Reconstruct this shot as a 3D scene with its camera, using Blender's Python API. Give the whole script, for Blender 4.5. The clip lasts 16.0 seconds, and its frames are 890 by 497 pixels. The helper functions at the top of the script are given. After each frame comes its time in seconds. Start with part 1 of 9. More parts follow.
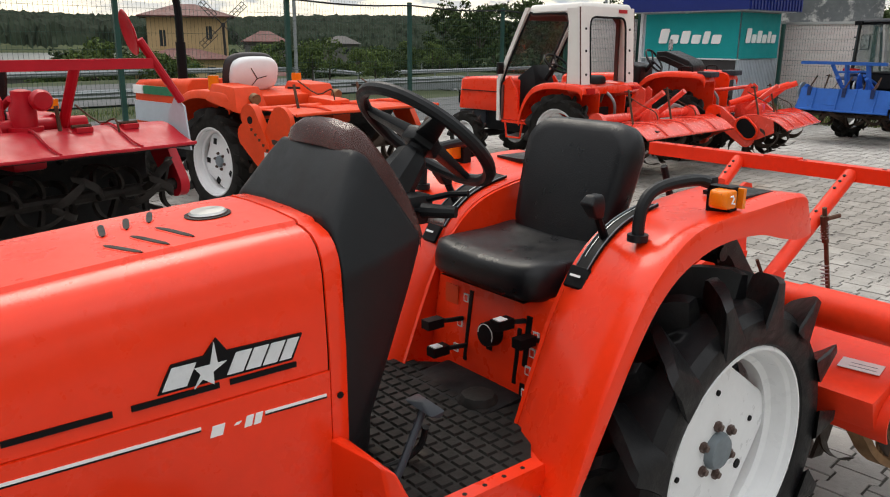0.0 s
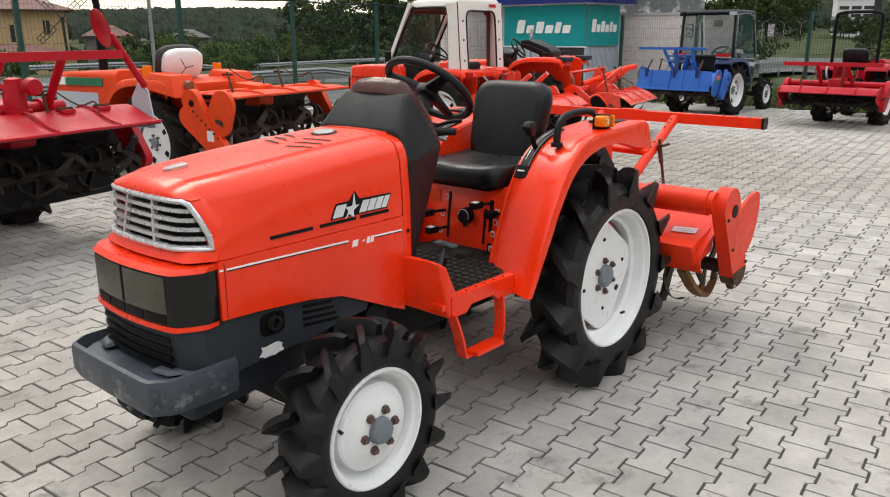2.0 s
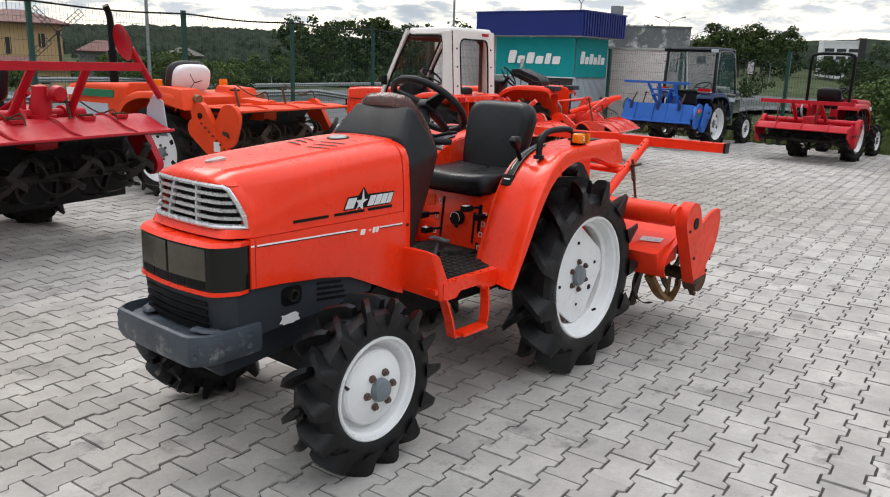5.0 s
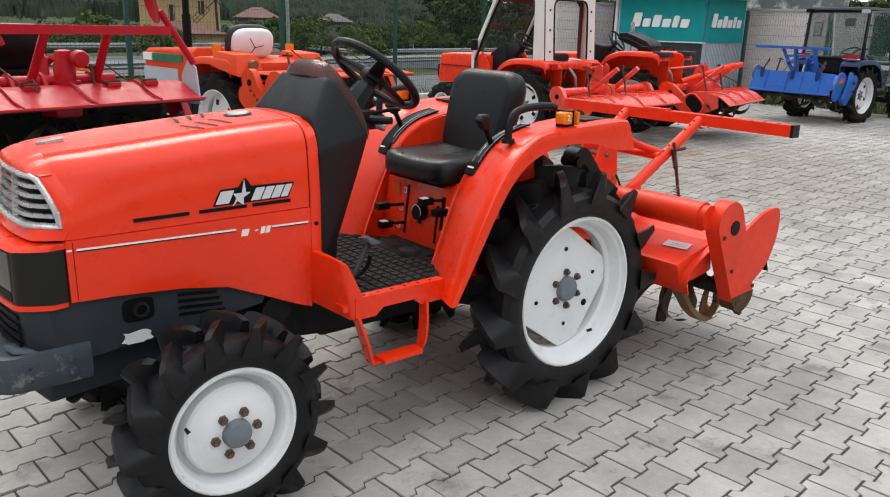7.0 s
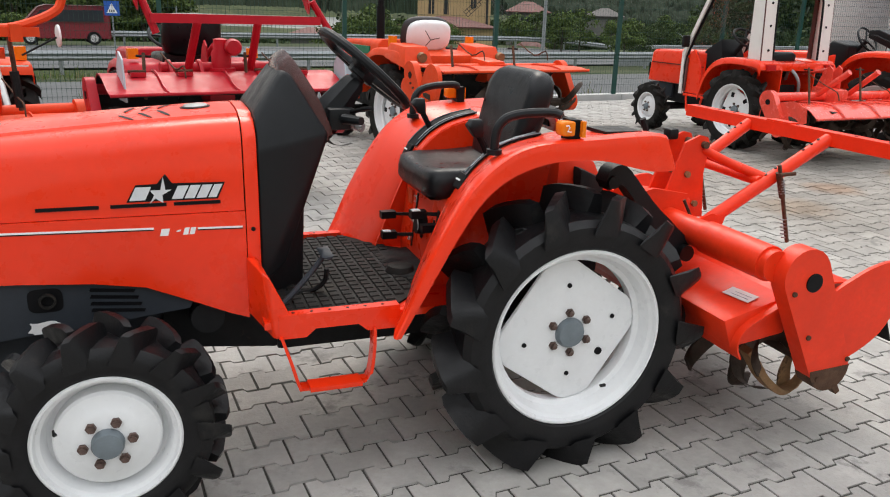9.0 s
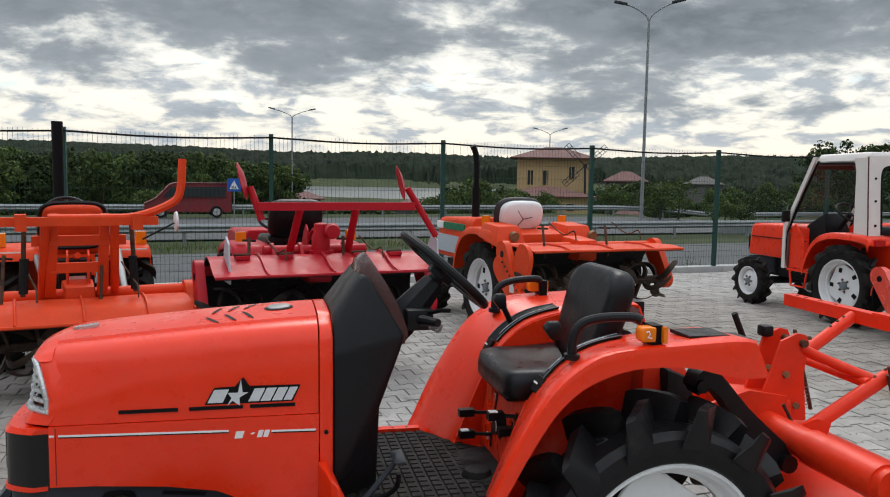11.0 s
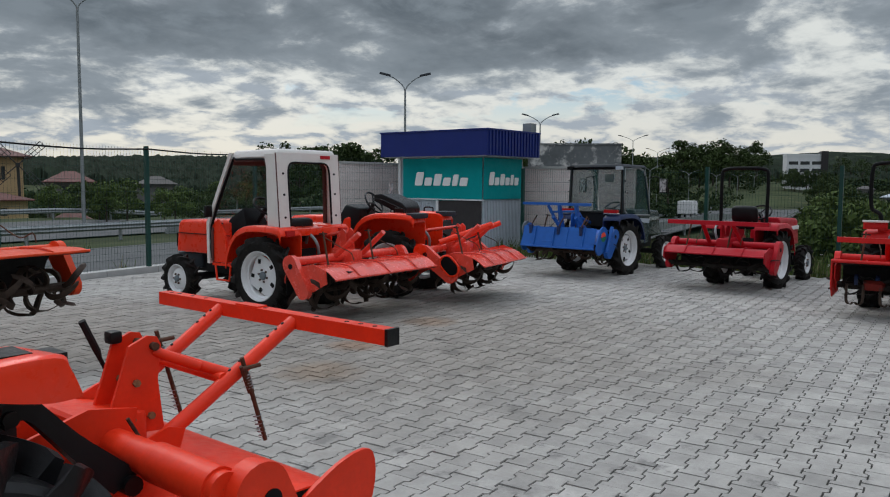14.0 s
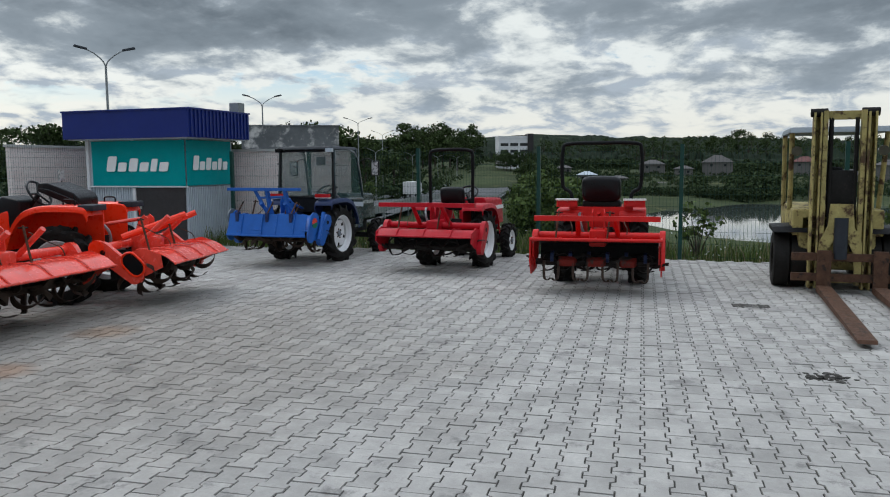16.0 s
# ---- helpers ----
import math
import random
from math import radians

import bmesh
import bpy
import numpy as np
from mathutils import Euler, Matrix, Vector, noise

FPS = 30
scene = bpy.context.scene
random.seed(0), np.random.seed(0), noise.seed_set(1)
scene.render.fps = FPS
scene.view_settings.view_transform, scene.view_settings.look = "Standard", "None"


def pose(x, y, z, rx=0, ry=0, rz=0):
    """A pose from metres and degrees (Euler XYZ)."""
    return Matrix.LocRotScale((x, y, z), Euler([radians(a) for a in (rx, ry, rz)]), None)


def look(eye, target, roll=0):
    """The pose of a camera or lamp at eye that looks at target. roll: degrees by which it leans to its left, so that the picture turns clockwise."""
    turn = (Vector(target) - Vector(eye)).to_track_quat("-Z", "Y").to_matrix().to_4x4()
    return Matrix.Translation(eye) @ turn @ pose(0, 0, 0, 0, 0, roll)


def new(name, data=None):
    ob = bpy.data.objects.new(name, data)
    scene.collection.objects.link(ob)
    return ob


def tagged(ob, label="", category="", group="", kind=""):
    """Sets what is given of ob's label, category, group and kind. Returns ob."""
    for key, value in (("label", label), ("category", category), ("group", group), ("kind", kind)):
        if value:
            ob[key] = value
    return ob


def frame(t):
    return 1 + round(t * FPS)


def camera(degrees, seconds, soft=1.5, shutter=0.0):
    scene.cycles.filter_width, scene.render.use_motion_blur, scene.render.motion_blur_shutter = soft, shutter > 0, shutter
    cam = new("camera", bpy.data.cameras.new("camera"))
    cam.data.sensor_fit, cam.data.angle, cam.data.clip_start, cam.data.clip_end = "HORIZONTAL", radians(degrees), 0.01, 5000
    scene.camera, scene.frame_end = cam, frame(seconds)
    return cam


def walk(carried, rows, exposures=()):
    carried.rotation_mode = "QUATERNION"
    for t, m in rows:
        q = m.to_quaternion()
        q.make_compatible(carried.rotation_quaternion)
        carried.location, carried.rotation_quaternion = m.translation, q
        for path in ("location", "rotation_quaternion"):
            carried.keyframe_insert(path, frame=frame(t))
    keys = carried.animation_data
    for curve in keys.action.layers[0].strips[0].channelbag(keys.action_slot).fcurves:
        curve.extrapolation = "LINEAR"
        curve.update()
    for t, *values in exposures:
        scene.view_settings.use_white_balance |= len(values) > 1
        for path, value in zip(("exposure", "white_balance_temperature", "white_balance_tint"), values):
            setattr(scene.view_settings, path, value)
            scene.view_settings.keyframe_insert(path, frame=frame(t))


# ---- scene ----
cam = camera(59.6, 16.0, 1.1)
PATH = [
    (0, (-1.695, -1.463, 1.472), (-0.481, 0.04, 0.957), 0.4),
    (0.5, (-1.96, -1.678, 1.467), (-0.683, -0.235, 0.929), -1.3),
    (1, (-2.272, -1.848, 1.474), (-0.916, -0.491, 0.91), -1.0),
    (1.5, (-2.583, -2.024, 1.459), (-1.187, -0.703, 0.905), -0.5),
    (2, (-2.89, -2.069, 1.466), (-1.429, -0.81, 0.932), -0.2),
    (2.5, (-3.143, -2.077, 1.481), (-1.614, -0.889, 0.981), -0.3),
    (3, (-3.364, -2.249, 1.458), (-1.82, -1.062, 1.004), -0.1),
    (3.5, (-3.483, -2.37, 1.461), (-1.938, -1.179, 1.02), 0.3),
    (3.7, (-3.485, -2.375, 1.458), (-1.94, -1.184, 1.018), 0.4),
    (5.8, (-2.885, -2.316, 1.448), (-1.471, -0.997, 0.942), 2.4),
    (6, (-2.777, -2.366, 1.457), (-1.392, -1.017, 0.944), 2.1),
    (6.5, (-2.535, -2.411, 1.428), (-1.197, -1.023, 0.893), 1.8),
    (7, (-2.227, -2.418, 1.447), (-1.0, -0.942, 0.887), 1.6),
    (7.5, (-1.973, -2.548, 1.446), (-0.895, -0.961, 0.881), 1.7),
    (8, (-1.721, -2.632, 1.44), (-0.762, -0.97, 0.875), 2.2),
    (8.5, (-1.428, -2.56, 1.436), (-0.586, -0.837, 0.867), 2.5),
    (9, (-1.221, -2.56, 1.455), (-0.551, -0.771, 0.864), 1.9),
    (9.5, (-1.116, -2.611, 1.462), (-0.627, -0.747, 0.925), 2.2),
    (9.7, (-1.108, -2.614, 1.484), (-0.722, -0.707, 1.021), 1.8),
    (11.8, (-1.236, -2.491, 1.577), (-0.625, -0.593, 1.426), 0.8),
    (12, (-1.262, -2.514, 1.579), (-0.553, -0.651, 1.42), 0.9),
    (12.5, (-1.154, -2.481, 1.574), (-0.226, -0.716, 1.416), 1.5),
    (13, (-0.964, -2.475, 1.575), (0.151, -0.819, 1.463), 1.8),
    (13.5, (-0.775, -2.484, 1.551), (0.575, -1.012, 1.439), 0.6),
    (14, (-0.615, -2.441, 1.53), (0.94, -1.195, 1.361), 0.4),
    (14.5, (-0.385, -2.343, 1.531), (1.382, -1.429, 1.326), 1.1),
    (15, (-0.184, -2.346, 1.535), (1.692, -1.694, 1.295), 0.1),
    (15.5, (0.054, -2.374, 1.536), (1.949, -1.784, 1.295), 0.8),
    (16, (0.145, -2.398, 1.54), (2.024, -1.746, 1.327), -0.4),
]
# Exposure and white balance of the clip: it darkens once the sky comes into view, then opens up again.
EXPOSURES = [(0.0, -0.08, 7050, 10), (1.0, 0.06, 7100, 10), (2.5, 0.14, 7100, 10), (3.5, 0.02, 6700, 10), (6.5, 0.08, 6750, 10), (9.0, 0.18, 6900, 10), (9.7, 0.18, 6850, 10), (11.8, -0.70, 6350, 8), (13.5, -0.78, 6250, 8), (14.5, -0.75, 6200, 8), (15.0, -0.64, 6150, 8), (16.0, -0.55, 6100, 7)]
walk(cam, [(t, look(eye, target, roll)) for t, eye, target, roll in PATH],
     exposures=EXPOSURES)

# ---- light ----
SUN_AZ, SUN_EL = 75.0, 48.0  # degrees, azimuth from +x towards +y
ZENITH = 4.25
world = bpy.data.worlds.new("sky")
scene.world = world
world.use_nodes = True
wn, wl = world.node_tree.nodes, world.node_tree.links
wn.clear()


def wnode(kind, **kw):
    n = wn.new(kind)
    for k, v in kw.items():
        n.inputs[k].default_value = v
    return n


def wmath(op, a, b=None, clamp=False):
    n = wn.new("ShaderNodeMath")
    n.operation, n.use_clamp = op, clamp
    for i, v in enumerate((a, b)):
        if v is None:
            continue
        if isinstance(v, (int, float)):
            n.inputs[i].default_value = v
        else:
            wl.new(v, n.inputs[i])
    return n.outputs[0]


def wmix(fac, a, b):
    n = wn.new("ShaderNodeMix")
    n.data_type = "RGBA"
    for sock, v in ((n.inputs[0], fac), (n.inputs[6], a), (n.inputs[7], b)):
        if isinstance(v, (int, float)):
            sock.default_value = v
        elif isinstance(v, tuple):
            sock.default_value = (*v, 1)
        else:
            wl.new(v, sock)
    return n.outputs[2]


sky = wn.new("ShaderNodeTexSky")
sky.sky_type, sky.sun_disc = "NISHITA", False
sky.sun_elevation, sky.sun_rotation = radians(SUN_EL), radians(90 - SUN_AZ)
skyc = wmix(1.0, (0, 0, 0), sky.outputs[0])
scale_sky = wn.new("ShaderNodeVectorMath")
scale_sky.operation = "SCALE"
scale_sky.inputs[3].default_value = 0.16
wl.new(skyc, scale_sky.inputs[0])
coord = wn.new("ShaderNodeTexCoord")
sep = wn.new("ShaderNodeSeparateXYZ")
wl.new(coord.outputs["Generated"], sep.inputs[0])
# the cloud layer lies flat overhead, so it closes up towards the horizon
above = wmath("ADD", wmath("MAXIMUM", sep.outputs[2], 0.0), 0.25)
stretch = wn.new("ShaderNodeCombineXYZ")
wl.new(wmath("DIVIDE", sep.outputs[0], above), stretch.inputs[0])
wl.new(wmath("DIVIDE", sep.outputs[1], above), stretch.inputs[1])


def wnoise(scale, detail, rough, dist=0.0):
    n = wnode("ShaderNodeTexNoise", Scale=scale, Detail=detail, Roughness=rough, Distortion=dist)
    wl.new(stretch.outputs[0], n.inputs["Vector"])
    return n.outputs[0]


def wramp(v, a, b, lo=0.0, hi=1.0):
    n = wn.new("ShaderNodeMapRange")
    n.interpolation_type = "SMOOTHSTEP"
    for i, x in enumerate((a, b, lo, hi)):
        n.inputs[i + 1].default_value = x
    wl.new(v, n.inputs[0])
    return n.outputs[0]


up = sep.outputs[2]
big, mid, fine = wnoise(1.15, 6.0, 0.55, 0.2), wnoise(3.0, 9.0, 0.60, 0.3), wnoise(8.0, 8.0, 0.62, 0.3)
body = wmath("ADD", wmath("MULTIPLY", big, 0.47), wmath("ADD", wmath("MULTIPLY", mid, 0.38), wmath("MULTIPLY", fine, 0.15)))
deck = wmath("ADD", wramp(up, 0.06, 0.22, -0.035, 0.095), wramp(sep.outputs[0], 0.70, 1.0, 0.0, -0.015))  # a dark deck above a broken bright band, thinner over the lake
load = wmath("ADD", body, deck)
thick = wramp(load, 0.465, 0.56)
core = wramp(load, 0.50, 0.64)
bright = wmix(wramp(sep.outputs[0], 0.55, 0.95, 0.0, 0.22), wmix(wramp(up, 0.0, 0.14), (1.46, 1.34, 1.12), (1.40, 1.38, 1.28)), (0.66, 0.74, 0.80))
dark = wmix(wramp(wmath("ADD", wmath("MULTIPLY", mid, 0.55), wmath("MULTIPLY", fine, 0.45)), 0.38, 0.62), (0.165, 0.198, 0.232), (0.36, 0.41, 0.455))
grey = wmix(core, (0.53, 0.585, 0.635), dark)
puff = wramp(wmath("ADD", wmath("MULTIPLY", wnoise(4.4, 7.0, 0.55, 0.5), 0.7), wmath("MULTIPLY", fine, 0.3)), 0.47, 0.60)
band = wmix(wmath("MULTIPLY", puff, wramp(up, 0.01, 0.05)), bright, (0.64, 0.70, 0.77))
cloud = wmix(thick, band, wmix(wramp(up, 0.03, 0.10), (0.54, 0.62, 0.72), grey))
gap = wmath("MULTIPLY", wramp(load, 0.445, 0.40), wramp(up, 0.05, 0.12))
blue = wmix(gap, cloud, scale_sky.outputs[0])
# an overcast sky is brightest overhead
zen = wmix(wramp(up, 0.36, 0.68), blue, wmix(wramp(mid, 0.35, 0.65), (ZENITH * 0.335, ZENITH * 0.355, ZENITH * 0.39), (ZENITH * 0.45, ZENITH * 0.475, ZENITH * 0.515)))
bg = wn.new("ShaderNodeBackground")
wl.new(zen, bg.inputs[0])
bg.inputs[1].default_value = 1.0
wl.new(bg.outputs[0], wn.new("ShaderNodeOutputWorld").inputs[0])

sun = new("sun", bpy.data.lights.new("sun", "SUN"))
sun.data.energy, sun.data.angle, sun.data.color = 1.3, radians(30), (1.0, 0.95, 0.88)
sd = Vector((math.cos(radians(SUN_EL)) * math.cos(radians(SUN_AZ)), math.cos(radians(SUN_EL)) * math.sin(radians(SUN_AZ)), math.sin(radians(SUN_EL))))
sun.matrix_world = look(sd * 30, (0, 0, 0))

# ---- materials ----


def material(name, col, rough=0.5, metal=0.0, vary=0.12, scale=6.0, bump=0.0, bscale=60.0, spots=None, spot_scale=9.0, spot_cut=0.62, coat=0.0, spread=0.0, alpha=None, rvary=0.12, spec=0.3, world_size=False, soil=()):
    """Principled paint, metal or rubber with two scales of variation, optional stains and a fine relief. spread: brightness spread from piece to piece."""
    m = bpy.data.materials.new(name)
    m.use_nodes = True
    n, l = m.node_tree.nodes, m.node_tree.links
    p = n["Principled BSDF"]
    p.inputs["Metallic"].default_value = metal
    p.inputs["Specular IOR Level"].default_value = spec
    p.inputs["Coat Weight"].default_value = coat
    p.inputs["Coat Roughness"].default_value = 0.15
    tc = n.new("ShaderNodeTexCoord")
    place_ = n.new("ShaderNodeNewGeometry").outputs["Position"] if world_size else tc.outputs["Object"]

    def noise_node(s, d=5.0, r=0.6):
        q = n.new("ShaderNodeTexNoise")
        q.inputs["Scale"].default_value, q.inputs["Detail"].default_value, q.inputs["Roughness"].default_value = s, d, r
        l.new(place_, q.inputs["Vector"])
        return q.outputs[0]

    def mix(fac, a, b, blend="MIX"):
        q = n.new("ShaderNodeMix")
        q.data_type, q.blend_type = "RGBA", blend
        for sock, v in ((q.inputs[0], fac), (q.inputs[6], a), (q.inputs[7], b)):
            if isinstance(v, (int, float)):
                sock.default_value = v
            elif isinstance(v, tuple):
                sock.default_value = (*v, 1)
            else:
                l.new(v, sock)
        return q.outputs[2]

    def ramp(v, a, b):
        q = n.new("ShaderNodeMapRange")
        q.inputs[1].default_value, q.inputs[2].default_value = a, b
        l.new(v, q.inputs[0])
        return q.outputs[0]

    lo = tuple(c * (1 - vary) for c in col)
    hi = tuple(min(1.0, c * (1 + vary)) for c in col)
    c = mix(ramp(noise_node(scale), 0.3, 0.7), lo, hi)
    c = mix(ramp(noise_node(scale * 9, 3), 0.35, 0.75), c, mix(0.5, c, tuple(x * (1 - vary) for x in col)))
    if spread:
        info = n.new("ShaderNodeObjectInfo")
        geo = n.new("ShaderNodeNewGeometry")
        add = n.new("ShaderNodeMath")
        add.operation = "ADD"
        l.new(info.outputs["Random"], add.inputs[0])
        l.new(geo.outputs["Random Per Island"], add.inputs[1])
        fr = n.new("ShaderNodeMath")
        fr.operation = "FRACT"
        l.new(add.outputs[0], fr.inputs[0])
        k = n.new("ShaderNodeMapRange")
        k.inputs[3].default_value, k.inputs[4].default_value = 1 - spread, 1 + spread
        l.new(fr.outputs[0], k.inputs[0])
        sc = n.new("ShaderNodeVectorMath")
        sc.operation = "SCALE"
        l.new(c, sc.inputs[0])
        l.new(k.outputs[0], sc.inputs[3])
        c = sc.outputs[0]
    if spots:
        c = mix(ramp(noise_node(spot_scale, 7, 0.7), spot_cut, spot_cut + 0.09), c, spots)
    for x, y, r, tone in soil:
        # a worn-in soil stain with a ragged edge
        dist = n.new("ShaderNodeVectorMath")
        dist.operation = "DISTANCE"
        dist.inputs[1].default_value = (x, y, 0)
        l.new(place_, dist.inputs[0])
        edge = n.new("ShaderNodeMath")
        edge.operation = "MULTIPLY_ADD"
        edge.inputs[1].default_value = 1 / r
        l.new(dist.outputs["Value"], edge.inputs[0])
        l.new(noise_node(1.6 / r ** 0.5, 6, 0.65), edge.inputs[2])
        c = mix(ramp(edge.outputs[0], 1.55, 0.95), c, mix(1.0, c, tone, "MULTIPLY"))
    l.new(c, p.inputs["Base Color"])
    rr = n.new("ShaderNodeMapRange")
    rr.inputs[1].default_value, rr.inputs[2].default_value = 0.3, 0.7
    rr.inputs[3].default_value, rr.inputs[4].default_value = max(0.02, rough - rvary), min(1.0, rough + rvary)
    l.new(noise_node(scale * 3, 4), rr.inputs[0])
    l.new(rr.outputs[0], p.inputs["Roughness"])
    if bump:
        b = n.new("ShaderNodeBump")
        b.inputs["Strength"].default_value, b.inputs["Distance"].default_value = min(1.0, bump), 0.004
        l.new(noise_node(bscale, 4), b.inputs["Height"])
        l.new(b.outputs[0], p.inputs["Normal"])
    if alpha is not None:
        p.inputs["Alpha"].default_value = alpha
    return m


M = {}
M["orange"] = material("orange_red_paint", (0.84, 0.036, 0.007), 0.30, vary=0.06, scale=4, coat=0.3, rvary=0.07, spec=0.26)
M["orange_worn"] = material("worn_orange_red_paint", (0.76, 0.036, 0.009), 0.42, vary=0.12, scale=7, coat=0.05, spots=(0.20, 0.06, 0.03), spot_scale=11, spot_cut=0.68, spec=0.25)
M["tank_orange"] = material("faded_orange_paint", (0.70, 0.058, 0.012), 0.45, vary=0.12, scale=6, spots=(0.22, 0.08, 0.03), spot_scale=14, spot_cut=0.68, spec=0.22)
M["coral"] = material("faded_red_paint", (0.78, 0.072, 0.045), 0.22, vary=0.18, scale=5, spots=(0.42, 0.14, 0.08), spot_scale=8, spot_cut=0.66, spec=0.5, coat=0.25)
M["red"] = material("worn_red_paint", (0.56, 0.016, 0.014), 0.42, vary=0.15, scale=6, spots=(0.16, 0.045, 0.03), spot_scale=9, spot_cut=0.64, spec=0.25)
M["soiledred"] = material("soil_stained_red_paint", (0.17, 0.018, 0.013), 0.7, vary=0.4, scale=7, spots=(0.05, 0.035, 0.03), spot_scale=8, spot_cut=0.5, spec=0.15)
M["crimson"] = material("crimson_paint", (0.44, 0.009, 0.020), 0.40, vary=0.12, scale=6, coat=0.05, spots=(0.14, 0.04, 0.035), spot_scale=10, spot_cut=0.67, spec=0.22)
M["blue"] = material("worn_blue_paint", (0.024, 0.115, 0.43), 0.42, vary=0.15, scale=6, spots=(0.06, 0.07, 0.1), spot_scale=12, spot_cut=0.66, spec=0.22)
M["navy"] = material("dark_blue_paint", (0.02, 0.035, 0.10), 0.35, vary=0.1)
M["roofblue"] = material("deep_blue_sheet", (0.009, 0.022, 0.165), 0.4, vary=0.08, scale=2)
M["white"] = material("white_paint", (0.74, 0.75, 0.76), 0.35, vary=0.05, scale=7, spots=(0.5, 0.49, 0.46), spot_scale=17, spot_cut=0.7)
M["cabwhite"] = material("white_cab_paint", (0.72, 0.69, 0.66), 0.4, vary=0.06, scale=3, spots=(0.45, 0.4, 0.36), spot_scale=9, spot_cut=0.7)
M["rubber"] = material("black_rubber", (0.0065, 0.0065, 0.0075), 0.45, vary=0.4, scale=9, bump=0.25, bscale=90, rvary=0.14, spec=0.26, spots=(0.018, 0.017, 0.016), spot_scale=5, spot_cut=0.58)
M["rubber_dirty"] = material("dusty_rubber", (0.014, 0.013, 0.012), 0.68, vary=0.3, scale=8, bump=0.3, bscale=70, spots=(0.045, 0.038, 0.03), spot_scale=6, spot_cut=0.6, spec=0.15)
M["plastic"] = material("dark_grey_plastic", (0.0075, 0.0088, 0.0104), 0.44, vary=0.16, scale=5, bump=0.15, bscale=400, spec=0.25)
M["vinyl"] = material("black_vinyl", (0.005, 0.0055, 0.007), 0.36, vary=0.15, scale=6, bump=0.2, bscale=260, spec=0.26)
M["bumpergrey"] = material("scuffed_blue_grey_paint", (0.052, 0.064, 0.080), 0.42, vary=0.3, scale=5, spots=(0.20, 0.20, 0.20), spot_scale=9, spot_cut=0.60, spec=0.3)
M["grey"] = material("grey_blue_paint", (0.027, 0.032, 0.040), 0.5, vary=0.15, scale=6, spots=(0.11, 0.11, 0.11), spot_scale=13, spot_cut=0.66, spec=0.22)
# greasy metal; also colours the sheets that stand for shade inside the tillers
M["darkmetal"] = material("dark_greasy_metal_and_shade", (0.014, 0.0145, 0.0155), 0.6, metal=0.2, vary=0.3, scale=9, spots=(0.04, 0.03, 0.024), spot_scale=10, spec=0.15)
M["steel"] = material("bare_steel", (0.42, 0.42, 0.41), 0.38, metal=0.9, vary=0.15, scale=12)
M["chrome"] = material("silver_plastic", (0.55, 0.56, 0.57), 0.28, metal=0.6, vary=0.05)
M["badge"] = material("silver_emblem", (0.62, 0.64, 0.66), 0.35, metal=0.0, vary=0.08, scale=40, spec=0.4)
M["bolt"] = material("brown_bolt_steel", (0.13, 0.085, 0.072), 0.5, metal=0.3, vary=0.35, scale=60, spots=(0.25, 0.22, 0.2), spot_scale=80, spot_cut=0.6)
M["hubgrey"] = material("grey_hub_paint", (0.16, 0.19, 0.21), 0.45, vary=0.12, scale=20)
M["rust"] = material("rusty_steel", (0.10, 0.052, 0.032), 0.75, metal=0.3, vary=0.35, scale=14, bump=0.4, bscale=120, spots=(0.03, 0.024, 0.02), spot_scale=10, spot_cut=0.55)
M["tine"] = material("worn_tine_steel", (0.060, 0.042, 0.033), 0.55, metal=0.4, vary=0.4, scale=15, bump=0.3, bscale=90, spots=(0.12, 0.10, 0.09), spot_scale=9, spot_cut=0.66, spec=0.2)
# tine steel darkened for soil and shade under the covers, pale spots as glints
M["darktine"] = material("soiled_shaded_tine_steel", (0.022, 0.018, 0.016), 0.6, metal=0.3, vary=0.4, scale=15, spots=(0.16, 0.14, 0.12), spot_scale=12, spot_cut=0.70, spec=0.25)
M["ochre"] = material("rusty_ochre_tine", (0.26, 0.15, 0.075), 0.65, metal=0.2, vary=0.3, scale=16, spots=(0.08, 0.04, 0.025), spot_scale=9, spot_cut=0.58)
M["amber"] = material("amber_lens", (0.85, 0.20, 0.01), 0.18, vary=0.08, scale=30)
M["redlens"] = material("red_lens", (0.45, 0.015, 0.015), 0.2, vary=0.08)
M["smoke"] = material("smoked_brown_plastic", (0.06, 0.021, 0.018), 0.22, vary=0.2, scale=7, alpha=0.84, spots=(0.13, 0.07, 0.06), spot_scale=12, spot_cut=0.6)
M["lampdark"] = material("dark_lamp_lens", (0.007, 0.007, 0.0065), 0.10, vary=0.2, scale=3, spec=0.3)
M["lampglass"] = material("dusty_lamp_glass", (0.055, 0.051, 0.036), 0.14, vary=0.25, scale=8, spec=0.5)
M["ink"] = material("black_print", (0.004, 0.004, 0.005), 0.5, vary=0.1, spec=0.15)
M["print"] = material("white_print", (0.8, 0.8, 0.8), 0.45, vary=0.03)
M["paper"] = material("paper_label", (0.66, 0.66, 0.66), 0.6, vary=0.06, scale=30)
M["post"] = material("dark_green_post", (0.012, 0.055, 0.045), 0.45, vary=0.15)
M["wire"] = material("green_wire", (0.016, 0.05, 0.04), 0.5, vary=0.15)
M["galv"] = material("galvanised_steel", (0.27, 0.29, 0.30), 0.5, metal=0.4, vary=0.15, scale=4)
M["corr"] = material("pale_profiled_sheet", (0.42, 0.47, 0.52), 0.45, vary=0.08, scale=3)
M["teal"] = material("teal_banner_cloth", (0.005, 0.27, 0.28), 0.6, vary=0.08, scale=2.5, spec=0.15)
M["door"] = material("dark_brown_door", (0.035, 0.032, 0.034), 0.5, vary=0.15)
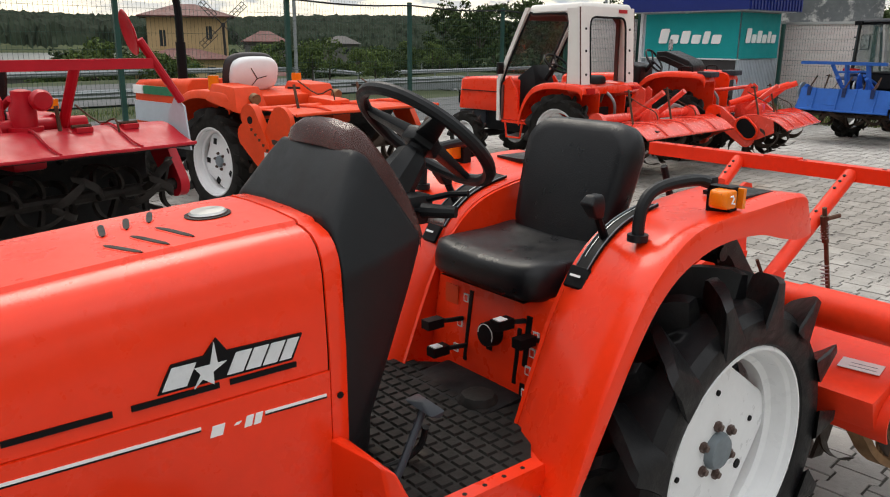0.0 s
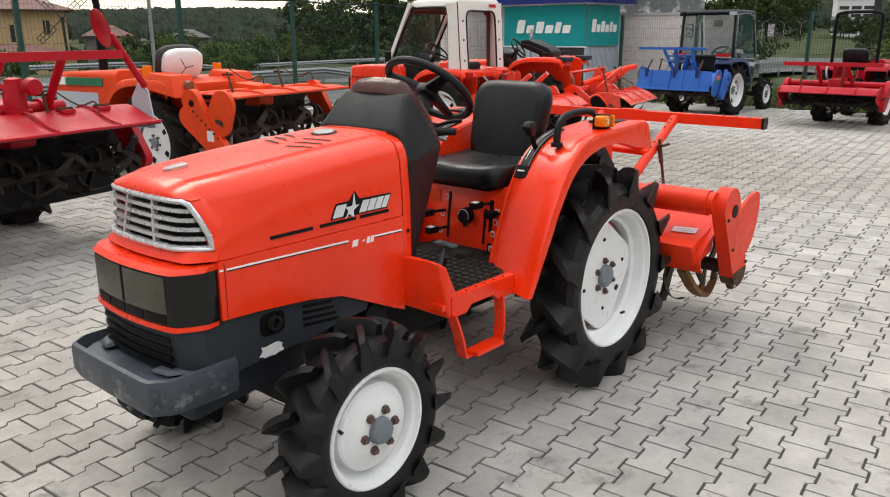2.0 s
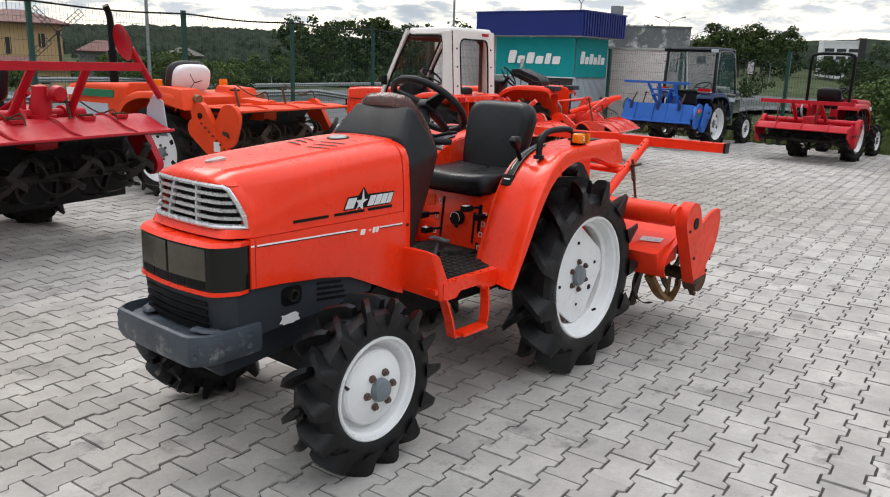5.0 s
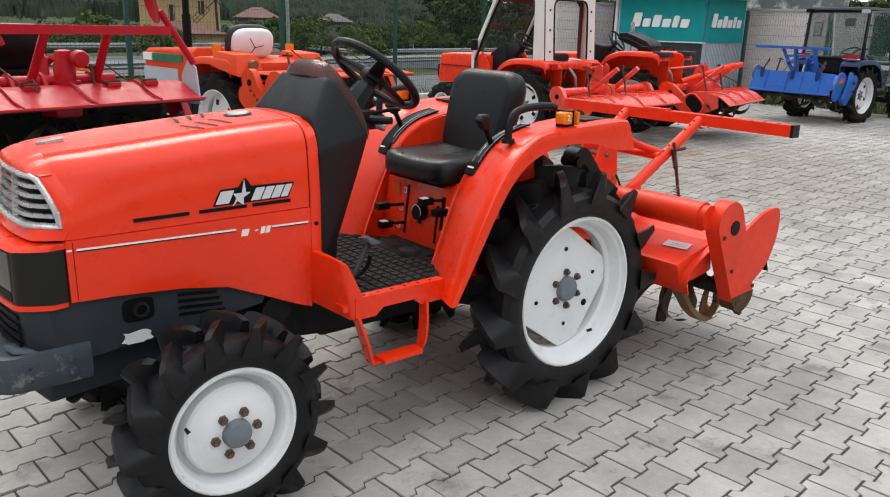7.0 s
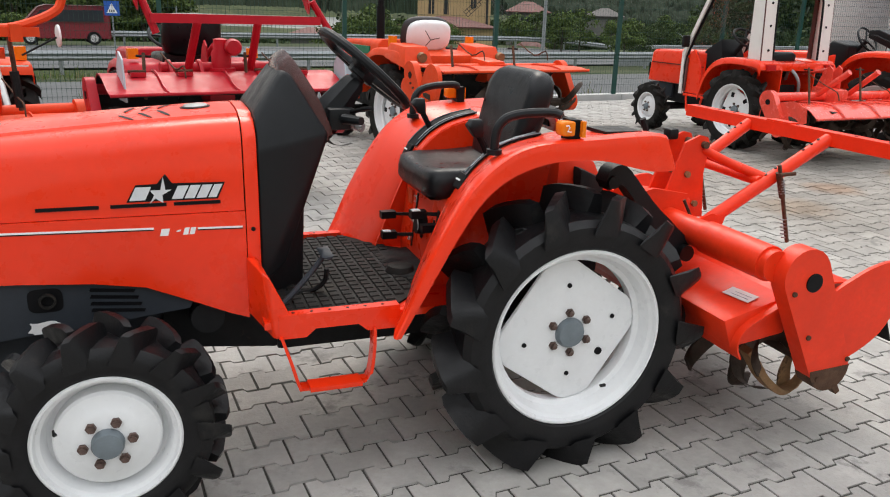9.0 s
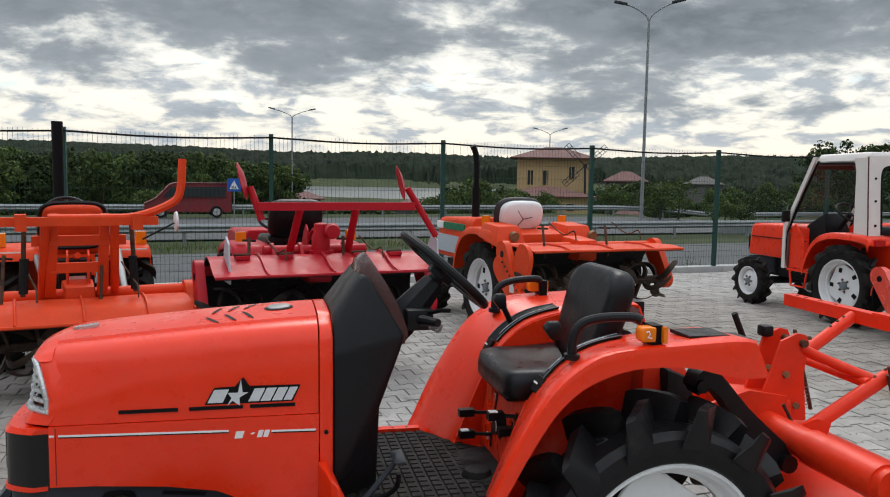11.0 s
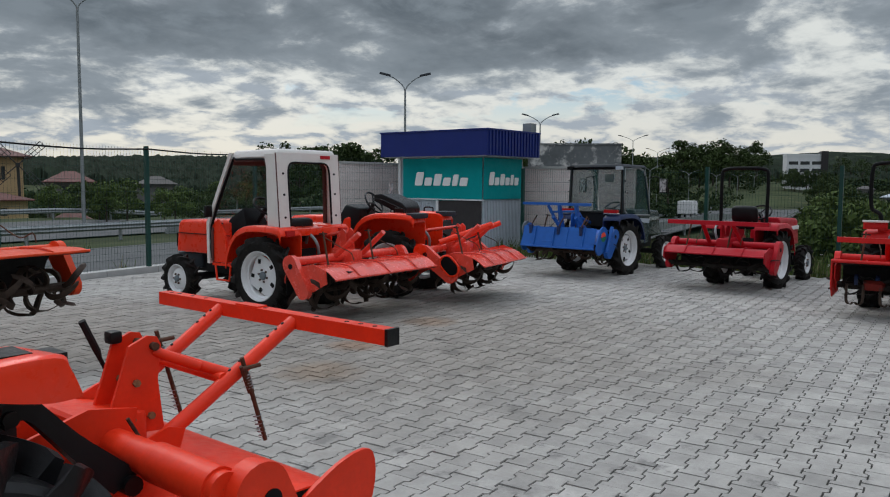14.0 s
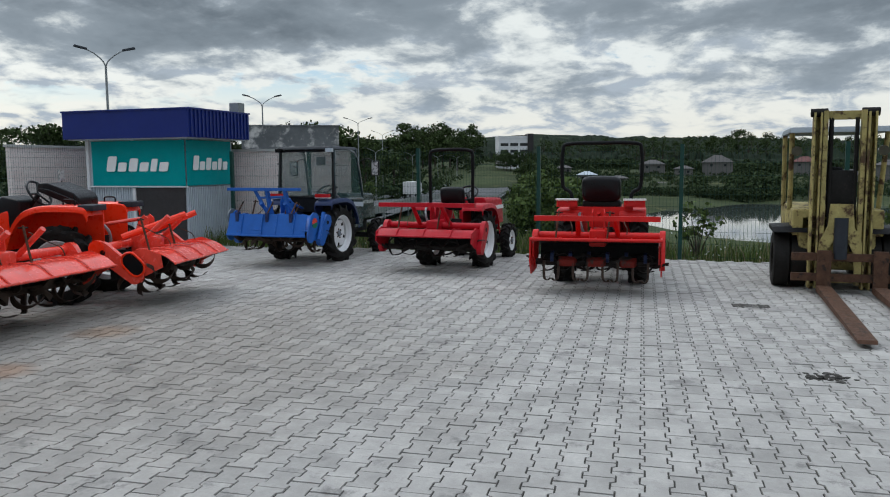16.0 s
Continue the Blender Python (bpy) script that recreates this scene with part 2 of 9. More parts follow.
M["concrete"] = material("stained_concrete", (0.15, 0.16, 0.17), 0.85, vary=0.3, scale=1.2, spots=(0.58, 0.57, 0.56), spot_scale=1.7, spot_cut=0.52, bump=0.3, bscale=20)
M["kerb"] = material("kerb_concrete", (0.45, 0.45, 0.44), 0.85, vary=0.1, scale=4, bump=0.3, bscale=60)
M["paver"] = material("grey_paver", (0.375, 0.36, 0.338), 0.82, vary=0.19, scale=4.2, bump=0.7, bscale=90, spread=0.12, spots=(0.225, 0.216, 0.205), spot_scale=3.4, spot_cut=0.565, spec=0.2, world_size=True, soil=((5.2, 2.6, 3.6, (0.74, 0.71, 0.68)), (2.6, 6.0, 2.6, (0.76, 0.73, 0.70)), (-3.2, 1.8, 2.4, (0.78, 0.75, 0.72)), (4.5, 2.7, 0.30, (0.95, 0.74, 0.62)), (3.6, 2.2, 0.4, (0.9, 0.78, 0.68)), (5.9, 3.0, 0.35, (0.92, 0.76, 0.65))))
M["joint"] = material("sandy_joint", (0.07, 0.066, 0.06), 0.95, vary=0.25, scale=8, bump=0.5, bscale=80, spec=0.1)
M["asphalt"] = material("asphalt", (0.08, 0.084, 0.088), 0.85, vary=0.12, scale=0.5, bump=0.3, bscale=40)
M["grass"] = material("meadow", (0.043, 0.057, 0.024), 0.9, vary=0.4, scale=0.05, spots=(0.085, 0.09, 0.04), spot_scale=0.09, spot_cut=0.56, spec=0.1)
M["blade"] = material("grass_blades", (0.085, 0.125, 0.032), 0.7, vary=0.3, scale=0.5, spread=0.4, spec=0.15)
M["straw"] = material("dry_weeds", (0.24, 0.2, 0.11), 0.8, vary=0.3, scale=1, spread=0.3)
M["leaf"] = material("foliage", (0.042, 0.064, 0.020), 0.75, vary=0.3, scale=0.2, spread=0.45, spec=0.12)
M["leaf_far"] = material("distant_foliage", (0.034, 0.051, 0.021), 0.9, vary=0.35, scale=0.02, spread=0.4, spec=0.08)
M["canopy"] = material("far_forest_canopy", (0.019, 0.030, 0.017), 0.95, vary=0.35, scale=0.03, spread=0.25, spec=0.05, world_size=True)
M["leaf_lit"] = material("light_foliage", (0.075, 0.11, 0.03), 0.75, vary=0.3, scale=0.3, spread=0.4, spec=0.12)
M["bark"] = material("bark", (0.06, 0.048, 0.038), 0.9, vary=0.3, scale=3, bump=0.5, bscale=20)
M["yellow"] = material("ochre_render", (0.52, 0.38, 0.21), 0.85, vary=0.1, scale=0.6, spec=0.15)
M["rooftile"] = material("maroon_roof", (0.12, 0.045, 0.04), 0.7, vary=0.2, scale=0.8)
M["village"] = material("weathered_render", (0.14, 0.135, 0.13), 0.85, vary=0.15, scale=0.5)
M["villageroof"] = material("weathered_roof", (0.085, 0.08, 0.078), 0.8, vary=0.15, scale=0.6)
M["housewhite"] = material("white_render", (0.66, 0.67, 0.69), 0.8, vary=0.06, scale=0.4)
M["window"] = material("dark_window", (0.03, 0.035, 0.04), 0.12, vary=0.2, scale=1)
M["lift"] = material("faded_yellow_paint", (0.37, 0.31, 0.12), 0.6, vary=0.3, scale=5, spots=(0.075, 0.045, 0.025), spot_scale=6, spot_cut=0.50, bump=0.2, bscale=60, spec=0.2)
M["carsilver"] = material("silver_car_paint", (0.42, 0.45, 0.46), 0.25, metal=0.5, vary=0.04, coat=0.5)
M["cardark"] = material("dark_teal_car_paint", (0.03, 0.05, 0.055), 0.25, metal=0.3, vary=0.05, coat=0.5)
M["carred"] = material("maroon_car_paint", (0.22, 0.02, 0.03), 0.3, vary=0.05, coat=0.5)
M["green_strip"] = material("green_strip", (0.02, 0.16, 0.08), 0.4, vary=0.1)
M["signblue"] = material("sign_blue", (0.02, 0.10, 0.42), 0.4, vary=0.05)

glass = bpy.data.materials.new("cab_glass")
glass.use_nodes = True
gp = glass.node_tree.nodes["Principled BSDF"]
gp.inputs["Base Color"].default_value = (0.10, 0.14, 0.14, 1)
gp.inputs["Roughness"].default_value, gp.inputs["Alpha"].default_value = 0.03, 0.16
M["glass"] = glass

water = bpy.data.materials.new("lake_water")
water.use_nodes = True
wp = water.node_tree.nodes["Principled BSDF"]
wp.inputs["Base Color"].default_value, wp.inputs["Roughness"].default_value = (0.06, 0.072, 0.07, 1), 0.04
wp.inputs["IOR"].default_value = 1.5
wb, wtc = water.node_tree.nodes.new("ShaderNodeBump"), water.node_tree.nodes.new("ShaderNodeTexNoise")
wtc.inputs["Scale"].default_value, wb.inputs["Strength"].default_value = 0.6, 0.002
wgeo = water.node_tree.nodes.new("ShaderNodeNewGeometry")
water.node_tree.links.new(wgeo.outputs["Position"], wtc.inputs["Vector"])
water.node_tree.links.new(wtc.outputs[0], wb.inputs["Height"])
water.node_tree.links.new(wb.outputs[0], wp.inputs["Normal"])
M["water"] = water
rippled = water.copy()
rippled.name = "wind_rippled_water"
rippled.node_tree.nodes["Principled BSDF"].inputs["Roughness"].default_value = 0.30
M["water_rippled"] = rippled
tint = bpy.data.materials.new("tinted_glass")
tint.use_nodes = True
tp_ = tint.node_tree.nodes["Principled BSDF"]
tp_.inputs["Base Color"].default_value = (0.05, 0.10, 0.10, 1)
tp_.inputs["Roughness"].default_value, tp_.inputs["Alpha"].default_value = 0.04, 0.24
M["tint"] = tint

brick = bpy.data.materials.new("pale_pink_brickwork")
brick.use_nodes = True
bn, bk = brick.node_tree.nodes, brick.node_tree.links
bt, btc, bcx, bsx = bn.new("ShaderNodeTexBrick"), bn.new("ShaderNodeNewGeometry"), bn.new("ShaderNodeCombineXYZ"), bn.new("ShaderNodeSeparateXYZ")
badd = bn.new("ShaderNodeMath")
bk.new(btc.outputs["Position"], bsx.inputs[0])
bk.new(bsx.outputs[0], badd.inputs[0])
bk.new(bsx.outputs[1], badd.inputs[1])
bk.new(badd.outputs[0], bcx.inputs[0])
bk.new(bsx.outputs[2], bcx.inputs[1])
bk.new(bcx.outputs[0], bt.inputs["Vector"])
for key_, val_ in (("Color1", (0.70, 0.60, 0.575, 1)), ("Color2", (0.77, 0.69, 0.665, 1)), ("Mortar", (0.66, 0.62, 0.60, 1)), ("Scale", 1.0), ("Mortar Size", 0.008), ("Brick Width", 0.25), ("Row Height", 0.075)):
    bt.inputs[key_].default_value = val_
bb = bn.new("ShaderNodeBump")
bb.inputs["Strength"].default_value, bb.inputs["Distance"].default_value = 0.6, 0.008
bb.invert = True
bk.new(bt.outputs["Fac"], bb.inputs["Height"])
bk.new(bt.outputs["Color"], bn["Principled BSDF"].inputs["Base Color"])
bk.new(bb.outputs[0], bn["Principled BSDF"].inputs["Normal"])
bn["Principled BSDF"].inputs["Roughness"].default_value = 0.85
M["brickwork"] = brick

# ---- mesh helpers ----


def mesh_of(name, bm, mat, sharp=35):
    bmesh.ops.recalc_face_normals(bm, faces=bm.faces)
    me = bpy.data.meshes.new(name)
    bm.to_mesh(me)
    bm.free()
    me.materials.append(M[mat])
    me.polygons.foreach_set("use_smooth", [True] * len(me.polygons))
    me.set_sharp_from_angle(angle=radians(sharp))
    return me


def part(name, bm, mat, parent=None, label="", at=None, sharp=35):
    """One mesh object from a bmesh (or a ready mesh), under a thing or a part."""
    me = bm if isinstance(bm, bpy.types.Mesh) else mesh_of(name, bm, mat, sharp)
    ob = new(name, me)
    if at is not None:
        ob.matrix_basis = at
    ob.parent = parent
    if label:
        ob["label"] = label
    return ob


def thing(name, m, label, category, group="", kind=""):
    e = new(name)
    e.empty_display_size = 0.2
    e.matrix_basis = m
    return tagged(e, label, category, group, kind)


def bevel(bm, w=0.006, seg=2, angle=30):
    es = [e for e in bm.edges if len(e.link_faces) == 2 and e.calc_face_angle(0) > radians(angle)]
    if es:
        bmesh.ops.bevel(bm, geom=es, offset=w, segments=seg, profile=0.6, affect="EDGES", clamp_overlap=True)
    return bm


def box(bm, lo, hi, m=None):
    vs = [bm.verts.new((x, y, z)) for x in (lo[0], hi[0]) for y in (lo[1], hi[1]) for z in (lo[2], hi[2])]
    for f in ((0, 1, 3, 2), (4, 6, 7, 5), (0, 4, 5, 1), (2, 3, 7, 6), (0, 2, 6, 4), (1, 5, 7, 3)):
        bm.faces.new([vs[i] for i in f])
    if m is not None:
        for v in vs:
            v.co = m @ v.co
    return bm


def boxed(lo, hi, w=0.006, seg=2):
    return bevel(box(bmesh.new(), lo, hi), w, seg)


def rod(bm, a, b, r, seg=10, r2=None, caps=True):
    a, b = Vector(a), Vector(b)
    d = b - a
    q = d.to_track_quat("Z", "Y").to_matrix()
    r2 = r if r2 is None else r2
    rings = []
    for p, rad in ((a, r), (b, r2)):
        rings.append([bm.verts.new(p + q @ Vector((rad * math.cos(k * math.tau / seg), rad * math.sin(k * math.tau / seg), 0))) for k in range(seg)])
    for k in range(seg):
        bm.faces.new((rings[0][k], rings[0][(k + 1) % seg], rings[1][(k + 1) % seg], rings[1][k]))
    if caps:
        bm.faces.new(rings[0][::-1])
        bm.faces.new(rings[1])
    return bm


def smooth_path(pts, n=4):
    """Catmull-Rom through the points."""
    pts = [Vector(p) for p in pts]
    out = []
    for i in range(len(pts) - 1):
        p0, p1, p2, p3 = pts[max(i - 1, 0)], pts[i], pts[i + 1], pts[min(i + 2, len(pts) - 1)]
        for k in range(n):
            t = k / n
            out.append(0.5 * (2 * p1 + (p2 - p0) * t + (2 * p0 - 5 * p1 + 4 * p2 - p3) * t * t + (3 * p1 - p0 - 3 * p2 + p3) * t ** 3))
    return out + [pts[-1]]


def pipe(bm, pts, r, seg=8, closed=False):
    pts = [Vector(p) for p in pts]
    n, rings, up = len(pts), [], None
    for i, p in enumerate(pts):
        a, b = (pts[i - 1], pts[(i + 1) % n]) if closed else (pts[max(i - 1, 0)], pts[min(i + 1, n - 1)])
        d = (b - a).normalized()
        if up is None:
            up = d.orthogonal().normalized()
        up = (up - d * up.dot(d)).normalized()
        s = d.cross(up)
        rad = r[i] if isinstance(r, (list, tuple)) else r
        rings.append([bm.verts.new(p + rad * (math.cos(k * math.tau / seg) * up + math.sin(k * math.tau / seg) * s)) for k in range(seg)])
    for i in range(n if closed else n - 1):
        A, B = rings[i], rings[(i + 1) % n]
        for k in range(seg):
            bm.faces.new((A[k], A[(k + 1) % seg], B[(k + 1) % seg], B[k]))
    if not closed:
        bm.faces.new(rings[0][::-1])
        bm.faces.new(rings[-1])
    return bm


def prism(bm, prof, a0, a1, axis="y"):
    """A closed 2D outline, extruded along an axis. For y the outline is (x, z); for x (y, z); for z (x, y)."""
    def at(p, a):
        return {"y": (p[0], a, p[1]), "x": (a, p[0], p[1]), "z": (p[0], p[1], a)}[axis]
    A = [bm.verts.new(at(p, a0)) for p in prof]
    B = [bm.verts.new(at(p, a1)) for p in prof]
    n = len(prof)
    for k in range(n):
        bm.faces.new((A[k], A[(k + 1) % n], B[(k + 1) % n], B[k]))
    bm.faces.new(A[::-1])
    bm.faces.new(B)
    return bm


def lathe(bm, prof, seg=32, closed=False, c=(0, 0, 0)):
    """(r, y) turned round the y axis."""
    rings = [[bm.verts.new((c[0] + r * math.cos(k * math.tau / seg), c[1] + y, c[2] + r * math.sin(k * math.tau / seg))) for k in range(seg)] for r, y in prof]
    for i in range(len(prof) if closed else len(prof) - 1):
        A, B = rings[i], rings[(i + 1) % len(prof)]
        for k in range(seg):
            bm.faces.new((A[k], A[(k + 1) % seg], B[(k + 1) % seg], B[k]))
    if not closed:
        for R in (rings[0], rings[-1]):
            bm.faces.new(R)
    return bm


def loft(bm, loops, caps=True, closed=True):
    L = [[bm.verts.new(p) for p in lp] for lp in loops]
    n = len(loops[0])
    for A, B in zip(L, L[1:]):
        for k in range(n if closed else n - 1):
            bm.faces.new((A[k], A[(k + 1) % n], B[(k + 1) % n], B[k]))
    if caps and closed:
        bm.faces.new(L[0][::-1])
        bm.faces.new(L[-1])
    return bm


def hull(bm, pts):
    vs = [bm.verts.new(p) for p in pts]
    r = bmesh.ops.convex_hull(bm, input=vs)
    bmesh.ops.delete(bm, geom=[g for g in set(r["geom_interior"] + r["geom_unused"]) if isinstance(g, bmesh.types.BMVert)], context="VERTS")
    bmesh.ops.dissolve_limit(bm, angle_limit=radians(1), verts=bm.verts, edges=bm.edges)
    return bm


def sheet(bm, rows, thick=0.006):
    """A grid of points as a plate with thickness."""
    V = [[bm.verts.new(p) for p in r] for r in rows]
    fs = [bm.faces.new((V[i][j], V[i][j + 1], V[i + 1][j + 1], V[i + 1][j])) for i in range(len(V) - 1) for j in range(len(V[0]) - 1)]
    bmesh.ops.recalc_face_normals(bm, faces=fs)
    bmesh.ops.solidify(bm, geom=fs, thickness=thick)
    return bm


def B():
    return bmesh.new()

# ---- wheels: axis along y, the outer face towards -y ----


def tyre_mesh(name, R, r, w, n, depth, mat, phase=0.244):
    """A lugged farm tyre: carcass with bulging walls and two rows of high curved lugs that end in pointed shoulders."""
    bm = B()
    rc = R - depth
    h = w / 2
    prof = [(r, -h * 0.74), (r + 0.010, -h * 0.86), (r + 0.022, -h * 0.90), ((r + rc) / 2, -h * 0.97), (rc - 0.026, -h * 0.93), (rc - 0.006, -h * 0.74), (rc, -h * 0.3), (rc, 0)]
    prof = prof + [(a, -b) for a, b in prof[-2::-1]]
    lathe(bm, prof, 60, closed=True)
    crown = [v for v in bm.verts if abs(v.co.y) < 0.001 and v.co.xz.length > rc - 0.001]
    step = math.tau / n
    k_ = R / 0.47
    for side in (-1, 1):
        # y share of half width, angle forward, foot and top radius, half thickness at the top, foot spread
        lug = B()
        rings = []
        for s, da, ri, ro, th, sp in ((-0.14, -0.03, rc - 0.010, R - 0.012, 0.014, 1.9), (0.08, 0.01, rc - 0.010, R - 0.001, 0.017, 1.8), (0.38, 0.065, rc - 0.012, R, 0.019, 1.75), (0.68, 0.125, rc - 0.016, R - 0.001, 0.0175, 2.1), (0.90, 0.18, rc - 0.024, R - 0.003, 0.0165, 2.5), (1.04, 0.215, rc - 0.034, R - 0.010, 0.0145, 2.9), (1.10, 0.235, rc - 0.048, rc + 0.020, 0.013, 3.0)):
            ring = []
            for rad, f in ((ri, sp), (ro, 1.0), (ro, -1.0), (ri, -sp)):
                ang = da + f * th * k_ / rad
                ring.append((rad * math.cos(ang), side * s * h, rad * math.sin(ang)))
            rings.append(ring)
        loft(lug, rings)
        bevel(lug, 0.005 * k_, 2, 40)
        me = bpy.data.meshes.new("lug")
        lug.to_mesh(me)
        lug.free()
        for k in range(n):
            t0 = phase + k * step + (step / 2 if side > 0 else 0)
            old = len(bm.verts)
            bm.from_mesh(me)
            bm.verts.ensure_lookup_table()
            fresh = bm.verts[old:]
            bmesh.ops.rotate(bm, verts=fresh, matrix=Matrix.Rotation(-t0, 3, "Y"))
            # the foot of the lug grows out of the carcass
            foot = sorted(sorted(fresh, key=lambda v: side * v.co.y)[:6], key=lambda v: v.co.xz.length)[:2]
            hold = min(crown, key=lambda v: (v.co - foot[0].co).length)
            bm.faces.new((foot[0], foot[1], hold))
        bpy.data.meshes.remove(me)
    return mesh_of(name, bm, mat, 32)


def rim_mesh(name, r, w, dish, holes, mat, hexa):
    """A painted steel rim with a disc set into it: a plate with four flats behind, a smooth dome in front."""
    bm = B()
    o = -w / 2
    lathe(bm, [(r + 0.002, o), (r + 0.004, o - 0.008), (r - 0.001, o - 0.013), (r - 0.007, o - 0.012), (r - 0.012, o + 0.004), (r - 0.022, o + 0.012), (r - 0.035, o + 0.05), (r - 0.05, o + 0.06), (r - 0.05, -o - 0.06), (r - 0.03, -o - 0.04), (r - 0.008, -o), (r + 0.002, -o)], 56, closed=True)
    if hexa:
        ring = []
        for k in range(72):
            a = k * math.tau / 72
            d = ((a - radians(55) + math.pi / 4) % (math.pi / 2)) - math.pi / 4
            ring.append(min(r - 0.0505, (r * 0.70) / math.cos(d)))
        loops = []
        for f, y in ((1.0, dish + 0.010), (1.0, dish + 0.001), (0.985, dish - 0.002), (0.8, dish - 0.008), (0.45, dish - 0.013), (0.2, dish - 0.013)):
            loops.append([(q * f * math.cos(k * math.tau / 72), y, q * f * math.sin(k * math.tau / 72)) for k, q in enumerate(ring)])
        loft(bm, loops)
    else:
        lathe(bm, [(r - 0.046, dish + 0.06), (r - 0.049, dish + 0.03), (r * 0.745, dish + 0.024), (r * 0.735, dish + 0.004), (r * 0.70, dish - 0.004), (r * 0.60, dish - 0.010), (r * 0.50, dish - 0.020), (r * 0.42, dish - 0.026), (r * 0.20, dish - 0.027), (0.02, dish - 0.027), (0.02, dish - 0.01), (r * 0.5, dish + 0.02), (r - 0.06, dish + 0.06)], 56)
    return mesh_of(name, bm, mat, 30)


def hub_mesh(name, r, y0, y1, mat):
    return mesh_of(name, lathe(B(), [(r * 1.02, y0), (r, y1 + 0.012), (r * 0.86, y1), (r * 0.3, y1 - 0.004), (0.001, y1 - 0.004)], 24), mat)


def bolt_mesh(name, y0, mat):
    bm = B()
    rod(bm, (0, y0, 0), (0, y0 - 0.011, 0), 0.0145, 6)
    rod(bm, (0, y0 - 0.011, 0), (0, y0 - 0.019, 0), 0.009, 8)
    return mesh_of(name, bm, mat)


WHEEL_CACHE = {}


def wheel(parent, x, y, z, R, r, w, n, depth, dish, hexa, rubber="rubber", paint="white", hub="hubgrey", holes=True, s_label="", turn=0.0, bolt="bolt"):
    """A wheel as a part: its rim and disc, with tyre, hub, bolts, holes and valve under it."""
    key = (R, r, w, n, depth, dish, hexa, rubber, paint, hub, bolt)
    if key not in WHEEL_CACHE:
        WHEEL_CACHE[key] = (tyre_mesh("tyre", R, r, w, n, depth, rubber), rim_mesh("rim", r, w * 0.72, dish, holes, paint, hexa), hub_mesh("hub", r * 0.172 if hexa else r * 0.225, dish - 0.01, dish - (0.034 if hexa else 0.052), hub), bolt_mesh("bolt", dish - 0.012 if hexa else dish - 0.025, bolt))
    ty, rm, hb, bo = WHEEL_CACHE[key]
    m = pose(x, y, z, 0, turn, 180 if y > 0 else 0)
    wh = part("wheel", rm, "", parent, s_label, at=m)
    part("tyre", ty, "", wh, "black rubber tyre with deep slanted lugs")
    part("hub", hb, "", wh, "grey hub cap")
    br = r * 0.236 if hexa else r * 0.335
    for k in range(6):
        a = k * math.tau / 6 + (0.60 if hexa else 0.12)
        part("bolt", bo, "", wh, at=pose(br * math.cos(a), 0, br * math.sin(a)))
    if not holes and hexa:
        sm_ = mesh_of("disc_slot", bevel(prism(B(), [(-0.026, -0.020), (0.026, -0.026), (0.030, 0.018), (-0.022, 0.024)], dish - 0.014, dish + 0.004), 0.002, 1), "ink")
        for k in range(5):
            a = k * math.tau / 5 + 0.5
            part("disc_slot", sm_, "", wh, at=pose(r * 0.60 * math.cos(a), 0, r * 0.60 * math.sin(a), 0, -math.degrees(a) + 20 * (k % 2), 0))
    if holes:
        bm = B()
        lathe(bm, [(0.008, dish - 0.0), (0.008, dish - 0.0145), (0.001, dish - 0.0145)], 10)
        hm = mesh_of("disc_hole", bm, "ink")
        for deg, rr_, big_ in ((94, 0.55, 1), (14, 0.55, 1), (-89, 0.50, 1), (190, 0.55, 1), (-35, 0.48, 1.7)) if hexa else ():
            a = radians(deg)
            ob = part("disc_hole", hm, "", wh, at=pose(r * rr_ * math.cos(a), 0.0, r * rr_ * math.sin(a)))
            ob.scale = (big_, 1, big_)
        vm = B()
        rod(vm, ((r - 0.045) * 0.94, -w * 0.22, 0.0), ((r - 0.045) * 0.91, -w * 0.30, 0.008), 0.0065, 6)
        part("valve", vm, "rubber", wh, at=pose(0, 0, 0, 0, 58 if hexa else 197, 0))
    return wh

# ---- the tractor in front: forward is -x, rear axle over x = 0 ----
T = thing("compact_tractor", pose(0, 0.02, 0), "glossy orange-red compact tractor with rear tiller on grey pavers", "tractor")

RW = dict(R=0.478, r=0.298, w=0.222, n=13, depth=0.074, dish=-0.012, hexa=True)
FW = dict(R=0.326, r=0.19, w=0.172, n=14, depth=0.045, dish=-0.045, hexa=False)
RWL, FWL = "white steel rear wheel with grey hub", "white steel front wheel with grey hub"
wheel(T, 0.0, -0.485, 0.449, s_label=RWL, turn=0, **RW)
wheel(T, 0.0, 0.485, 0.449, s_label=RWL, turn=40, **RW)
wheel(T, -1.41, -0.475, 0.307, s_label=FWL, turn=0, **FW)
wheel(T, -1.41, 0.475, 0.307, s_label=FWL, turn=5, **FW)

# hood: loops of the half outline, mirrored


def nose_x(y, z):
    """The front face: bowed in the middle, folding back past a corner towards each side."""
    a = abs(y)
    bow = 0.012 * (min(a, 0.165) / 0.165) ** 2 + 0.075 * (max(0.0, a - 0.165) / 0.09) ** 1.5
    return -1.822 + bow + 0.14 * max(0.0, z - 0.9)


# x, width low, height of the shoulder, width high
HOOD_X = [(-1.738, 0.985, 1.064, 0.86), (-1.72, 1.0, 1.0675, 0.89), (-1.70, 1.0, 1.070, 0.91), (-1.64, 1.0, 1.076, 0.96), (-1.52, 1.0, 1.088, 1.0), (-1.3, 1.0, 1.107, 1.0), (-1.1, 1.0, 1.121, 1.0), (-0.997, 1.0, 1.126, 1.0)]


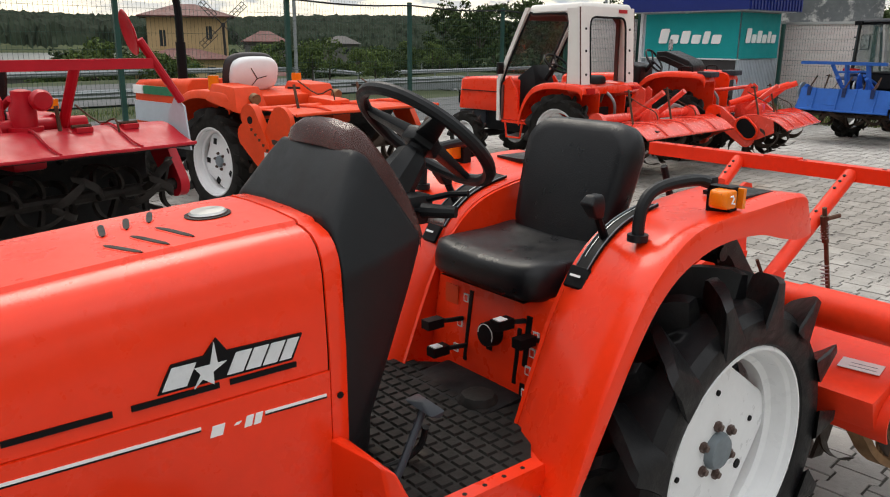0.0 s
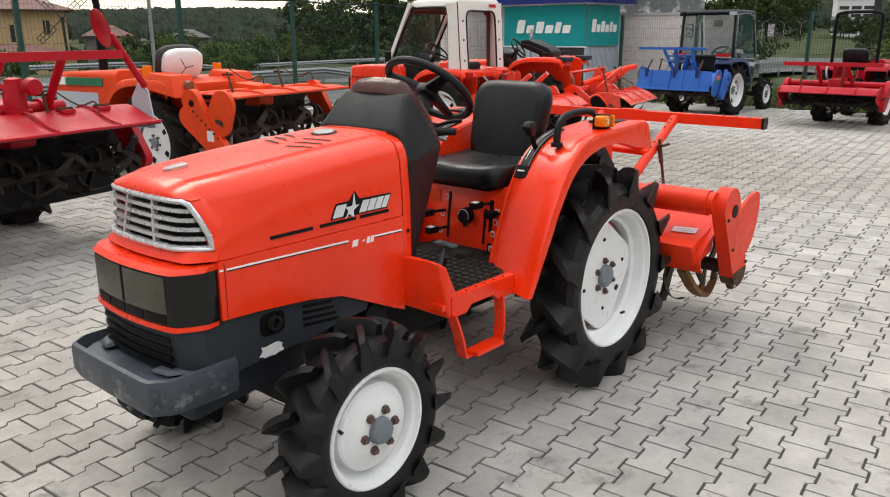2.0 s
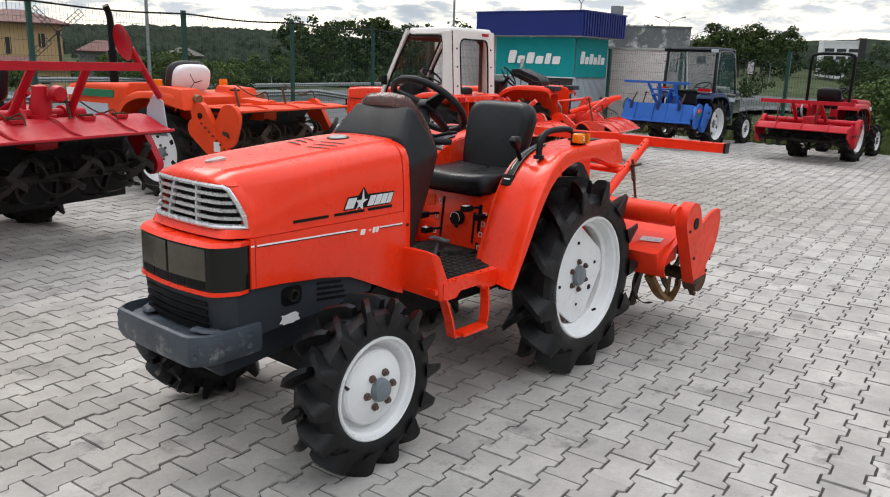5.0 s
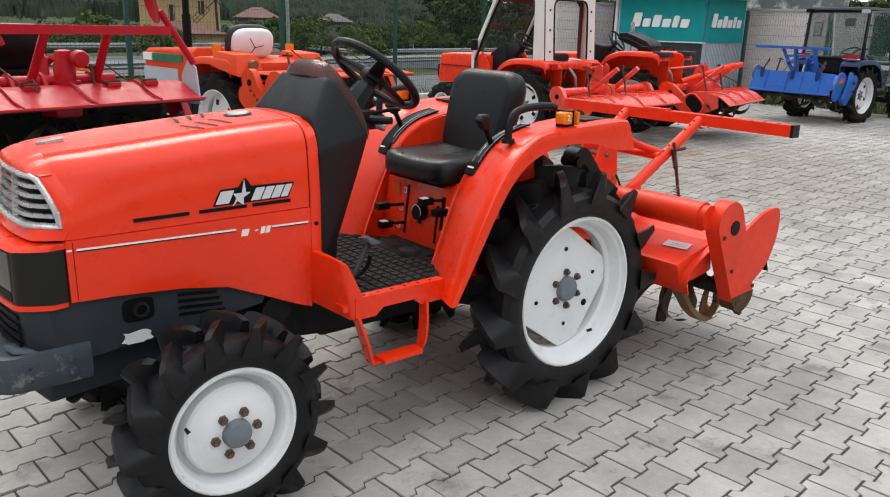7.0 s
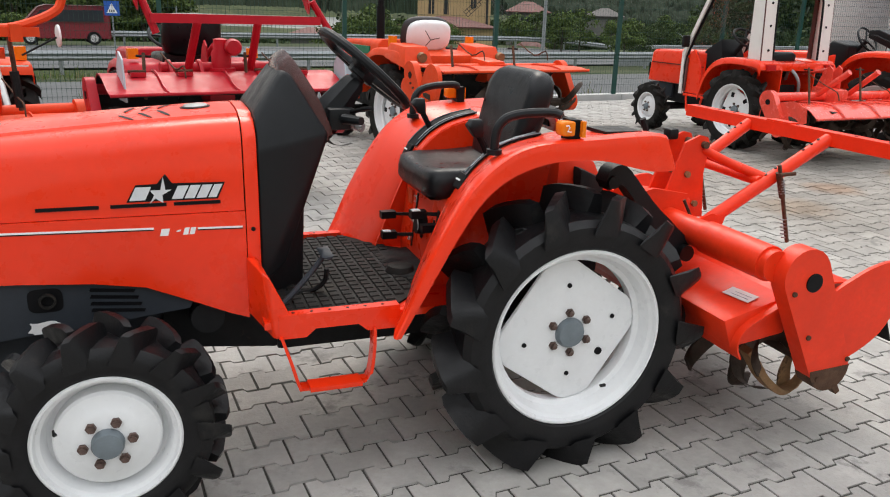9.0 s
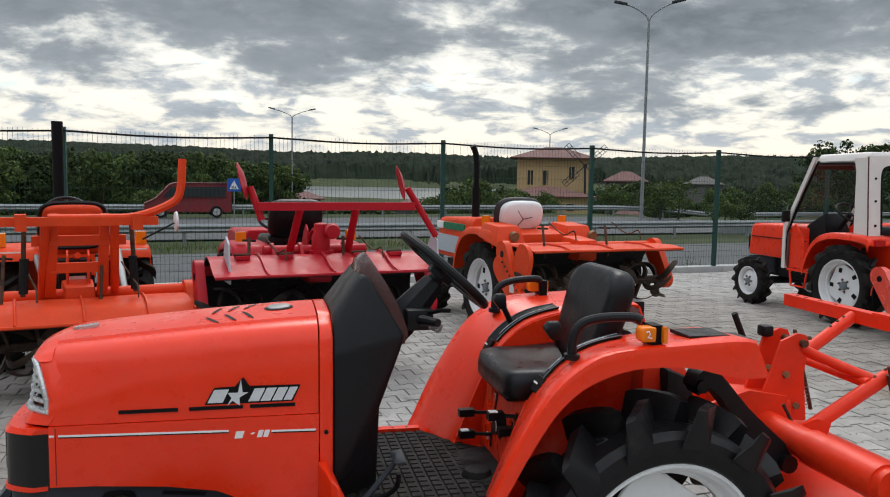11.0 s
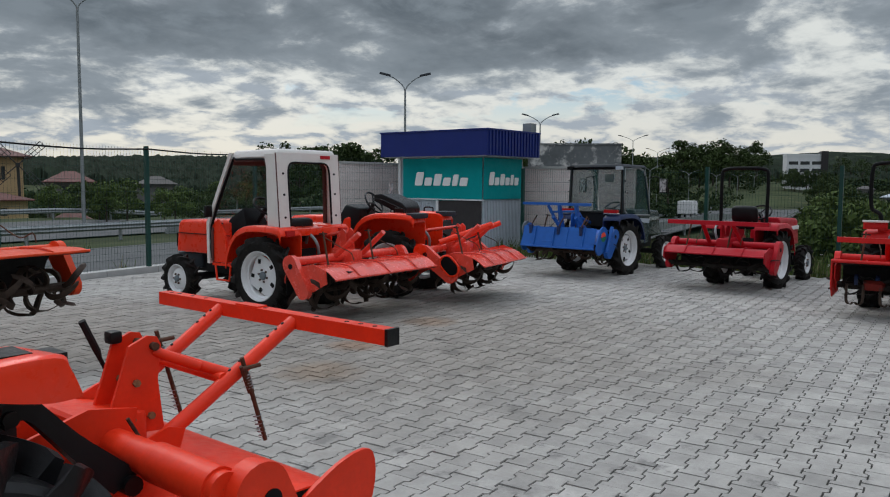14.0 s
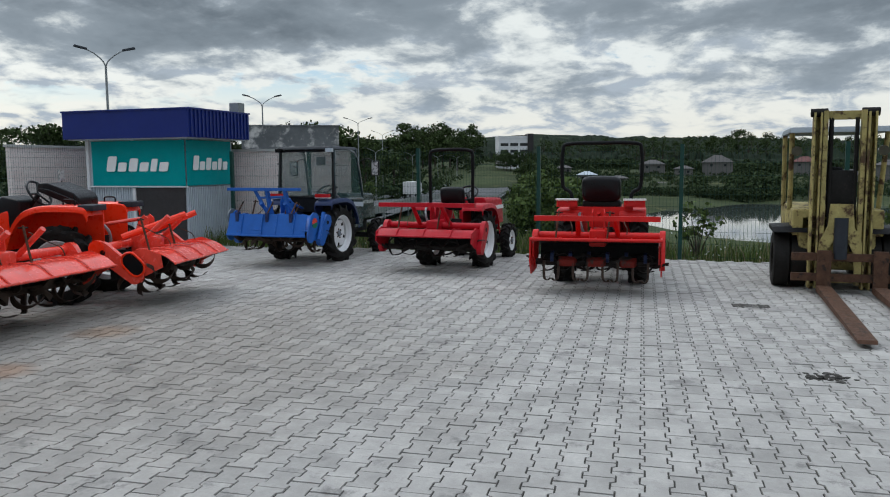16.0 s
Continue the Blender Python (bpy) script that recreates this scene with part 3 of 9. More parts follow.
def hood_loop(x, fw, zt, ft):
    fm = fw * 0.55 + ft * 0.45
    half = [(0.262 * fw, 0.8585), (0.262 * fw, 0.90), (0.258 * fm, 0.96), (0.251 * ft, zt - 0.078), (0.243 * ft, zt - 0.050), (0.230 * ft, zt - 0.027), (0.208 * ft, zt - 0.010), (0.175 * ft, zt - 0.001), (0.160 * ft, zt), (0.152 * ft, zt + 0.008), (0.06 * ft, zt + 0.013)]
    return [(x, -a, b) for a, b in half] + [(x, a, b) for a, b in half[::-1]]


hood = part("hood", loft(B(), [hood_loop(*h) for h in HOOD_X]), "orange", T, "glossy orange-red hood with a raised centre panel", sharp=40)
def hood_top(x, y):
    """Height of the hood's top at a place."""
    pts = [(h[0], h[2]) for h in HOOD_X]
    zt = pts[-1][1]
    for (xa, za), (xb, zb) in zip(pts, pts[1:]):
        if xa <= x <= xb:
            zt = za + (zb - za) * (x - xa) / (xb - xa)
    y = abs(y)
    for (ya, da), (yb, db) in zip(((0, 0.0135), (0.06, 0.013), (0.152, 0.008), (0.16, 0.0), (0.205, -0.006), (0.228, -0.018)), ((0.06, 0.013), (0.152, 0.008), (0.16, 0.0), (0.205, -0.006), (0.228, -0.018), (0.245, -0.042))):
        if ya <= y <= yb:
            return zt + da + (db - da) * (y - ya) / (yb - ya)
    return zt - 0.042


# three slanted slots on each side of the raised panel, with pressed lips
for sg in (-1, 1):
    for k in range(3):
        xo, xi, yo_, yi_ = -1.290 + 0.0505 * k, -1.329 + 0.054 * k, 0.150 - 0.012 * k, 0.068 - 0.022 * k
        if sg > 0:
            xo, xi, yo_, yi_ = -1.292 + 0.054 * k, -1.314 + 0.0485 * k, 0.089 + 0.018 * k, -0.009 + 0.018 * k
        bm, bl = B(), B()
        for bq, w_, up_ in ((bm, 0.0075, 0.0022), (bl, 0.013, 0.0012)):
            loops = []
            for q in range(9):
                f = q / 8
                x, y = xi + (xo - xi) * f, sg * (yi_ + (yo_ - yi_) * f)
                wq = w_ * (1 - abs(2 * f - 1) ** 6 * 0.7)
                loops.append([(x + dx, y, hood_top(x + dx, y) + dz) for dx, dz in ((-wq, -0.002), (-wq * 0.8, up_), (wq * 0.8, up_), (wq, -0.002))])
            loft(bq, loops)
        part("slot_lip", bl, "orange", hood)
        part("vent_slot", bm, "ink", hood, "dark slanted cooling slot")
# the nose above the grille
NY = [0.245, 0.236, 0.222, 0.205, 0.18, 0.16, 0.152, 0.11, 0.06]
loops = []
for y in [-0.86 * v for v in NY] + [0.0] + [0.86 * v for v in NY[::-1]]:
    zc = max(1.0295, hood_top(-1.738, y / 0.86))
    xf = nose_x(y, 1.03) - 0.002
    h_ = zc - 1.029
    loops.append([(xf, y, 1.029), (xf - 0.002, y, 1.029 + h_ * 0.25), (min(-1.744, xf + 0.008), y, 1.029 + h_ * 0.55), (min(-1.742, xf + 0.03), y, 1.029 + h_ * 0.78), (min(-1.741, xf + 0.045), y, 1.029 + h_ * 0.9), (-1.737, y, zc), (-1.737, y, 1.028)])
part("nose_top", loft(B(), loops), "orange", hood, sharp=60)
bm = lathe(B(), [(0.0, -0.004), (0.036, -0.004), (0.038, 0.004), (0.034, 0.008), (0.0, 0.010)], 28)
bmesh.ops.rotate(bm, verts=bm.verts, matrix=Matrix.Rotation(radians(90), 3, "X"))
part("fuel_cap", bm, "steel", T, "dull steel fuel cap", at=pose(-1.109, 0.0, 1.1345, 0, -4, 0))
bm = lathe(B(), [(0.045, 0.0), (0.046, 0.003), (0.039, 0.004), (0.039, 0.0)], 28, closed=True)
bmesh.ops.rotate(bm, verts=bm.verts, matrix=Matrix.Rotation(radians(90), 3, "X"))
part("cap_ring", bm, "ink", hood, at=pose(-1.109, 0.0, 1.1325, 0, -4, 0))
bm = prism(B(), [(-0.042, 0.0), (-0.028, -0.016), (0.03, -0.020), (0.033, 0.0), (0.03, 0.020), (-0.028, 0.016)], 0, 0.009, "z")
part("hood_badge", bevel(bm, 0.004), "chrome", hood, "pale silver arrow-shaped badge", at=pose(-1.685, -0.003, 1.084, 0, -8, 0))
for xa, xb in ((-1.555, -1.395), (-1.365, -1.215), (-1.195, -1.065)):
    for sg in (-1, 1):
        part("side_slot", boxed((xa, sg * 0.2655, 0.884), (xb, sg * 0.259, 0.894), 0.002, 1), "ink", hood, "dark side slot")

# grille: bowed frame with five slats and uprights


def bow_bar(bm, z, w, t, ymax, push=0.0):
    ys = [ymax * (k / 20 * 2 - 1) for k in range(21)]
    loops = []
    for y in ys:
        x = nose_x(y, z) + push
        loops.append([(x, y, z - w), (x, y, z + w), (x + t, y, z + w), (x + t, y, z - w)])
    return loft(bm, loops)


grille = part("grille_back", loft(B(), [[(nose_x(y, 0.895) + 0.03, y * 0.985, 0.885), (nose_x(y * 0.78, 1.03) + 0.03, y * 0.78, 1.03), (nose_x(y * 0.78, 1.03) + 0.06, y * 0.76, 1.03), (nose_x(y, 0.9) + 0.06, y * 0.96, 0.885)] for y in [0.25 * (k / 10 - 1) for k in range(21)]]), "ink", T, "dark opening behind the grille")
for k in range(6):
    z = 0.897 + 0.0255 * k
    part("slat", bevel(bow_bar(B(), z, 0.0055 if 0 < k < 5 else 0.007, 0.012, 0.2475 - 0.0105 * k, -0.003), 0.002, 1), "chrome", grille)
for y0 in (-0.085, 0.085):
    bm = B()
    loft(bm, [[(nose_x(y0, z) - 0.004, y0 * (1 - (z - 0.9) * 1.75) - 0.006, z), (nose_x(y0, z) - 0.004, y0 * (1 - (z - 0.9) * 1.75) + 0.006, z), (nose_x(y0, z) + 0.01, y0 * (1 - (z - 0.9) * 1.75) + 0.006, z), (nose_x(y0, z) + 0.01, y0 * (1 - (z - 0.9) * 1.75) - 0.006, z)] for z in (0.89, 0.93, 0.98, 1.03)])
    part("upright", bm, "chrome", grille)

ring = [(y, 0.8945) for y in (-0.252, -0.235, -0.215, -0.195, -0.165, -0.1, 0, 0.1, 0.165, 0.195, 0.215, 0.235, 0.252)] + [(0.246, 0.93), (0.228, 0.975), (0.204, 1.018)] + [(y, 1.0255) for y in (0.19, 0.15, 0.08, 0, -0.08, -0.15, -0.19)] + [(-0.204, 1.018), (-0.228, 0.975), (-0.246, 0.93)]
part("grille_frame", pipe(B(), [(nose_x(y, z) - 0.003, y, z) for y, z in ring], 0.0085, 8, True), "chrome", grille, "silver plastic grille frame")

# cheeks that close the hood round the grille
for sg in (-1, 1):
    ck = []
    for y, z in ((0.250, 0.888), (0.2465, 0.93), (0.238, 0.953), (0.2285, 0.975), (0.2165, 0.997), (0.205, 1.018), (0.192, 1.029), (0.17, 1.032)):
        xf = nose_x(y, z) + 0.001
        ck.append([(xf, sg * (y + 0.001), z), (xf + 0.006, sg * (y + 0.006), z + 0.003), (max(xf + 0.02, -1.735), sg * (y + 0.008), z + 0.006), (-1.70, sg * (y + 0.002), z + 0.002)])
    part("grille_cheek", sheet(B(), ck, 0.004), "orange", hood, sharp=60)

# nose band round the grille and lower nose panel, as bowed loops


def lens_x(y):
    """The broad lower nose: a flat front that rounds back near each side."""
    a = abs(y)
    return -1.815 + 0.020 * (min(a, 0.20) / 0.20) ** 2 + 0.085 * (max(0.0, a - 0.20) / 0.066) ** 2


def nose_wrap(z0, z1, out0, out1, inner=0.04, wid=0.266):
    """A band round the nose between two heights; it stands out in front and runs flush into the sides."""
    bm = B()
    ys = [wid * k for k in (-1.0, -0.965, -0.92, -0.87, -0.82, -0.76, -0.6, -0.4, -0.2, 0, 0.2, 0.4, 0.6, 0.76, 0.82, 0.87, 0.92, 0.965, 1.0)]
    loops = []
    for y in ys:
        xa, xb = lens_x(y) - out0, lens_x(y) - out1
        loops.append([(xa, y, z0), (xb, y, z1), (xb + inner, y * 0.97, z1), (xa + inner, y * 0.97, z0)])
    return loft(bm, loops)


part("nose_band", bevel(nose_wrap(0.860, 0.888, 0.020, 0.002, wid=0.262), 0.005, 2), "orange", T, "orange-red band below the grille")
part("nose_ledge", bevel(nose_wrap(0.836, 0.8515, 0.072, 0.056, inner=0.055), 0.005, 2), "orange", T, "sloping orange-red ledge over the headlights")
part("nose_lip", bevel(nose_wrap(0.672, 0.686, 0.075, 0.074), 0.003, 1), "orange", T)
lamp_panel = part("headlight_panel", nose_wrap(0.686, 0.836, 0.069, 0.067), "lampdark", T, "dark glossy headlight panel")


def on_panel(y0, y1, z0, z1, d):
    loops = []
    for k in range(7):
        y = y0 + (y1 - y0) * k / 6
        x = lens_x(y) - 0.068
        loops.append([(x - d, y, z0), (x - d, y, z1), (x + 0.004, y, z1), (x + 0.004, y, z0)])
    return loft(B(), loops)


for y0, y1 in ((-0.195, -0.008), (0.008, 0.195)):
    part("headlight", on_panel(y0, y1, 0.722, 0.829, 0.0035), "lampglass", lamp_panel, "dusty headlight glass")
for k in range(4):
    part("panel_slot", on_panel(-0.19 + k * 0.097, -0.19 + k * 0.097 + 0.086, 0.691, 0.716, 0.0025), "ink", lamp_panel)
part("nose_core", bevel(prism(B(), [(-1.70, 0.252), (-1.765, 0.15), (-1.775, 0.0), (-1.765, -0.15), (-1.70, -0.252), (-1.02, -0.252), (-1.02, 0.252)], 0.70, 0.866, "z"), 0.004), "darkmetal", T)

# side panels with the arch over the front wheel
ARCH = [(-1.7375, 0.684), (-1.62, 0.68), (-1.43, 0.665), (-1.29, 0.642), (-1.16, 0.585), (-1.05, 0.535), (-0.996, 0.515)]
for sg in (-1, 1):
    ya = sg * 0.267
    bm = prism(B(), ARCH + [(-0.996, 0.8565), (-1.7375, 0.8565)], sg * 0.235, ya)
    sp = part("side_panel", bevel(bm, 0.005), "orange", T, "orange-red engine side panel")
    part("panel_seam", boxed((-1.7208, sg * 0.2664, 0.69), (-1.7192, sg * 0.2678, 0.852), 0.0005, 1), "ink", sp)
    bm = B()
    box(bm, (-1.712, sg * 0.2665, 0.827), (-1.255, sg * 0.2685, 0.8325))
    box(bm, (-1.736, sg * 0.2665, 0.827), (-1.7235, sg * 0.2685, 0.8325))
    box(bm, (-1.134, sg * 0.2665, 0.815), (-1.005, sg * 0.2685, 0.8205))
    for v in bm.verts:
        v.co.z += -0.016 * (v.co.x + 1.69) / 0.69 + (0.008 if v.co.x > -1.2 else 0.0)
    part("pinstripe", bm, "print", sp, "white pinstripe")
    bm = B()
    box(bm, (-1.712, sg * 0.2665, 0.8235), (-1.255, sg * 0.2683, 0.827))
    box(bm, (-1.134, sg * 0.2665, 0.8115), (-1.005, sg * 0.2683, 0.815))
    for v in bm.verts:
        v.co.z += -0.016 * (v.co.x + 1.69) / 0.69 + (0.008 if v.co.x > -1.2 else 0.0)
    part("pinstripe", bm, "ink", sp)
    # model plate shapes: plain slanted blocks where the model name stands
    for k, (xa, xb) in enumerate(((-1.24, -1.217), (-1.195, -1.186), (-1.176, -1.162), (-1.158, -1.144))):
        z0 = 0.796 if k != 1 else 0.806
        bm = prism(B(), [(xa, z0), (xb, z0), (xb + 0.006, z0 + (0.021 if k != 1 else 0.005)), (xa + 0.006, z0 + (0.021 if k != 1 else 0.005))], sg * 0.2665, sg * 0.2687)
        part("model_mark", bm, "print", sp)
    # badge: a star and six slanted silver blocks on a dark outline
    badge = part("hood_emblem", prism(B(), [(-1.322, 0.899), (-1.072, 0.899), (-1.050, 0.947), (-1.196, 0.949), (-1.214, 0.976), (-1.238, 0.949), (-1.295, 0.947), (-1.308, 0.925)], sg * 0.2575, sg * 0.2638), "ink", hood, "silver star emblem with slanted blocks on black")
    for xa, xb in ((-1.314, -1.272), (-1.200, -1.170), (-1.165, -1.137), (-1.132, -1.104), (-1.099, -1.076)):
        bm = prism(B(), [(xa, 0.904), (xb, 0.904), (xb + 0.019, 0.942), (xa + 0.019, 0.942)], sg * 0.262, sg * 0.2655)
        bevel(bm, 0.002, 1)
        part("emblem_block", bm, "badge", badge)
    star = []
    for k in range(10):
        a = math.pi / 2 + k * math.pi / 5
        rr = (0.034 if k else 0.05) if k % 2 == 0 else 0.013
        star.append((-1.232 + rr * math.cos(a) * 0.9 + 0.012 * math.sin(a), 0.921 + rr * math.sin(a)))
    part("emblem_star", prism(B(), star, sg * 0.262, sg * 0.2658), "badge", badge)

# grey lower nose: louvred front, side skirts with the exhaust outlet
low = part("lower_nose", bevel(nose_wrap(0.50, 0.672, 0.045, 0.060, inner=0.05, wid=0.256), 0.004, 1), "grey", T, "dark grey lower nose with louvres")
for k in range(4):
    part("louvre", on_panel(-0.185, 0.185, 0.55 + 0.027 * k, 0.566 + 0.027 * k, -0.0135 + 0.0022 * k), "ink", low)
for sg in (-1, 1):
    prof = [(-1.765, 0.50), (-1.765, 0.682), (-1.43, 0.664), (-1.29, 0.64), (-1.16, 0.583), (-1.17, 0.56), (-1.31, 0.545), (-1.42, 0.53), (-1.60, 0.52)]
    sk = part("skirt", bevel(prism(B(), prof, sg * 0.205, sg * 0.252), 0.005), "grey", T, "dark grey plastic skirt below the hood")
    for k in range(4):
        bm = prism(B(), [(-1.445, 0.575 + 0.021 * k), (-1.30 - 0.008 * k, 0.562 + 0.021 * k), (-1.295 - 0.008 * k, 0.572 + 0.021 * k), (-1.44, 0.586 + 0.021 * k)], sg * 0.25, sg * 0.2535)
        part("skirt_slot", bm, "ink", sk)
    box_ = part("exhaust_recess", prism(B(), [(-1.56 + 0.046 * abs(math.cos(k * math.tau / 24)) ** 0.5 * (1 if math.cos(k * math.tau / 24) > 0 else -1), 0.622 + 0.036 * abs(math.sin(k * math.tau / 24)) ** 0.5 * (1 if math.sin(k * math.tau / 24) > 0 else -1)) for k in range(24)], sg * 0.249, sg * 0.2535), "ink", sk)
    bm = lathe(B(), [(0.017, 0), (0.023, 0), (0.023, -0.05), (0.017, -0.05)], 20, closed=True)
    part("exhaust_outlet", bm, "rubber_dirty", sk, "sooty exhaust outlet", at=pose(-1.56, sg * 0.262 + (0.046 if sg < 0 else -0.046), 0.622, 0, 0, 8 if sg < 0 else 172))
rag = random.Random(3)
torn = []
for k in range(18):
    a = k * math.tau / 18
    f = rag.uniform(0.72, 1.08)
    torn.append((-1.568 + 0.045 * f * math.copysign(abs(math.cos(a)) ** 0.6, math.cos(a)), 0.540 + 0.021 * f * math.copysign(abs(math.sin(a)) ** 0.6, math.sin(a))))
part("torn_sticker", prism(B(), torn, -0.2538, -0.2515), "paper", T, "torn white sticker remnant")

# bumper and front frame
half_b = [(-1.965, 0.0), (-1.963, 0.19), (-1.957, 0.222), (-1.915, 0.256), (-1.885, 0.265), (-1.78, 0.266), (-1.70, 0.262)]
BP = [(x, -y) for x, y in half_b[::-1]] + half_b[1:]
bm = B()
loops = []
for k, (x, y) in enumerate(BP):
    nx, ny = Vector((BP[min(k + 1, len(BP) - 1)][1] - BP[max(k - 1, 0)][1], BP[max(k - 1, 0)][0] - BP[min(k + 1, len(BP) - 1)][0])).normalized()
    loops.append([(x + nx * d, y + ny * d, z) for d, z in ((0.03, 0.446), (0.008, 0.452), (-0.004, 0.476), (-0.004, 0.538), (0.0, 0.556), (0.012, 0.560), (0.016, 0.545), (0.036, 0.455))])
bumper = part("bumper", bevel(loft(bm, loops), 0.004, 2, 20), "bumpergrey", T, "scuffed blue-grey steel front bumper")
part("bumper_tray", bevel(prism(B(), [(x + 0.03, y * 0.9) for x, y in BP], 0.522, 0.534, "z"), 0.003, 1), "bumpergrey", bumper)
for sg in (-1, 1):
    part("bumper_pad", bevel(hull(B(), [(-1.90, sg * 0.13, 0.545), (-1.885, sg * 0.20, 0.545), (-1.80, sg * 0.255, 0.545), (-1.76, sg * 0.20, 0.545), (-1.84, sg * 0.12, 0.545), (-1.89, sg * 0.14, 0.556), (-1.87, sg * 0.195, 0.556), (-1.80, sg * 0.24, 0.556), (-1.78, sg * 0.20, 0.556), (-1.84, sg * 0.135, 0.556)]), 0.004), "bumpergrey", bumper)
    for x, y in ((-1.94, 0.238), (-1.86, 0.267), (-1.75, 0.267)):
        for z in (0.488, 0.526):
            part("bumper_bolt", rod(B(), (x - 0.010, sg * (y + 0.006), z), (x + 0.004, sg * (y - 0.006), z), 0.009, 8), "bumpergrey", bumper)
part("front_weight_frame", bevel(hull(B(), [(-1.80, -0.17, 0.36), (-1.80, 0.17, 0.36), (-1.86, 0.10, 0.42), (-1.86, -0.10, 0.42), (-1.2, -0.14, 0.40), (-1.2, 0.14, 0.40), (-1.2, -0.16, 0.56), (-1.2, 0.16, 0.56), (-1.80, -0.19, 0.53), (-1.80, 0.19, 0.53)]), 0.01), "grey", T)
bm = B()
hull(bm, [(-1.25, -0.17, 0.40), (-1.25, 0.17, 0.40), (-0.9, -0.17, 0.36), (-0.9, 0.17, 0.36), (-0.9, -0.19, 0.60), (-0.9, 0.19, 0.60), (-1.25, -0.2, 0.66), (-1.25, 0.2, 0.66)])
engine = part("engine_block", bevel(bm, 0.012), "darkmetal", T, "dark greasy engine and clutch housing")
for sg in (-1, 1):
    bm = B()
    rod(bm, (-1.12, sg * 0.19, 0.52), (-1.12, sg * 0.25, 0.52), 0.05, 16)
    part("oil_filter", bm, "darkmetal", engine)
bm = B()
hull(bm, [(-0.9, -0.15, 0.34), (-0.9, 0.15, 0.34), (0.15, -0.15, 0.34), (0.15, 0.15, 0.34), (-0.9, -0.16, 0.53), (-0.9, 0.16, 0.53), (0.2, -0.16, 0.62), (0.2, 0.16, 0.62)])
part("transmission", bevel(bm, 0.015), "darkmetal", T, "dark transmission housing")
bm = B()
rod(bm, (0, -0.40, 0.449), (0, 0.40, 0.449), 0.075, 16)
rod(bm, (0, -0.20, 0.449), (0, 0.20, 0.449), 0.12, 16)
part("rear_axle", bm, "darkmetal", T)
bm = B()
hull(bm, [(-1.46, -0.30, 0.28), (-1.36, -0.30, 0.28), (-1.46, -0.30, 0.36), (-1.36, -0.30, 0.36), (-1.46, 0.30, 0.28), (-1.36, 0.30, 0.28), (-1.46, 0.30, 0.36), (-1.36, 0.30, 0.36), (-1.41, 0, 0.42), (-1.41, 0, 0.26)])
ax = part("front_axle", bevel(bm, 0.012), "darkmetal", T, "dark front axle beam")
for sg in (-1, 1):
    bm = B()
    rod(bm, (-1.41, sg * 0.33, 0.24), (-1.41, sg * 0.31, 0.47), 0.05, 14)
    rod(bm, (-1.41, sg * 0.30, 0.307), (-1.41, sg * 0.45, 0.307), 0.06, 14)
    part("axle_knuckle", bm, "grey", ax)
bm = B()
rod(bm, (-1.28, -0.34, 0.30), (-1.28, 0.34, 0.30), 0.012, 8)
part("tie_rod", bm, "steel", ax)

# cowl strip between hood and dash: one band that carries on the hood's outline
half_c = [(0.2665, 0.53), (0.2665, 0.70), (0.2645, 0.90), (0.260, 0.96), (0.253, 1.050), (0.2455, 1.077), (0.2325, 1.100), (0.210, 1.117), (0.177, 1.1265), (0.160, 1.128), (0.152, 1.1355), (0.06, 1.1405)]
ring_c = [(-a, b) for a, b in half_c] + half_c[::-1]
part("cowl_band", sheet(B(), [[(x, y * f, z - d) for y, z in ring_c] for x, f, d in ((-0.9935, 0.985, 0.004), (-0.9925, 1.0, 0.0), (-0.958, 1.0, 0.0), (-0.954, 0.985, 0.004))], 0.014), "orange", T, "orange-red band between hood and dash", sharp=50)
for sg in (-1, 1):
    part("cowl_screw", rod(B(), (-0.974, sg * 0.2655, 0.80), (-0.974, sg * 0.2685, 0.80), 0.007, 8), "ink", T)

# dash cover
bm = hull(B(), [(-0.953, s * y, z) for s in (-1, 1) for y, z in ((0.235, 0.60), (0.256, 1.03), (0.222, 1.118), (0.18, 1.138))] + [(-0.86, s * 0.155, 1.262) for s in (-1, 1)] + [(-0.835, s * 0.165, 1.25) for s in (-1, 1)] + [(-0.728, s * 0.215, 1.07) for s in (-1, 1)] + [(-0.745, s * 0.21, 1.035) for s in (-1, 1)] + [(-0.87, s * 0.20, 0.66) for s in (-1, 1)])
dash = part("dash_cover", bevel(bm, 0.012, 3, 12), "plastic", T, "matt dark grey plastic dash cover", sharp=50)
part("dash_lower", bevel(hull(B(), [(-0.95, s * 0.225, z) for s in (-1, 1) for z in (0.545, 0.95)] + [(-0.79, s * 0.13, 0.95) for s in (-1, 1)] + [(-0.80, s * 0.10, 0.545) for s in (-1, 1)]), 0.01), "plastic", T)
edge = smooth_path([(-0.735, -0.208, 1.065), (-0.79, -0.185, 1.165), (-0.858, -0.145, 1.258), (-0.872, -0.07, 1.272), (-0.875, 0.0, 1.274), (-0.872, 0.07, 1.272), (-0.858, 0.145, 1.258), (-0.79, 0.185, 1.165), (-0.735, 0.208, 1.065)], 4)
loops = []
n = len(edge)
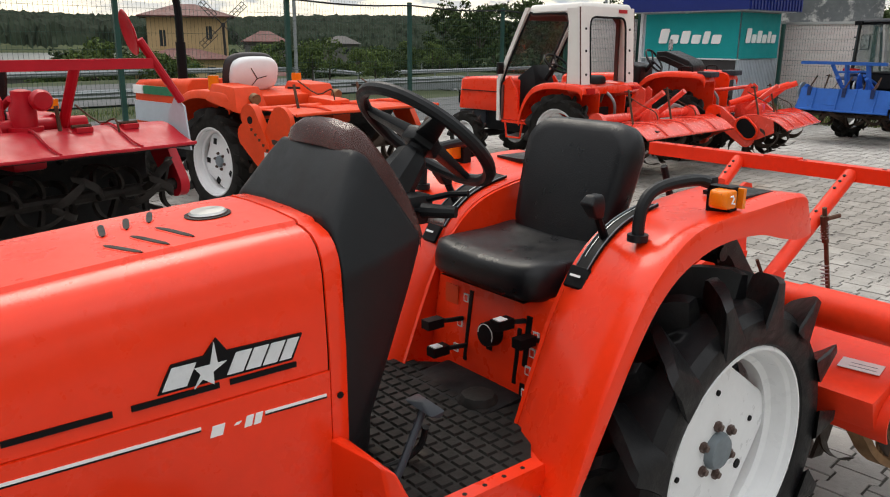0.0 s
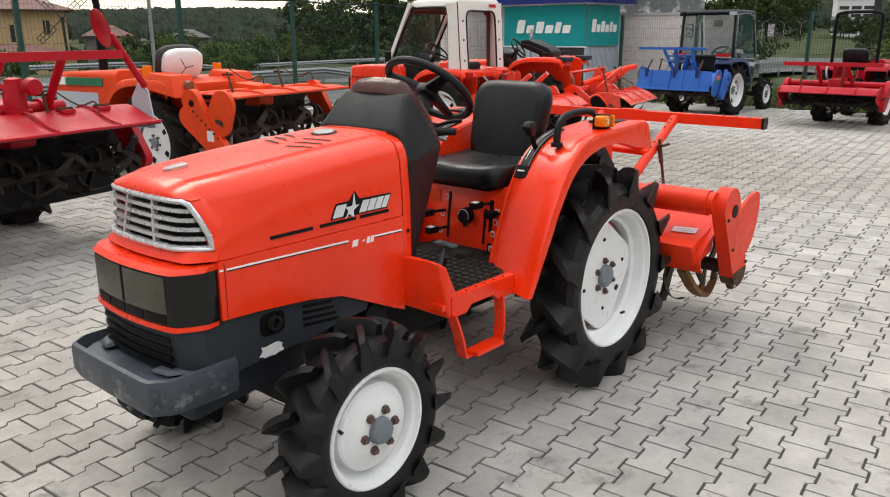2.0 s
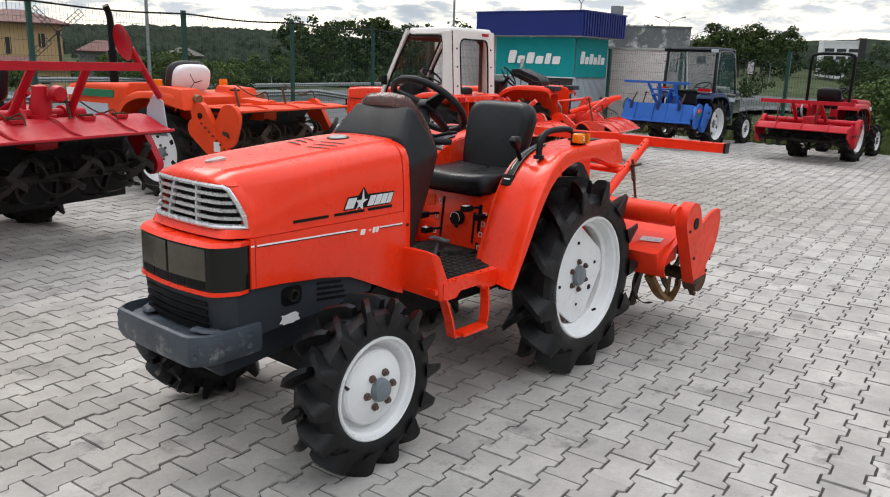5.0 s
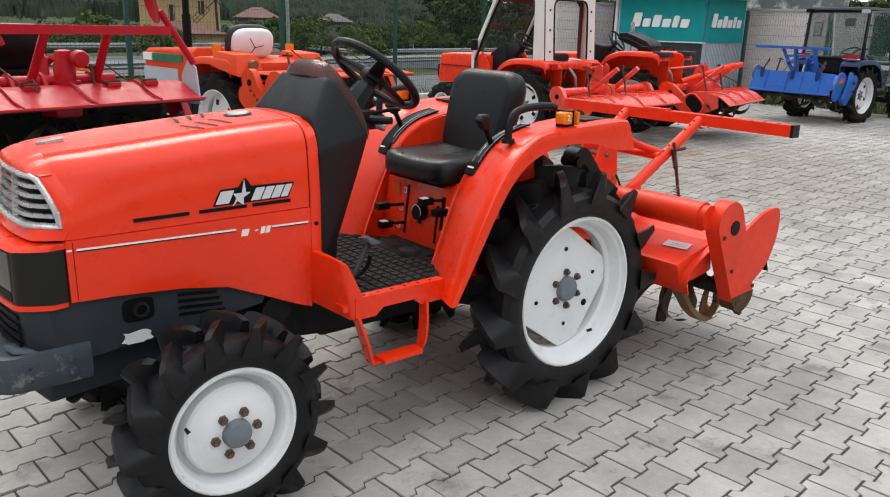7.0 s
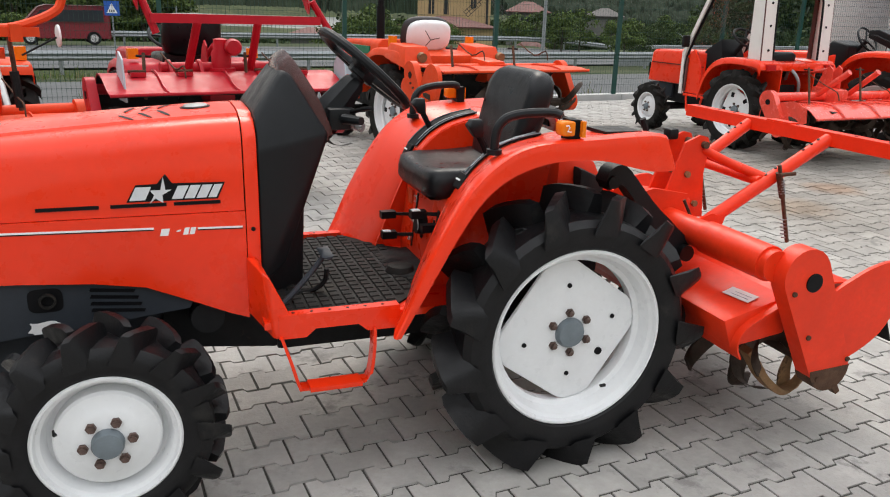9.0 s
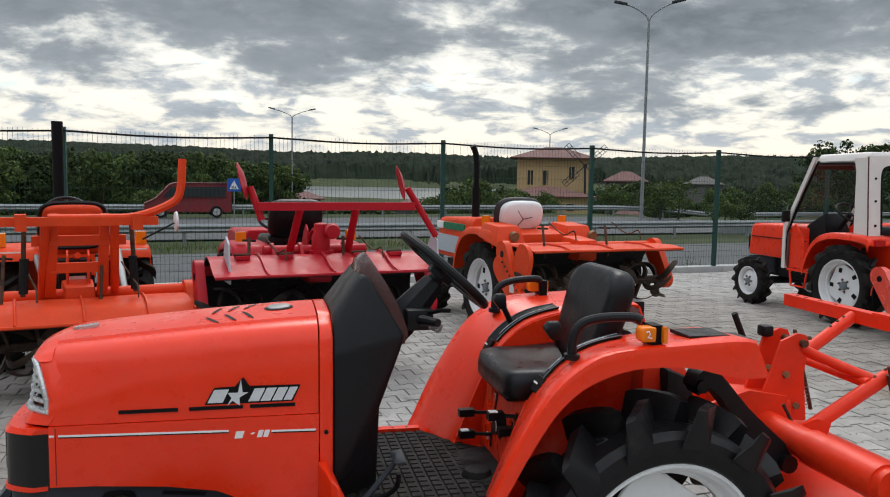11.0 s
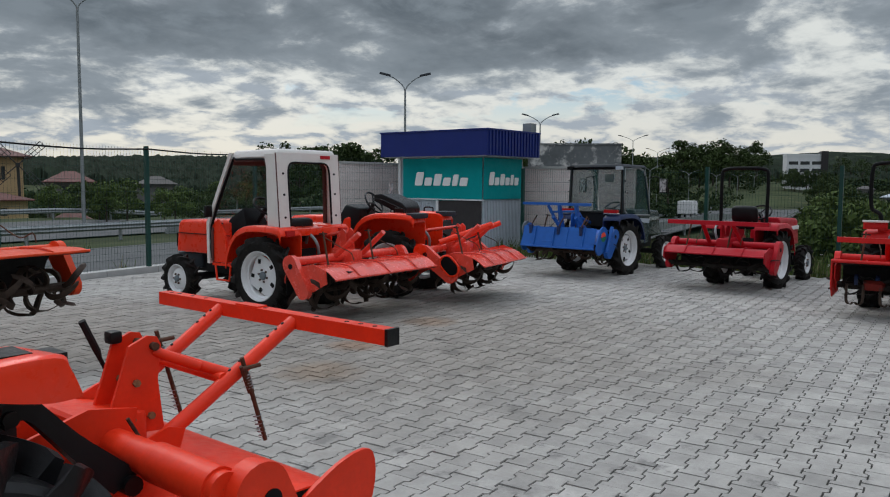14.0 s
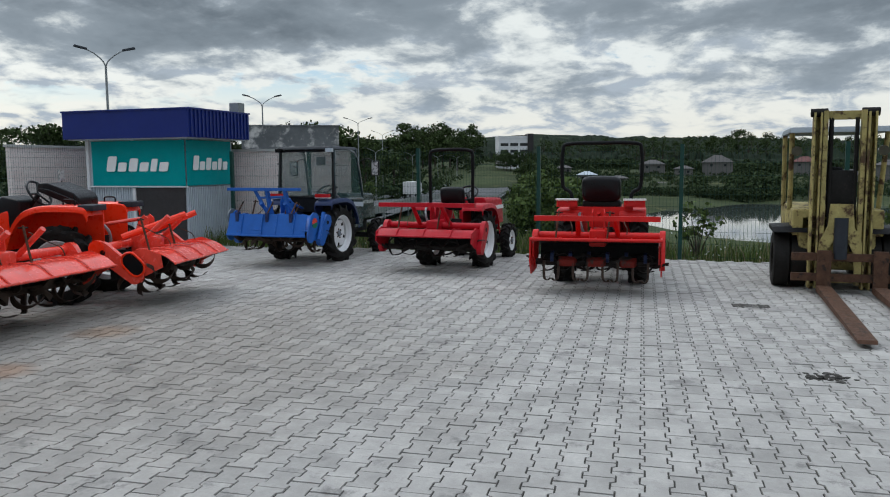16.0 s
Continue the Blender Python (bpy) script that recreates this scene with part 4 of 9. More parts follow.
for i, p in enumerate(edge):
    lift = math.sin(math.pi * (i + 0.25) / (n - 0.5)) ** 0.6
    inw = -0.014 * (1 if p.y > 0 else -1) * min(1.0, abs(p.y) / 0.1)
    outer = [p + Vector((0.045 * f * (0.35 + 0.65 * lift), inw * f, (0.052 * f - 0.014 * f * f) * lift)) for f in (0.0, 0.35, 0.7, 1.0)]
    outer[0] = outer[0] + Vector((0.004, 0, -0.016))
    loops.append([tuple(q) for q in outer] + [(q.x + 0.003, q.y * 0.985, q.z - 0.003) for q in outer[::-1]])
part("smoked_visor", loft(B(), loops), "smoke", dash, "smoked brown translucent visor over the dials", sharp=60)
part("instrument_panel", bevel(hull(B(), [(-0.838, s * 0.14, 1.25) for s in (-1, 1)] + [(-0.742, s * 0.185, 1.08) for s in (-1, 1)] + [(-0.85, s * 0.14, 1.24) for s in (-1, 1)] + [(-0.76, s * 0.185, 1.06) for s in (-1, 1)]), 0.004), "ink", dash, "black instrument panel")
# steering
SC, SN = Vector((-0.56, 0.0, 1.252)), Vector((0.66, 0.0, 0.75)).normalized()
col = part("steering_column", rod(B(), (-0.77, 0, 1.00), SC - SN * 0.03, 0.032, 14, 0.026), "plastic", T, "black steering column")
sd_ = SN.orthogonal().normalized()
bm = B()
loops = []
for d, r_ in ((0.30, 0.060), (0.22, 0.062), (0.12, 0.050), (0.06, 0.040), (0.045, 0.028)):
    p = SC - SN * d
    loops.append([tuple(p + r_ * (math.cos(k * math.tau / 8 + 0.39) * sd_ + math.sin(k * math.tau / 8 + 0.39) * SN.cross(sd_))) for k in range(8)])
part("column_shroud", bevel(loft(bm, loops), 0.006), "plastic", col, "chunky black column shroud")
part("switch_box", bevel(hull(B(), [(-0.66 + a * 0.045, -0.075 + b * 0.03, 1.10 + c * 0.035) for a in (-1, 1) for b in (-1, 1) for c in (-1, 1)]), 0.012, 2), "plastic", col)
part("ignition_knob", rod(B(), (-0.625, -0.10, 1.085), (-0.60, -0.125, 1.075), 0.016, 12), "chrome", col)
part("switch_stalk", pipe(B(), [(-0.64, -0.09, 1.12), (-0.60, -0.15, 1.14), (-0.585, -0.19, 1.145)], 0.007, 8), "ink", col)
sq = SN.to_track_quat("Z", "Y").to_matrix().to_4x4()
bm = B()
pipe(bm, [(0.178 * math.cos(a), 0.178 * math.sin(a), 0) for a in [k * math.tau / 48 for k in range(48)]], 0.0155, 10, True)
sw = part("steering_wheel", bm, "plastic", T, "black plastic steering wheel with three spokes", at=Matrix.Translation(SC) @ sq)
bm = hull(B(), [(0.05 * math.cos(a), 0.05 * math.sin(a), z) for a in [k * math.tau / 6 for k in range(6)] for z in (-0.035, 0.0)] + [(0.03 * math.cos(a), 0.03 * math.sin(a), 0.012) for a in [k * math.tau / 6 for k in range(6)]])
part("horn_pad", bevel(bm, 0.006), "plastic", sw)
for a in (0.5, 2.6, 4.71):
    bm = B()
    c, s = math.cos(a), math.sin(a)
    hull(bm, [(0.03 * c - 0.028 * s, 0.03 * s + 0.028 * c, -0.02), (0.03 * c + 0.028 * s, 0.03 * s - 0.028 * c, -0.02), (0.03 * c - 0.028 * s, 0.03 * s + 0.028 * c, 0.004), (0.03 * c + 0.028 * s, 0.03 * s - 0.028 * c, 0.004), (0.176 * c - 0.016 * s, 0.176 * s + 0.016 * c, -0.008), (0.176 * c + 0.016 * s, 0.176 * s - 0.016 * c, -0.008), (0.176 * c - 0.016 * s, 0.176 * s + 0.016 * c, 0.008), (0.176 * c + 0.016 * s, 0.176 * s - 0.016 * c, 0.008)])
    part("spoke", bevel(bm, 0.004), "plastic", sw)
bm = B()
rod(bm, (-0.70, -0.05, 1.10), (-0.64, -0.15, 1.105), 0.006, 8)
rod(bm, (-0.66, -0.12, 1.104), (-0.62, -0.19, 1.107), 0.018, 10, 0.013)
part("throttle_lever", bm, "plastic", T)

# floor, step panels and mat
fl = part("floor_plate", boxed((-0.97, -0.42, 0.53), (-0.34, 0.42, 0.552), 0.004), "orange", T, "orange-red foot plate")
for sg in (-1, 1):
    bm = hull(B(), [(-1.0, sg * 0.262, 0.712), (-1.0, sg * 0.262, 0.53), (-0.965, sg * 0.262, 0.53), (-0.945, sg * 0.428, 0.50), (-0.86, sg * 0.432, 0.50), (-0.90, sg * 0.43, 0.565), (-0.950, sg * 0.425, 0.690), (-0.972, sg * 0.405, 0.708), (-0.92, sg * 0.36, 0.55), (-0.97, sg * 0.265, 0.712)])
    part("front_step_panel", bevel(bm, 0.01, 3), "orange", T, "orange-red front corner panel of the foot well")
    bm = prism(B(), [(-0.93, 0.575), (-0.56, 0.575), (-0.55, 0.50), (-0.66, 0.50), (-0.69, 0.525), (-0.82, 0.525), (-0.85, 0.50), (-0.93, 0.50)], sg * 0.395, sg * 0.432)
    sill = part("foot_sill", bevel(bm, 0.006), "orange", T)
    for k in range(6):
        part("sill_hole", rod(B(), (-0.885 + 0.055 * k, sg * 0.414, 0.574), (-0.885 + 0.055 * k, sg * 0.414, 0.5758), 0.0055, 8), "ink", sill)
    sp = smooth_path([(-0.925, sg * 0.425, 0.51), (-0.90, sg * 0.435, 0.43), (-0.875, sg * 0.435, 0.345), (-0.85, sg * 0.435, 0.335), (-0.69, sg * 0.435, 0.335), (-0.66, sg * 0.435, 0.35), (-0.645, sg * 0.43, 0.43), (-0.64, sg * 0.42, 0.51)], 4)
    bm = B()
    loft(bm, [[(p.x - 0.006, p.y - 0.022, p.z), (p.x - 0.0, p.y - 0.022, p.z + 0.009), (p.x + 0.0, p.y + 0.022, p.z + 0.009), (p.x - 0.006, p.y + 0.022, p.z)] if 0.36 > p.z else [(p.x - 0.005, p.y - 0.022, p.z), (p.x + 0.005, p.y - 0.022, p.z), (p.x + 0.005, p.y + 0.022, p.z), (p.x - 0.005, p.y + 0.022, p.z)] for p in sp])
    st = part("boarding_step", bm, "orange", T, "bent orange-red flat-steel boarding step")
    part("step_tread", boxed((-0.85, sg * 0.435 - 0.05, 0.342), (-0.69, sg * 0.435 + 0.01, 0.356), 0.004), "orange", st)
matp = [(-0.915, -0.395), (-0.575, -0.395), (-0.545, -0.375), (-0.50, -0.33), (-0.45, -0.25), (-0.37, -0.18), (-0.37, 0.18), (-0.45, 0.25), (-0.50, 0.33), (-0.545, 0.395), (-0.915, 0.395)]
rm = part("rubber_mat", bevel(prism(B(), matp, 0.553, 0.560, "z"), 0.003, 1), "rubber_dirty", T, "black rubber floor mat with raised squares")
bm = B()
for i in range(13):
    for j in range(20):
        x, y = -0.892 + i * 0.041, -0.375 + j * 0.0395
        if x > -0.56 and abs(y) > 0.36 - (x + 0.56) * 1.15:
            continue
        if x > -0.41:
            continue
        loft(bm, [[(x - a, y - a, z), (x + a, y - a, z), (x + a, y + a, z), (x - a, y + a, z)] for a, z in ((0.0165, 0.5598), (0.0135, 0.5655))])
tread = part("mat_treads", bm, "rubber_dirty", rm)
bm = pipe(B(), smooth_path([(-0.92, -0.33, 0.56), (-0.86, -0.30, 0.60), (-0.78, -0.26, 0.67), (-0.755, -0.25, 0.70)], 4), 0.009, 8)
ped = part("clutch_pedal", bm, "grey", T, "worn dark grey clutch pedal")
part("pedal_pad", bevel(hull(B(), [(-0.775, -0.30, 0.70), (-0.745, -0.30, 0.69), (-0.775, -0.20, 0.705), (-0.745, -0.20, 0.695), (-0.735, -0.30, 0.705), (-0.735, -0.20, 0.71), (-0.76, -0.25, 0.714)]), 0.004), "grey", ped)
bm = pipe(B(), smooth_path([(-0.90, -0.20, 0.56), (-0.80, -0.215, 0.565), (-0.755, -0.235, 0.60), (-0.75, -0.25, 0.65)], 4), 0.008, 8)
part("pedal_guard", bm, "darkmetal", T)
bm = hull(B(), [(0.0 + 0.06 * math.cos(a), 0.06 * math.sin(a), 0) for a in [k * math.tau / 10 for k in range(10)]] + [(0.045 * math.cos(a), 0.045 * math.sin(a), 0.03) for a in [k * math.tau / 10 for k in range(10)]])
part("floor_boot", bevel(bm, 0.008), "rubber_dirty", T, "rubber boot on the foot plate", at=pose(-0.455, -0.09, 0.556))

# fenders
FO = smooth_path([(-0.605, 0, 0.505), (-0.560, 0, 0.60), (-0.505, 0, 0.725), (-0.445, 0, 0.835), (-0.375, 0, 0.945), (-0.295, 0, 1.022), (-0.18, 0, 1.076), (0.05, 0, 1.092), (0.262, 0, 1.099), (0.30, 0, 1.06), (0.325, 0, 0.988)], 4)
FN = smooth_path([(-0.490, 0, 0.505), (-0.462, 0, 0.565), (-0.402, 0, 0.713), (-0.348, 0, 0.835), (-0.282, 0, 0.935), (-0.205, 0, 1.004), (-0.11, 0, 1.043), (0.05, 0, 1.072), (0.26, 0, 1.082), (0.298, 0, 1.05), (0.322, 0, 0.985)], 4)
FI = smooth_path([(-0.585, 0, 0.505), (-0.528, 0, 0.603), (-0.466, 0, 0.712), (-0.405, 0, 0.818), (-0.332, 0, 0.918), (-0.24, 0, 0.985), (-0.11, 0, 1.022), (0.05, 0, 1.022), (0.17, 0, 0.995), (0.25, 0, 0.980), (0.322, 0, 0.982)], 4)


def on_fender(i, y):
    """A place on the fender's upper skin: sample i along it, y across."""
    f = min(1.0, max(0.0, (0.505 - y) / 0.26))
    return FO[i].lerp(FN[i], f)


for sg in (-1, 1):
    rows = []
    for k, (o, i) in enumerate(zip(FO, FI)):
        d = i - o
        o2 = o + d * 0.07
        r = [(i.x + 0.006, sg * 0.518, i.z), (i.x, sg * 0.534, i.z), (o2.x + d.x * 0.25, sg * 0.535, o2.z + d.z * 0.25), (o2.x, sg * 0.531, o2.z), (o.x, sg * 0.519, o.z)]
        for y in (0.45, 0.36, 0.30, 0.255):
            q = on_fender(k, y)
            r.append((q.x, sg * y, q.z))
        q = FN[k]
        r.append((q.x + 0.004, sg * 0.242, q.z - 0.006))
        rows.append(r)
    fd = part("fender", sheet(B(), rows, 0.009), "orange", T, "glossy orange-red rear fender", sharp=34)
    wall = [(p.x, p.z - 0.010) for p in FN[2:] if p.x < 0.04] + [(0.045, 1.03), (0.02, 0.90), (-0.02, 0.60), (-0.30, 0.53), (-0.47, 0.53)]
    part("fender_wall", prism(B(), wall, sg * 0.230, sg * 0.242), "orange", fd)
    # lever gate on the fender's inner shoulder
    gi = [k for k in range(len(FO)) if on_fender(k, 0.31).z > 0.925 and on_fender(k, 0.31).x < -0.03]
    gate = lambda y: [on_fender(k, y) + Vector((-0.004, 0, 0.008)) for k in gi]
    rows = [[(p.x, sg * y, p.z) for y, p in ((0.258, a_), (0.285, b_), (0.312, c_))] for a_, b_, c_ in zip(gate(0.258), gate(0.285), gate(0.312))]
    lg = part("lever_gate", sheet(B(), rows, 0.005), "ink", fd, "narrow black lever gate with grey edging")
    for y in (0.260, 0.310):
        part("gate_edging", pipe(B(), [(p.x, sg * y, p.z + 0.002) for p in gate(y)], 0.0018, 6), "hubgrey", lg)
    part("gate_edging", pipe(B(), [(p.x, sg * 0.274, p.z + 0.002) for p in gate(0.274)[1:-1]], 0.0014, 6), "chrome", lg)
    p = gate(0.31)[0]
    gp_ = part("gate_plate", bevel(hull(B(), [(p.x + dx, sg * y, p.z + dz) for y in (0.254, 0.318) for dx, dz in ((-0.024, -0.044), (0.004, 0.004), (-0.018, -0.05), (0.012, -0.006))]), 0.003, 1), "ink", lg, "black end plate of the lever gate")
    part("plate_mark", box(B(), (-0.016, -0.003, 0), (0.016, 0.003, 0.0015)), "print", gp_, at=pose(p.x - 0.0135, sg * 0.286, p.z - 0.0175, 0, -59, 0) @ pose(0, 0, 0.0015, 0, 0, 90))
    bm = B()
    rod(bm, (-0.222, sg * 0.288, 1.0), (-0.262, sg * 0.288, 1.075), 0.011, 8)
    part("lever", bm, "ink", lg)
    part("lever_knob", bevel(hull(B(), [(-0.262 + a * 0.014, sg * 0.288 + b * 0.014, 1.062) for a in (-1, 1) for b in (-1, 1)] + [(-0.278 + a * 0.026, sg * 0.288 + b * 0.021, 1.10) for a in (-1, 1) for b in (-1, 1)] + [(-0.272 + a * 0.018, sg * 0.288 + b * 0.014, 1.122) for a in (-1, 1) for b in (-1, 1)]), 0.009, 3), "plastic", lg, "black lever knob")
    # grab handle, running back to the lamp
    hp = smooth_path([(-0.258, sg * 0.41, 1.035), (-0.257, sg * 0.41, 1.075), (-0.250, sg * 0.412, 1.112), (-0.226, sg * 0.415, 1.140), (-0.181, sg * 0.42, 1.153), (-0.12, sg * 0.43, 1.158), (-0.075, sg * 0.44, 1.157), (-0.055, sg * 0.452, 1.150)], 4)
    part("grab_handle", pipe(B(), hp, 0.0145, 10), "plastic", T, "black plastic grab handle")
    part("fender_cap", rod(B(), (-0.258, sg * 0.41, 1.03), (-0.258, sg * 0.41, 1.046), 0.024, 14), "plastic", fd)
    lm = part("lamp_base", boxed((-0.050, sg * 0.485 - 0.025, 1.07), (-0.018, sg * 0.485 + 0.038, 1.145), 0.006), "ink", T)
    part("turn_signal", bevel(hull(B(), [(x, sg * y, z) for x in (-0.086, -0.044) for y in (0.474, 0.524) for z in (1.098, 1.142)] + [(-0.090, sg * y, z) for y in (0.482, 0.516) for z in (1.105, 1.135)]), 0.007, 3), "amber", lm, "amber turn signal lens")
    part("lens_rib", boxed((-0.022, sg * 0.498 - 0.028, 1.094), (-0.010, sg * 0.498 + 0.028, 1.142), 0.004), "amber", lm)
    bm = pipe(B(), [(-0.080, sg * 0.5285, 1.130), (-0.072, sg * 0.529, 1.132), (-0.067, sg * 0.529, 1.125), (-0.074, sg * 0.529, 1.114), (-0.062, sg * 0.529, 1.112)], 0.0018, 5)
    part("chalk_mark", bm, "print", lm)
    part("fender_pad", boxed((0.10, sg * 0.40 - 0.06, 1.088), (0.235, sg * 0.40 + 0.06, 1.099), 0.003), "rubber", fd, "black rubber pad")
    part("tail_lamp", boxed((0.30, sg * 0.36 - 0.05, 1.0), (0.345, sg * 0.36 + 0.05, 1.075), 0.008), "plastic", T)

# seat tower with controls
tw = part("seat_tower", bevel(hull(B(), [(-0.36, s * 0.228, z) for s in (-1, 1) for z in (0.53, 0.62)] + [(-0.33, s * 0.228, 0.85) for s in (-1, 1)] + [(-0.06, s * 0.228, z) for s in (-1, 1) for z in (0.60, 0.88)]), 0.01), "orange", T, "orange-red seat support with controls")
part("rear_housing", bevel(hull(B(), [(-0.07, s * 0.20, z) for s in (-1, 1) for z in (0.58, 0.85)] + [(0.26, s * 0.17, z) for s in (-1, 1) for z in (0.56, 0.78)]), 0.03, 2), "darkmetal", T, "dark rear axle and lift housing")


def on_tower(z):
    return -0.362 + (0.03 * max(0.0, z - 0.62) / 0.23)


for y, z0, z1, w in ((0.075, 0.60, 0.80, 0.006), (-0.125, 0.60, 0.75, 0.006), (-0.155, 0.57, 0.79, 0.009), (-0.02, 0.66, 0.68, 0.01)):
    bm = hull(B(), [(on_tower(z) + d, y + s * w, z) for z in (z0, z1) for d in (-0.002, 0.004) for s in (-1, 1)])
    part("gate_slot", bm, "ink", tw)
bm = B()
rod(bm, (on_tower(0.71) + 0.005, -0.03, 0.71), (on_tower(0.71) - 0.03, -0.03, 0.712), 0.036, 20, 0.033)
kn = part("dial_knob", bm, "ink", tw, "black round control knob")
bm = pipe(B(), [(on_tower(0.71) - 0.031, -0.03 + 0.029 * math.cos(a), 0.712 + 0.029 * math.sin(a)) for a in [k * math.tau / 14 for k in range(9)]], 0.0014, 4)
part("dial_mark", bm, "print", kn)
for y, z, L in ((0.10, 0.715, 0.085), (0.07, 0.645, 0.08), (-0.14, 0.775, 0.055), (-0.20, 0.74, 0.03)):
    bm = B()
    x0 = on_tower(z)
    hull(bm, [(x0, y - 0.004, z - 0.006), (x0, y + 0.004, z + 0.006), (x0, y + 0.004, z - 0.006), (x0, y - 0.004, z + 0.006), (x0 - L, y + 0.016, z - 0.004), (x0 - L, y + 0.024, z + 0.006), (x0 - L, y + 0.024, z - 0.004), (x0 - L, y + 0.016, z + 0.006)])
    lv = part("control_lever", bm, "darkmetal", tw)
    part("lever_grip", bevel(box(B(), (x0 - L - 0.035, y + 0.003, z - 0.013), (x0 - L + 0.02, y + 0.036, z + 0.013)), 0.006), "ink", lv, "black lever grip")
    if y in (0.07, -0.14):
        part("grip_cap", bevel(box(B(), (x0 - L - 0.03, y + 0.007, z + 0.0125), (x0 - L - 0.002, y + 0.032, z + 0.016)), 0.002, 1), "print", lv, "white grip cap")
for y, z in ((0.095, 0.775), (0.11, 0.70), (0.115, 0.625), (-0.185, 0.745), (-0.18, 0.70), (-0.172, 0.65), (-0.165, 0.585)):
    bm = B()
    box(bm, (on_tower(z) - 0.0015, y - 0.010, z - 0.012), (on_tower(z) + 0.003, y + 0.010, z + 0.012))
    s_ = part("gate_label", bm, "paper", tw, "small white control label")
    part("label_mark", box(B(), (on_tower(z) - 0.0025, y - 0.006, z - 0.008), (on_tower(z), y + 0.006, z + 0.008)), "orange", s_)
part("faded_plate", box(B(), (on_tower(0.77) - 0.002, 0.13, 0.745), (on_tower(0.77) + 0.003, 0.185, 0.80)), "tank_orange", tw, "faded orange data plate")

# seat
bm = B()
loops = []
for z, f in ((0.838, 0.86), (0.843, 0.95), (0.858, 1.0), (0.893, 1.0), (0.914, 0.965), (0.926, 0.86), (0.930, 0.6), (0.925, 0.25)):
    lp = []
    for k in range(40):
        a = k * math.tau / 40
        c, s = math.cos(a), math.sin(a)
        e = 0.32
        x = abs(c) ** e * (1 if c > 0 else -1) * 0.178 * f - 0.218
        y = abs(s) ** e * (1 if s > 0 else -1) * 0.215 * f
        up = 0.035 * max(0.0, (x + 0.2) / 0.18) ** 2 if z > 0.885 else 0.0
        up += 0.018 * (y / 0.21) ** 2 if z > 0.905 else 0.0
        lp.append((x, y, z + up))
    loops.append(lp)
cush = part("seat_cushion", loft(bm, loops), "vinyl", T, "black vinyl seat cushion", sharp=60)
bm = B()
loops = []
for d, f in ((0.0, 0.80), (0.008, 0.93), (0.03, 1.0), (0.06, 1.0), (0.078, 0.95), (0.085, 0.84)):
    lp = []
    for k in range(40):
        a = k * math.tau / 40
        c, s = math.cos(a), math.sin(a)
        e = 0.36
        v = abs(s) ** e * (1 if s > 0 else -1) * 0.15 * f
        wid = 0.160 + 0.034 * (v + 0.15) / 0.3 - 0.016 * max(0.0, v - 0.09) / 0.06
        u = abs(c) ** e * (1 if c > 0 else -1) * wid * f
        bow = 0.025 * (u / 0.19) ** 2
        lp.append((d - bow * (1 if d < 0.04 else 0.5), u, v))
    loops.append(lp)
bm = loft(bm, loops)
for v in bm.verts:
    if v.co.x < 0.02 and abs(v.co.z + 0.03) < 0.025 and abs(v.co.y) < 0.11:
        v.co.x += 0.012
back = part("seat_back", bm, "vinyl", T, "black vinyl seat back", at=pose(-0.052, 0, 1.082, 0, 17, 0) @ Matrix.Diagonal((1.0, 1.07, 1.30, 1)), sharp=60)
part("seat_crease", pipe(B(), [(0.006 - 0.025 * (u_ / 0.19) ** 2, u_, -0.035 - 0.02 * (u_ / 0.12) ** 2) for u_ in [-0.115 + 0.0115 * k for k in range(21)]], 0.0055, 6), "ink", back, "dark crease across the seat back")
bm = B()
hull(bm, [(-0.38, s * 0.17, 0.836) for s in (-1, 1)] + [(-0.05, s * 0.17, 0.836) for s in (-1, 1)] + [(-0.32, s * 0.13, 0.82) for s in (-1, 1)] + [(-0.10, s * 0.13, 0.82) for s in (-1, 1)])
part("seat_pan", bevel(bm, 0.006), "ink", T)

# ---- the tiller behind the tractor in front ----


def tine_mesh(r, mat, hook=1):
    """A bent rotary blade: flat shank that sweeps back and turns sideways at its tip."""
    pts = smooth_path([(0, 0, -0.03), (-0.012, 0, -r * 0.40), (0.0, hook * 0.006, -r * 0.72), (0.045, hook * 0.022, -r * 0.96), (0.100, hook * 0.05, -r * 0.98), (0.135, hook * 0.075, -r * 0.84)], 3)
    bm = B()
    loops = []
    for i, p in enumerate(pts):
        w = 0.021 + 0.013 * math.sin(math.pi * i / (len(pts) - 1))
        loops.append([(p.x - w, p.y - 0.004, p.z), (p.x + w * 0.6, p.y - 0.005, p.z + 0.01), (p.x + w * 0.6, p.y + 0.005, p.z + 0.01), (p.x - w, p.y + 0.004, p.z)])
    return mesh_of("tine", loft(bm, loops), mat)


TINES = {k: (tine_mesh(0.2, k, 1), tine_mesh(0.2, k, -1)) for k in ("tine", "ochre", "darktine")}


def tines(parent, x, z, y0, y1, count, mat="tine", every=0, other="ochre", scale=1.0, per=3, thick=1.0):
    for i in range(count):
        y = y0 + (y1 - y0) * i / (count - 1)
        for k in range(per):
            mm = other if every and (i * per + k) % every == 0 else mat
            a = 37 * i + k * 360 / per
            ob = part("tine", TINES[mm][(i + k) % 2], "", parent, at=pose(x, y, z, 0, a, 0))
            ob.scale = (scale, thick, scale)


def plate(prof, y0, y1, w=0.006):
    return bevel(prism(B(), prof, y0, y1), w)


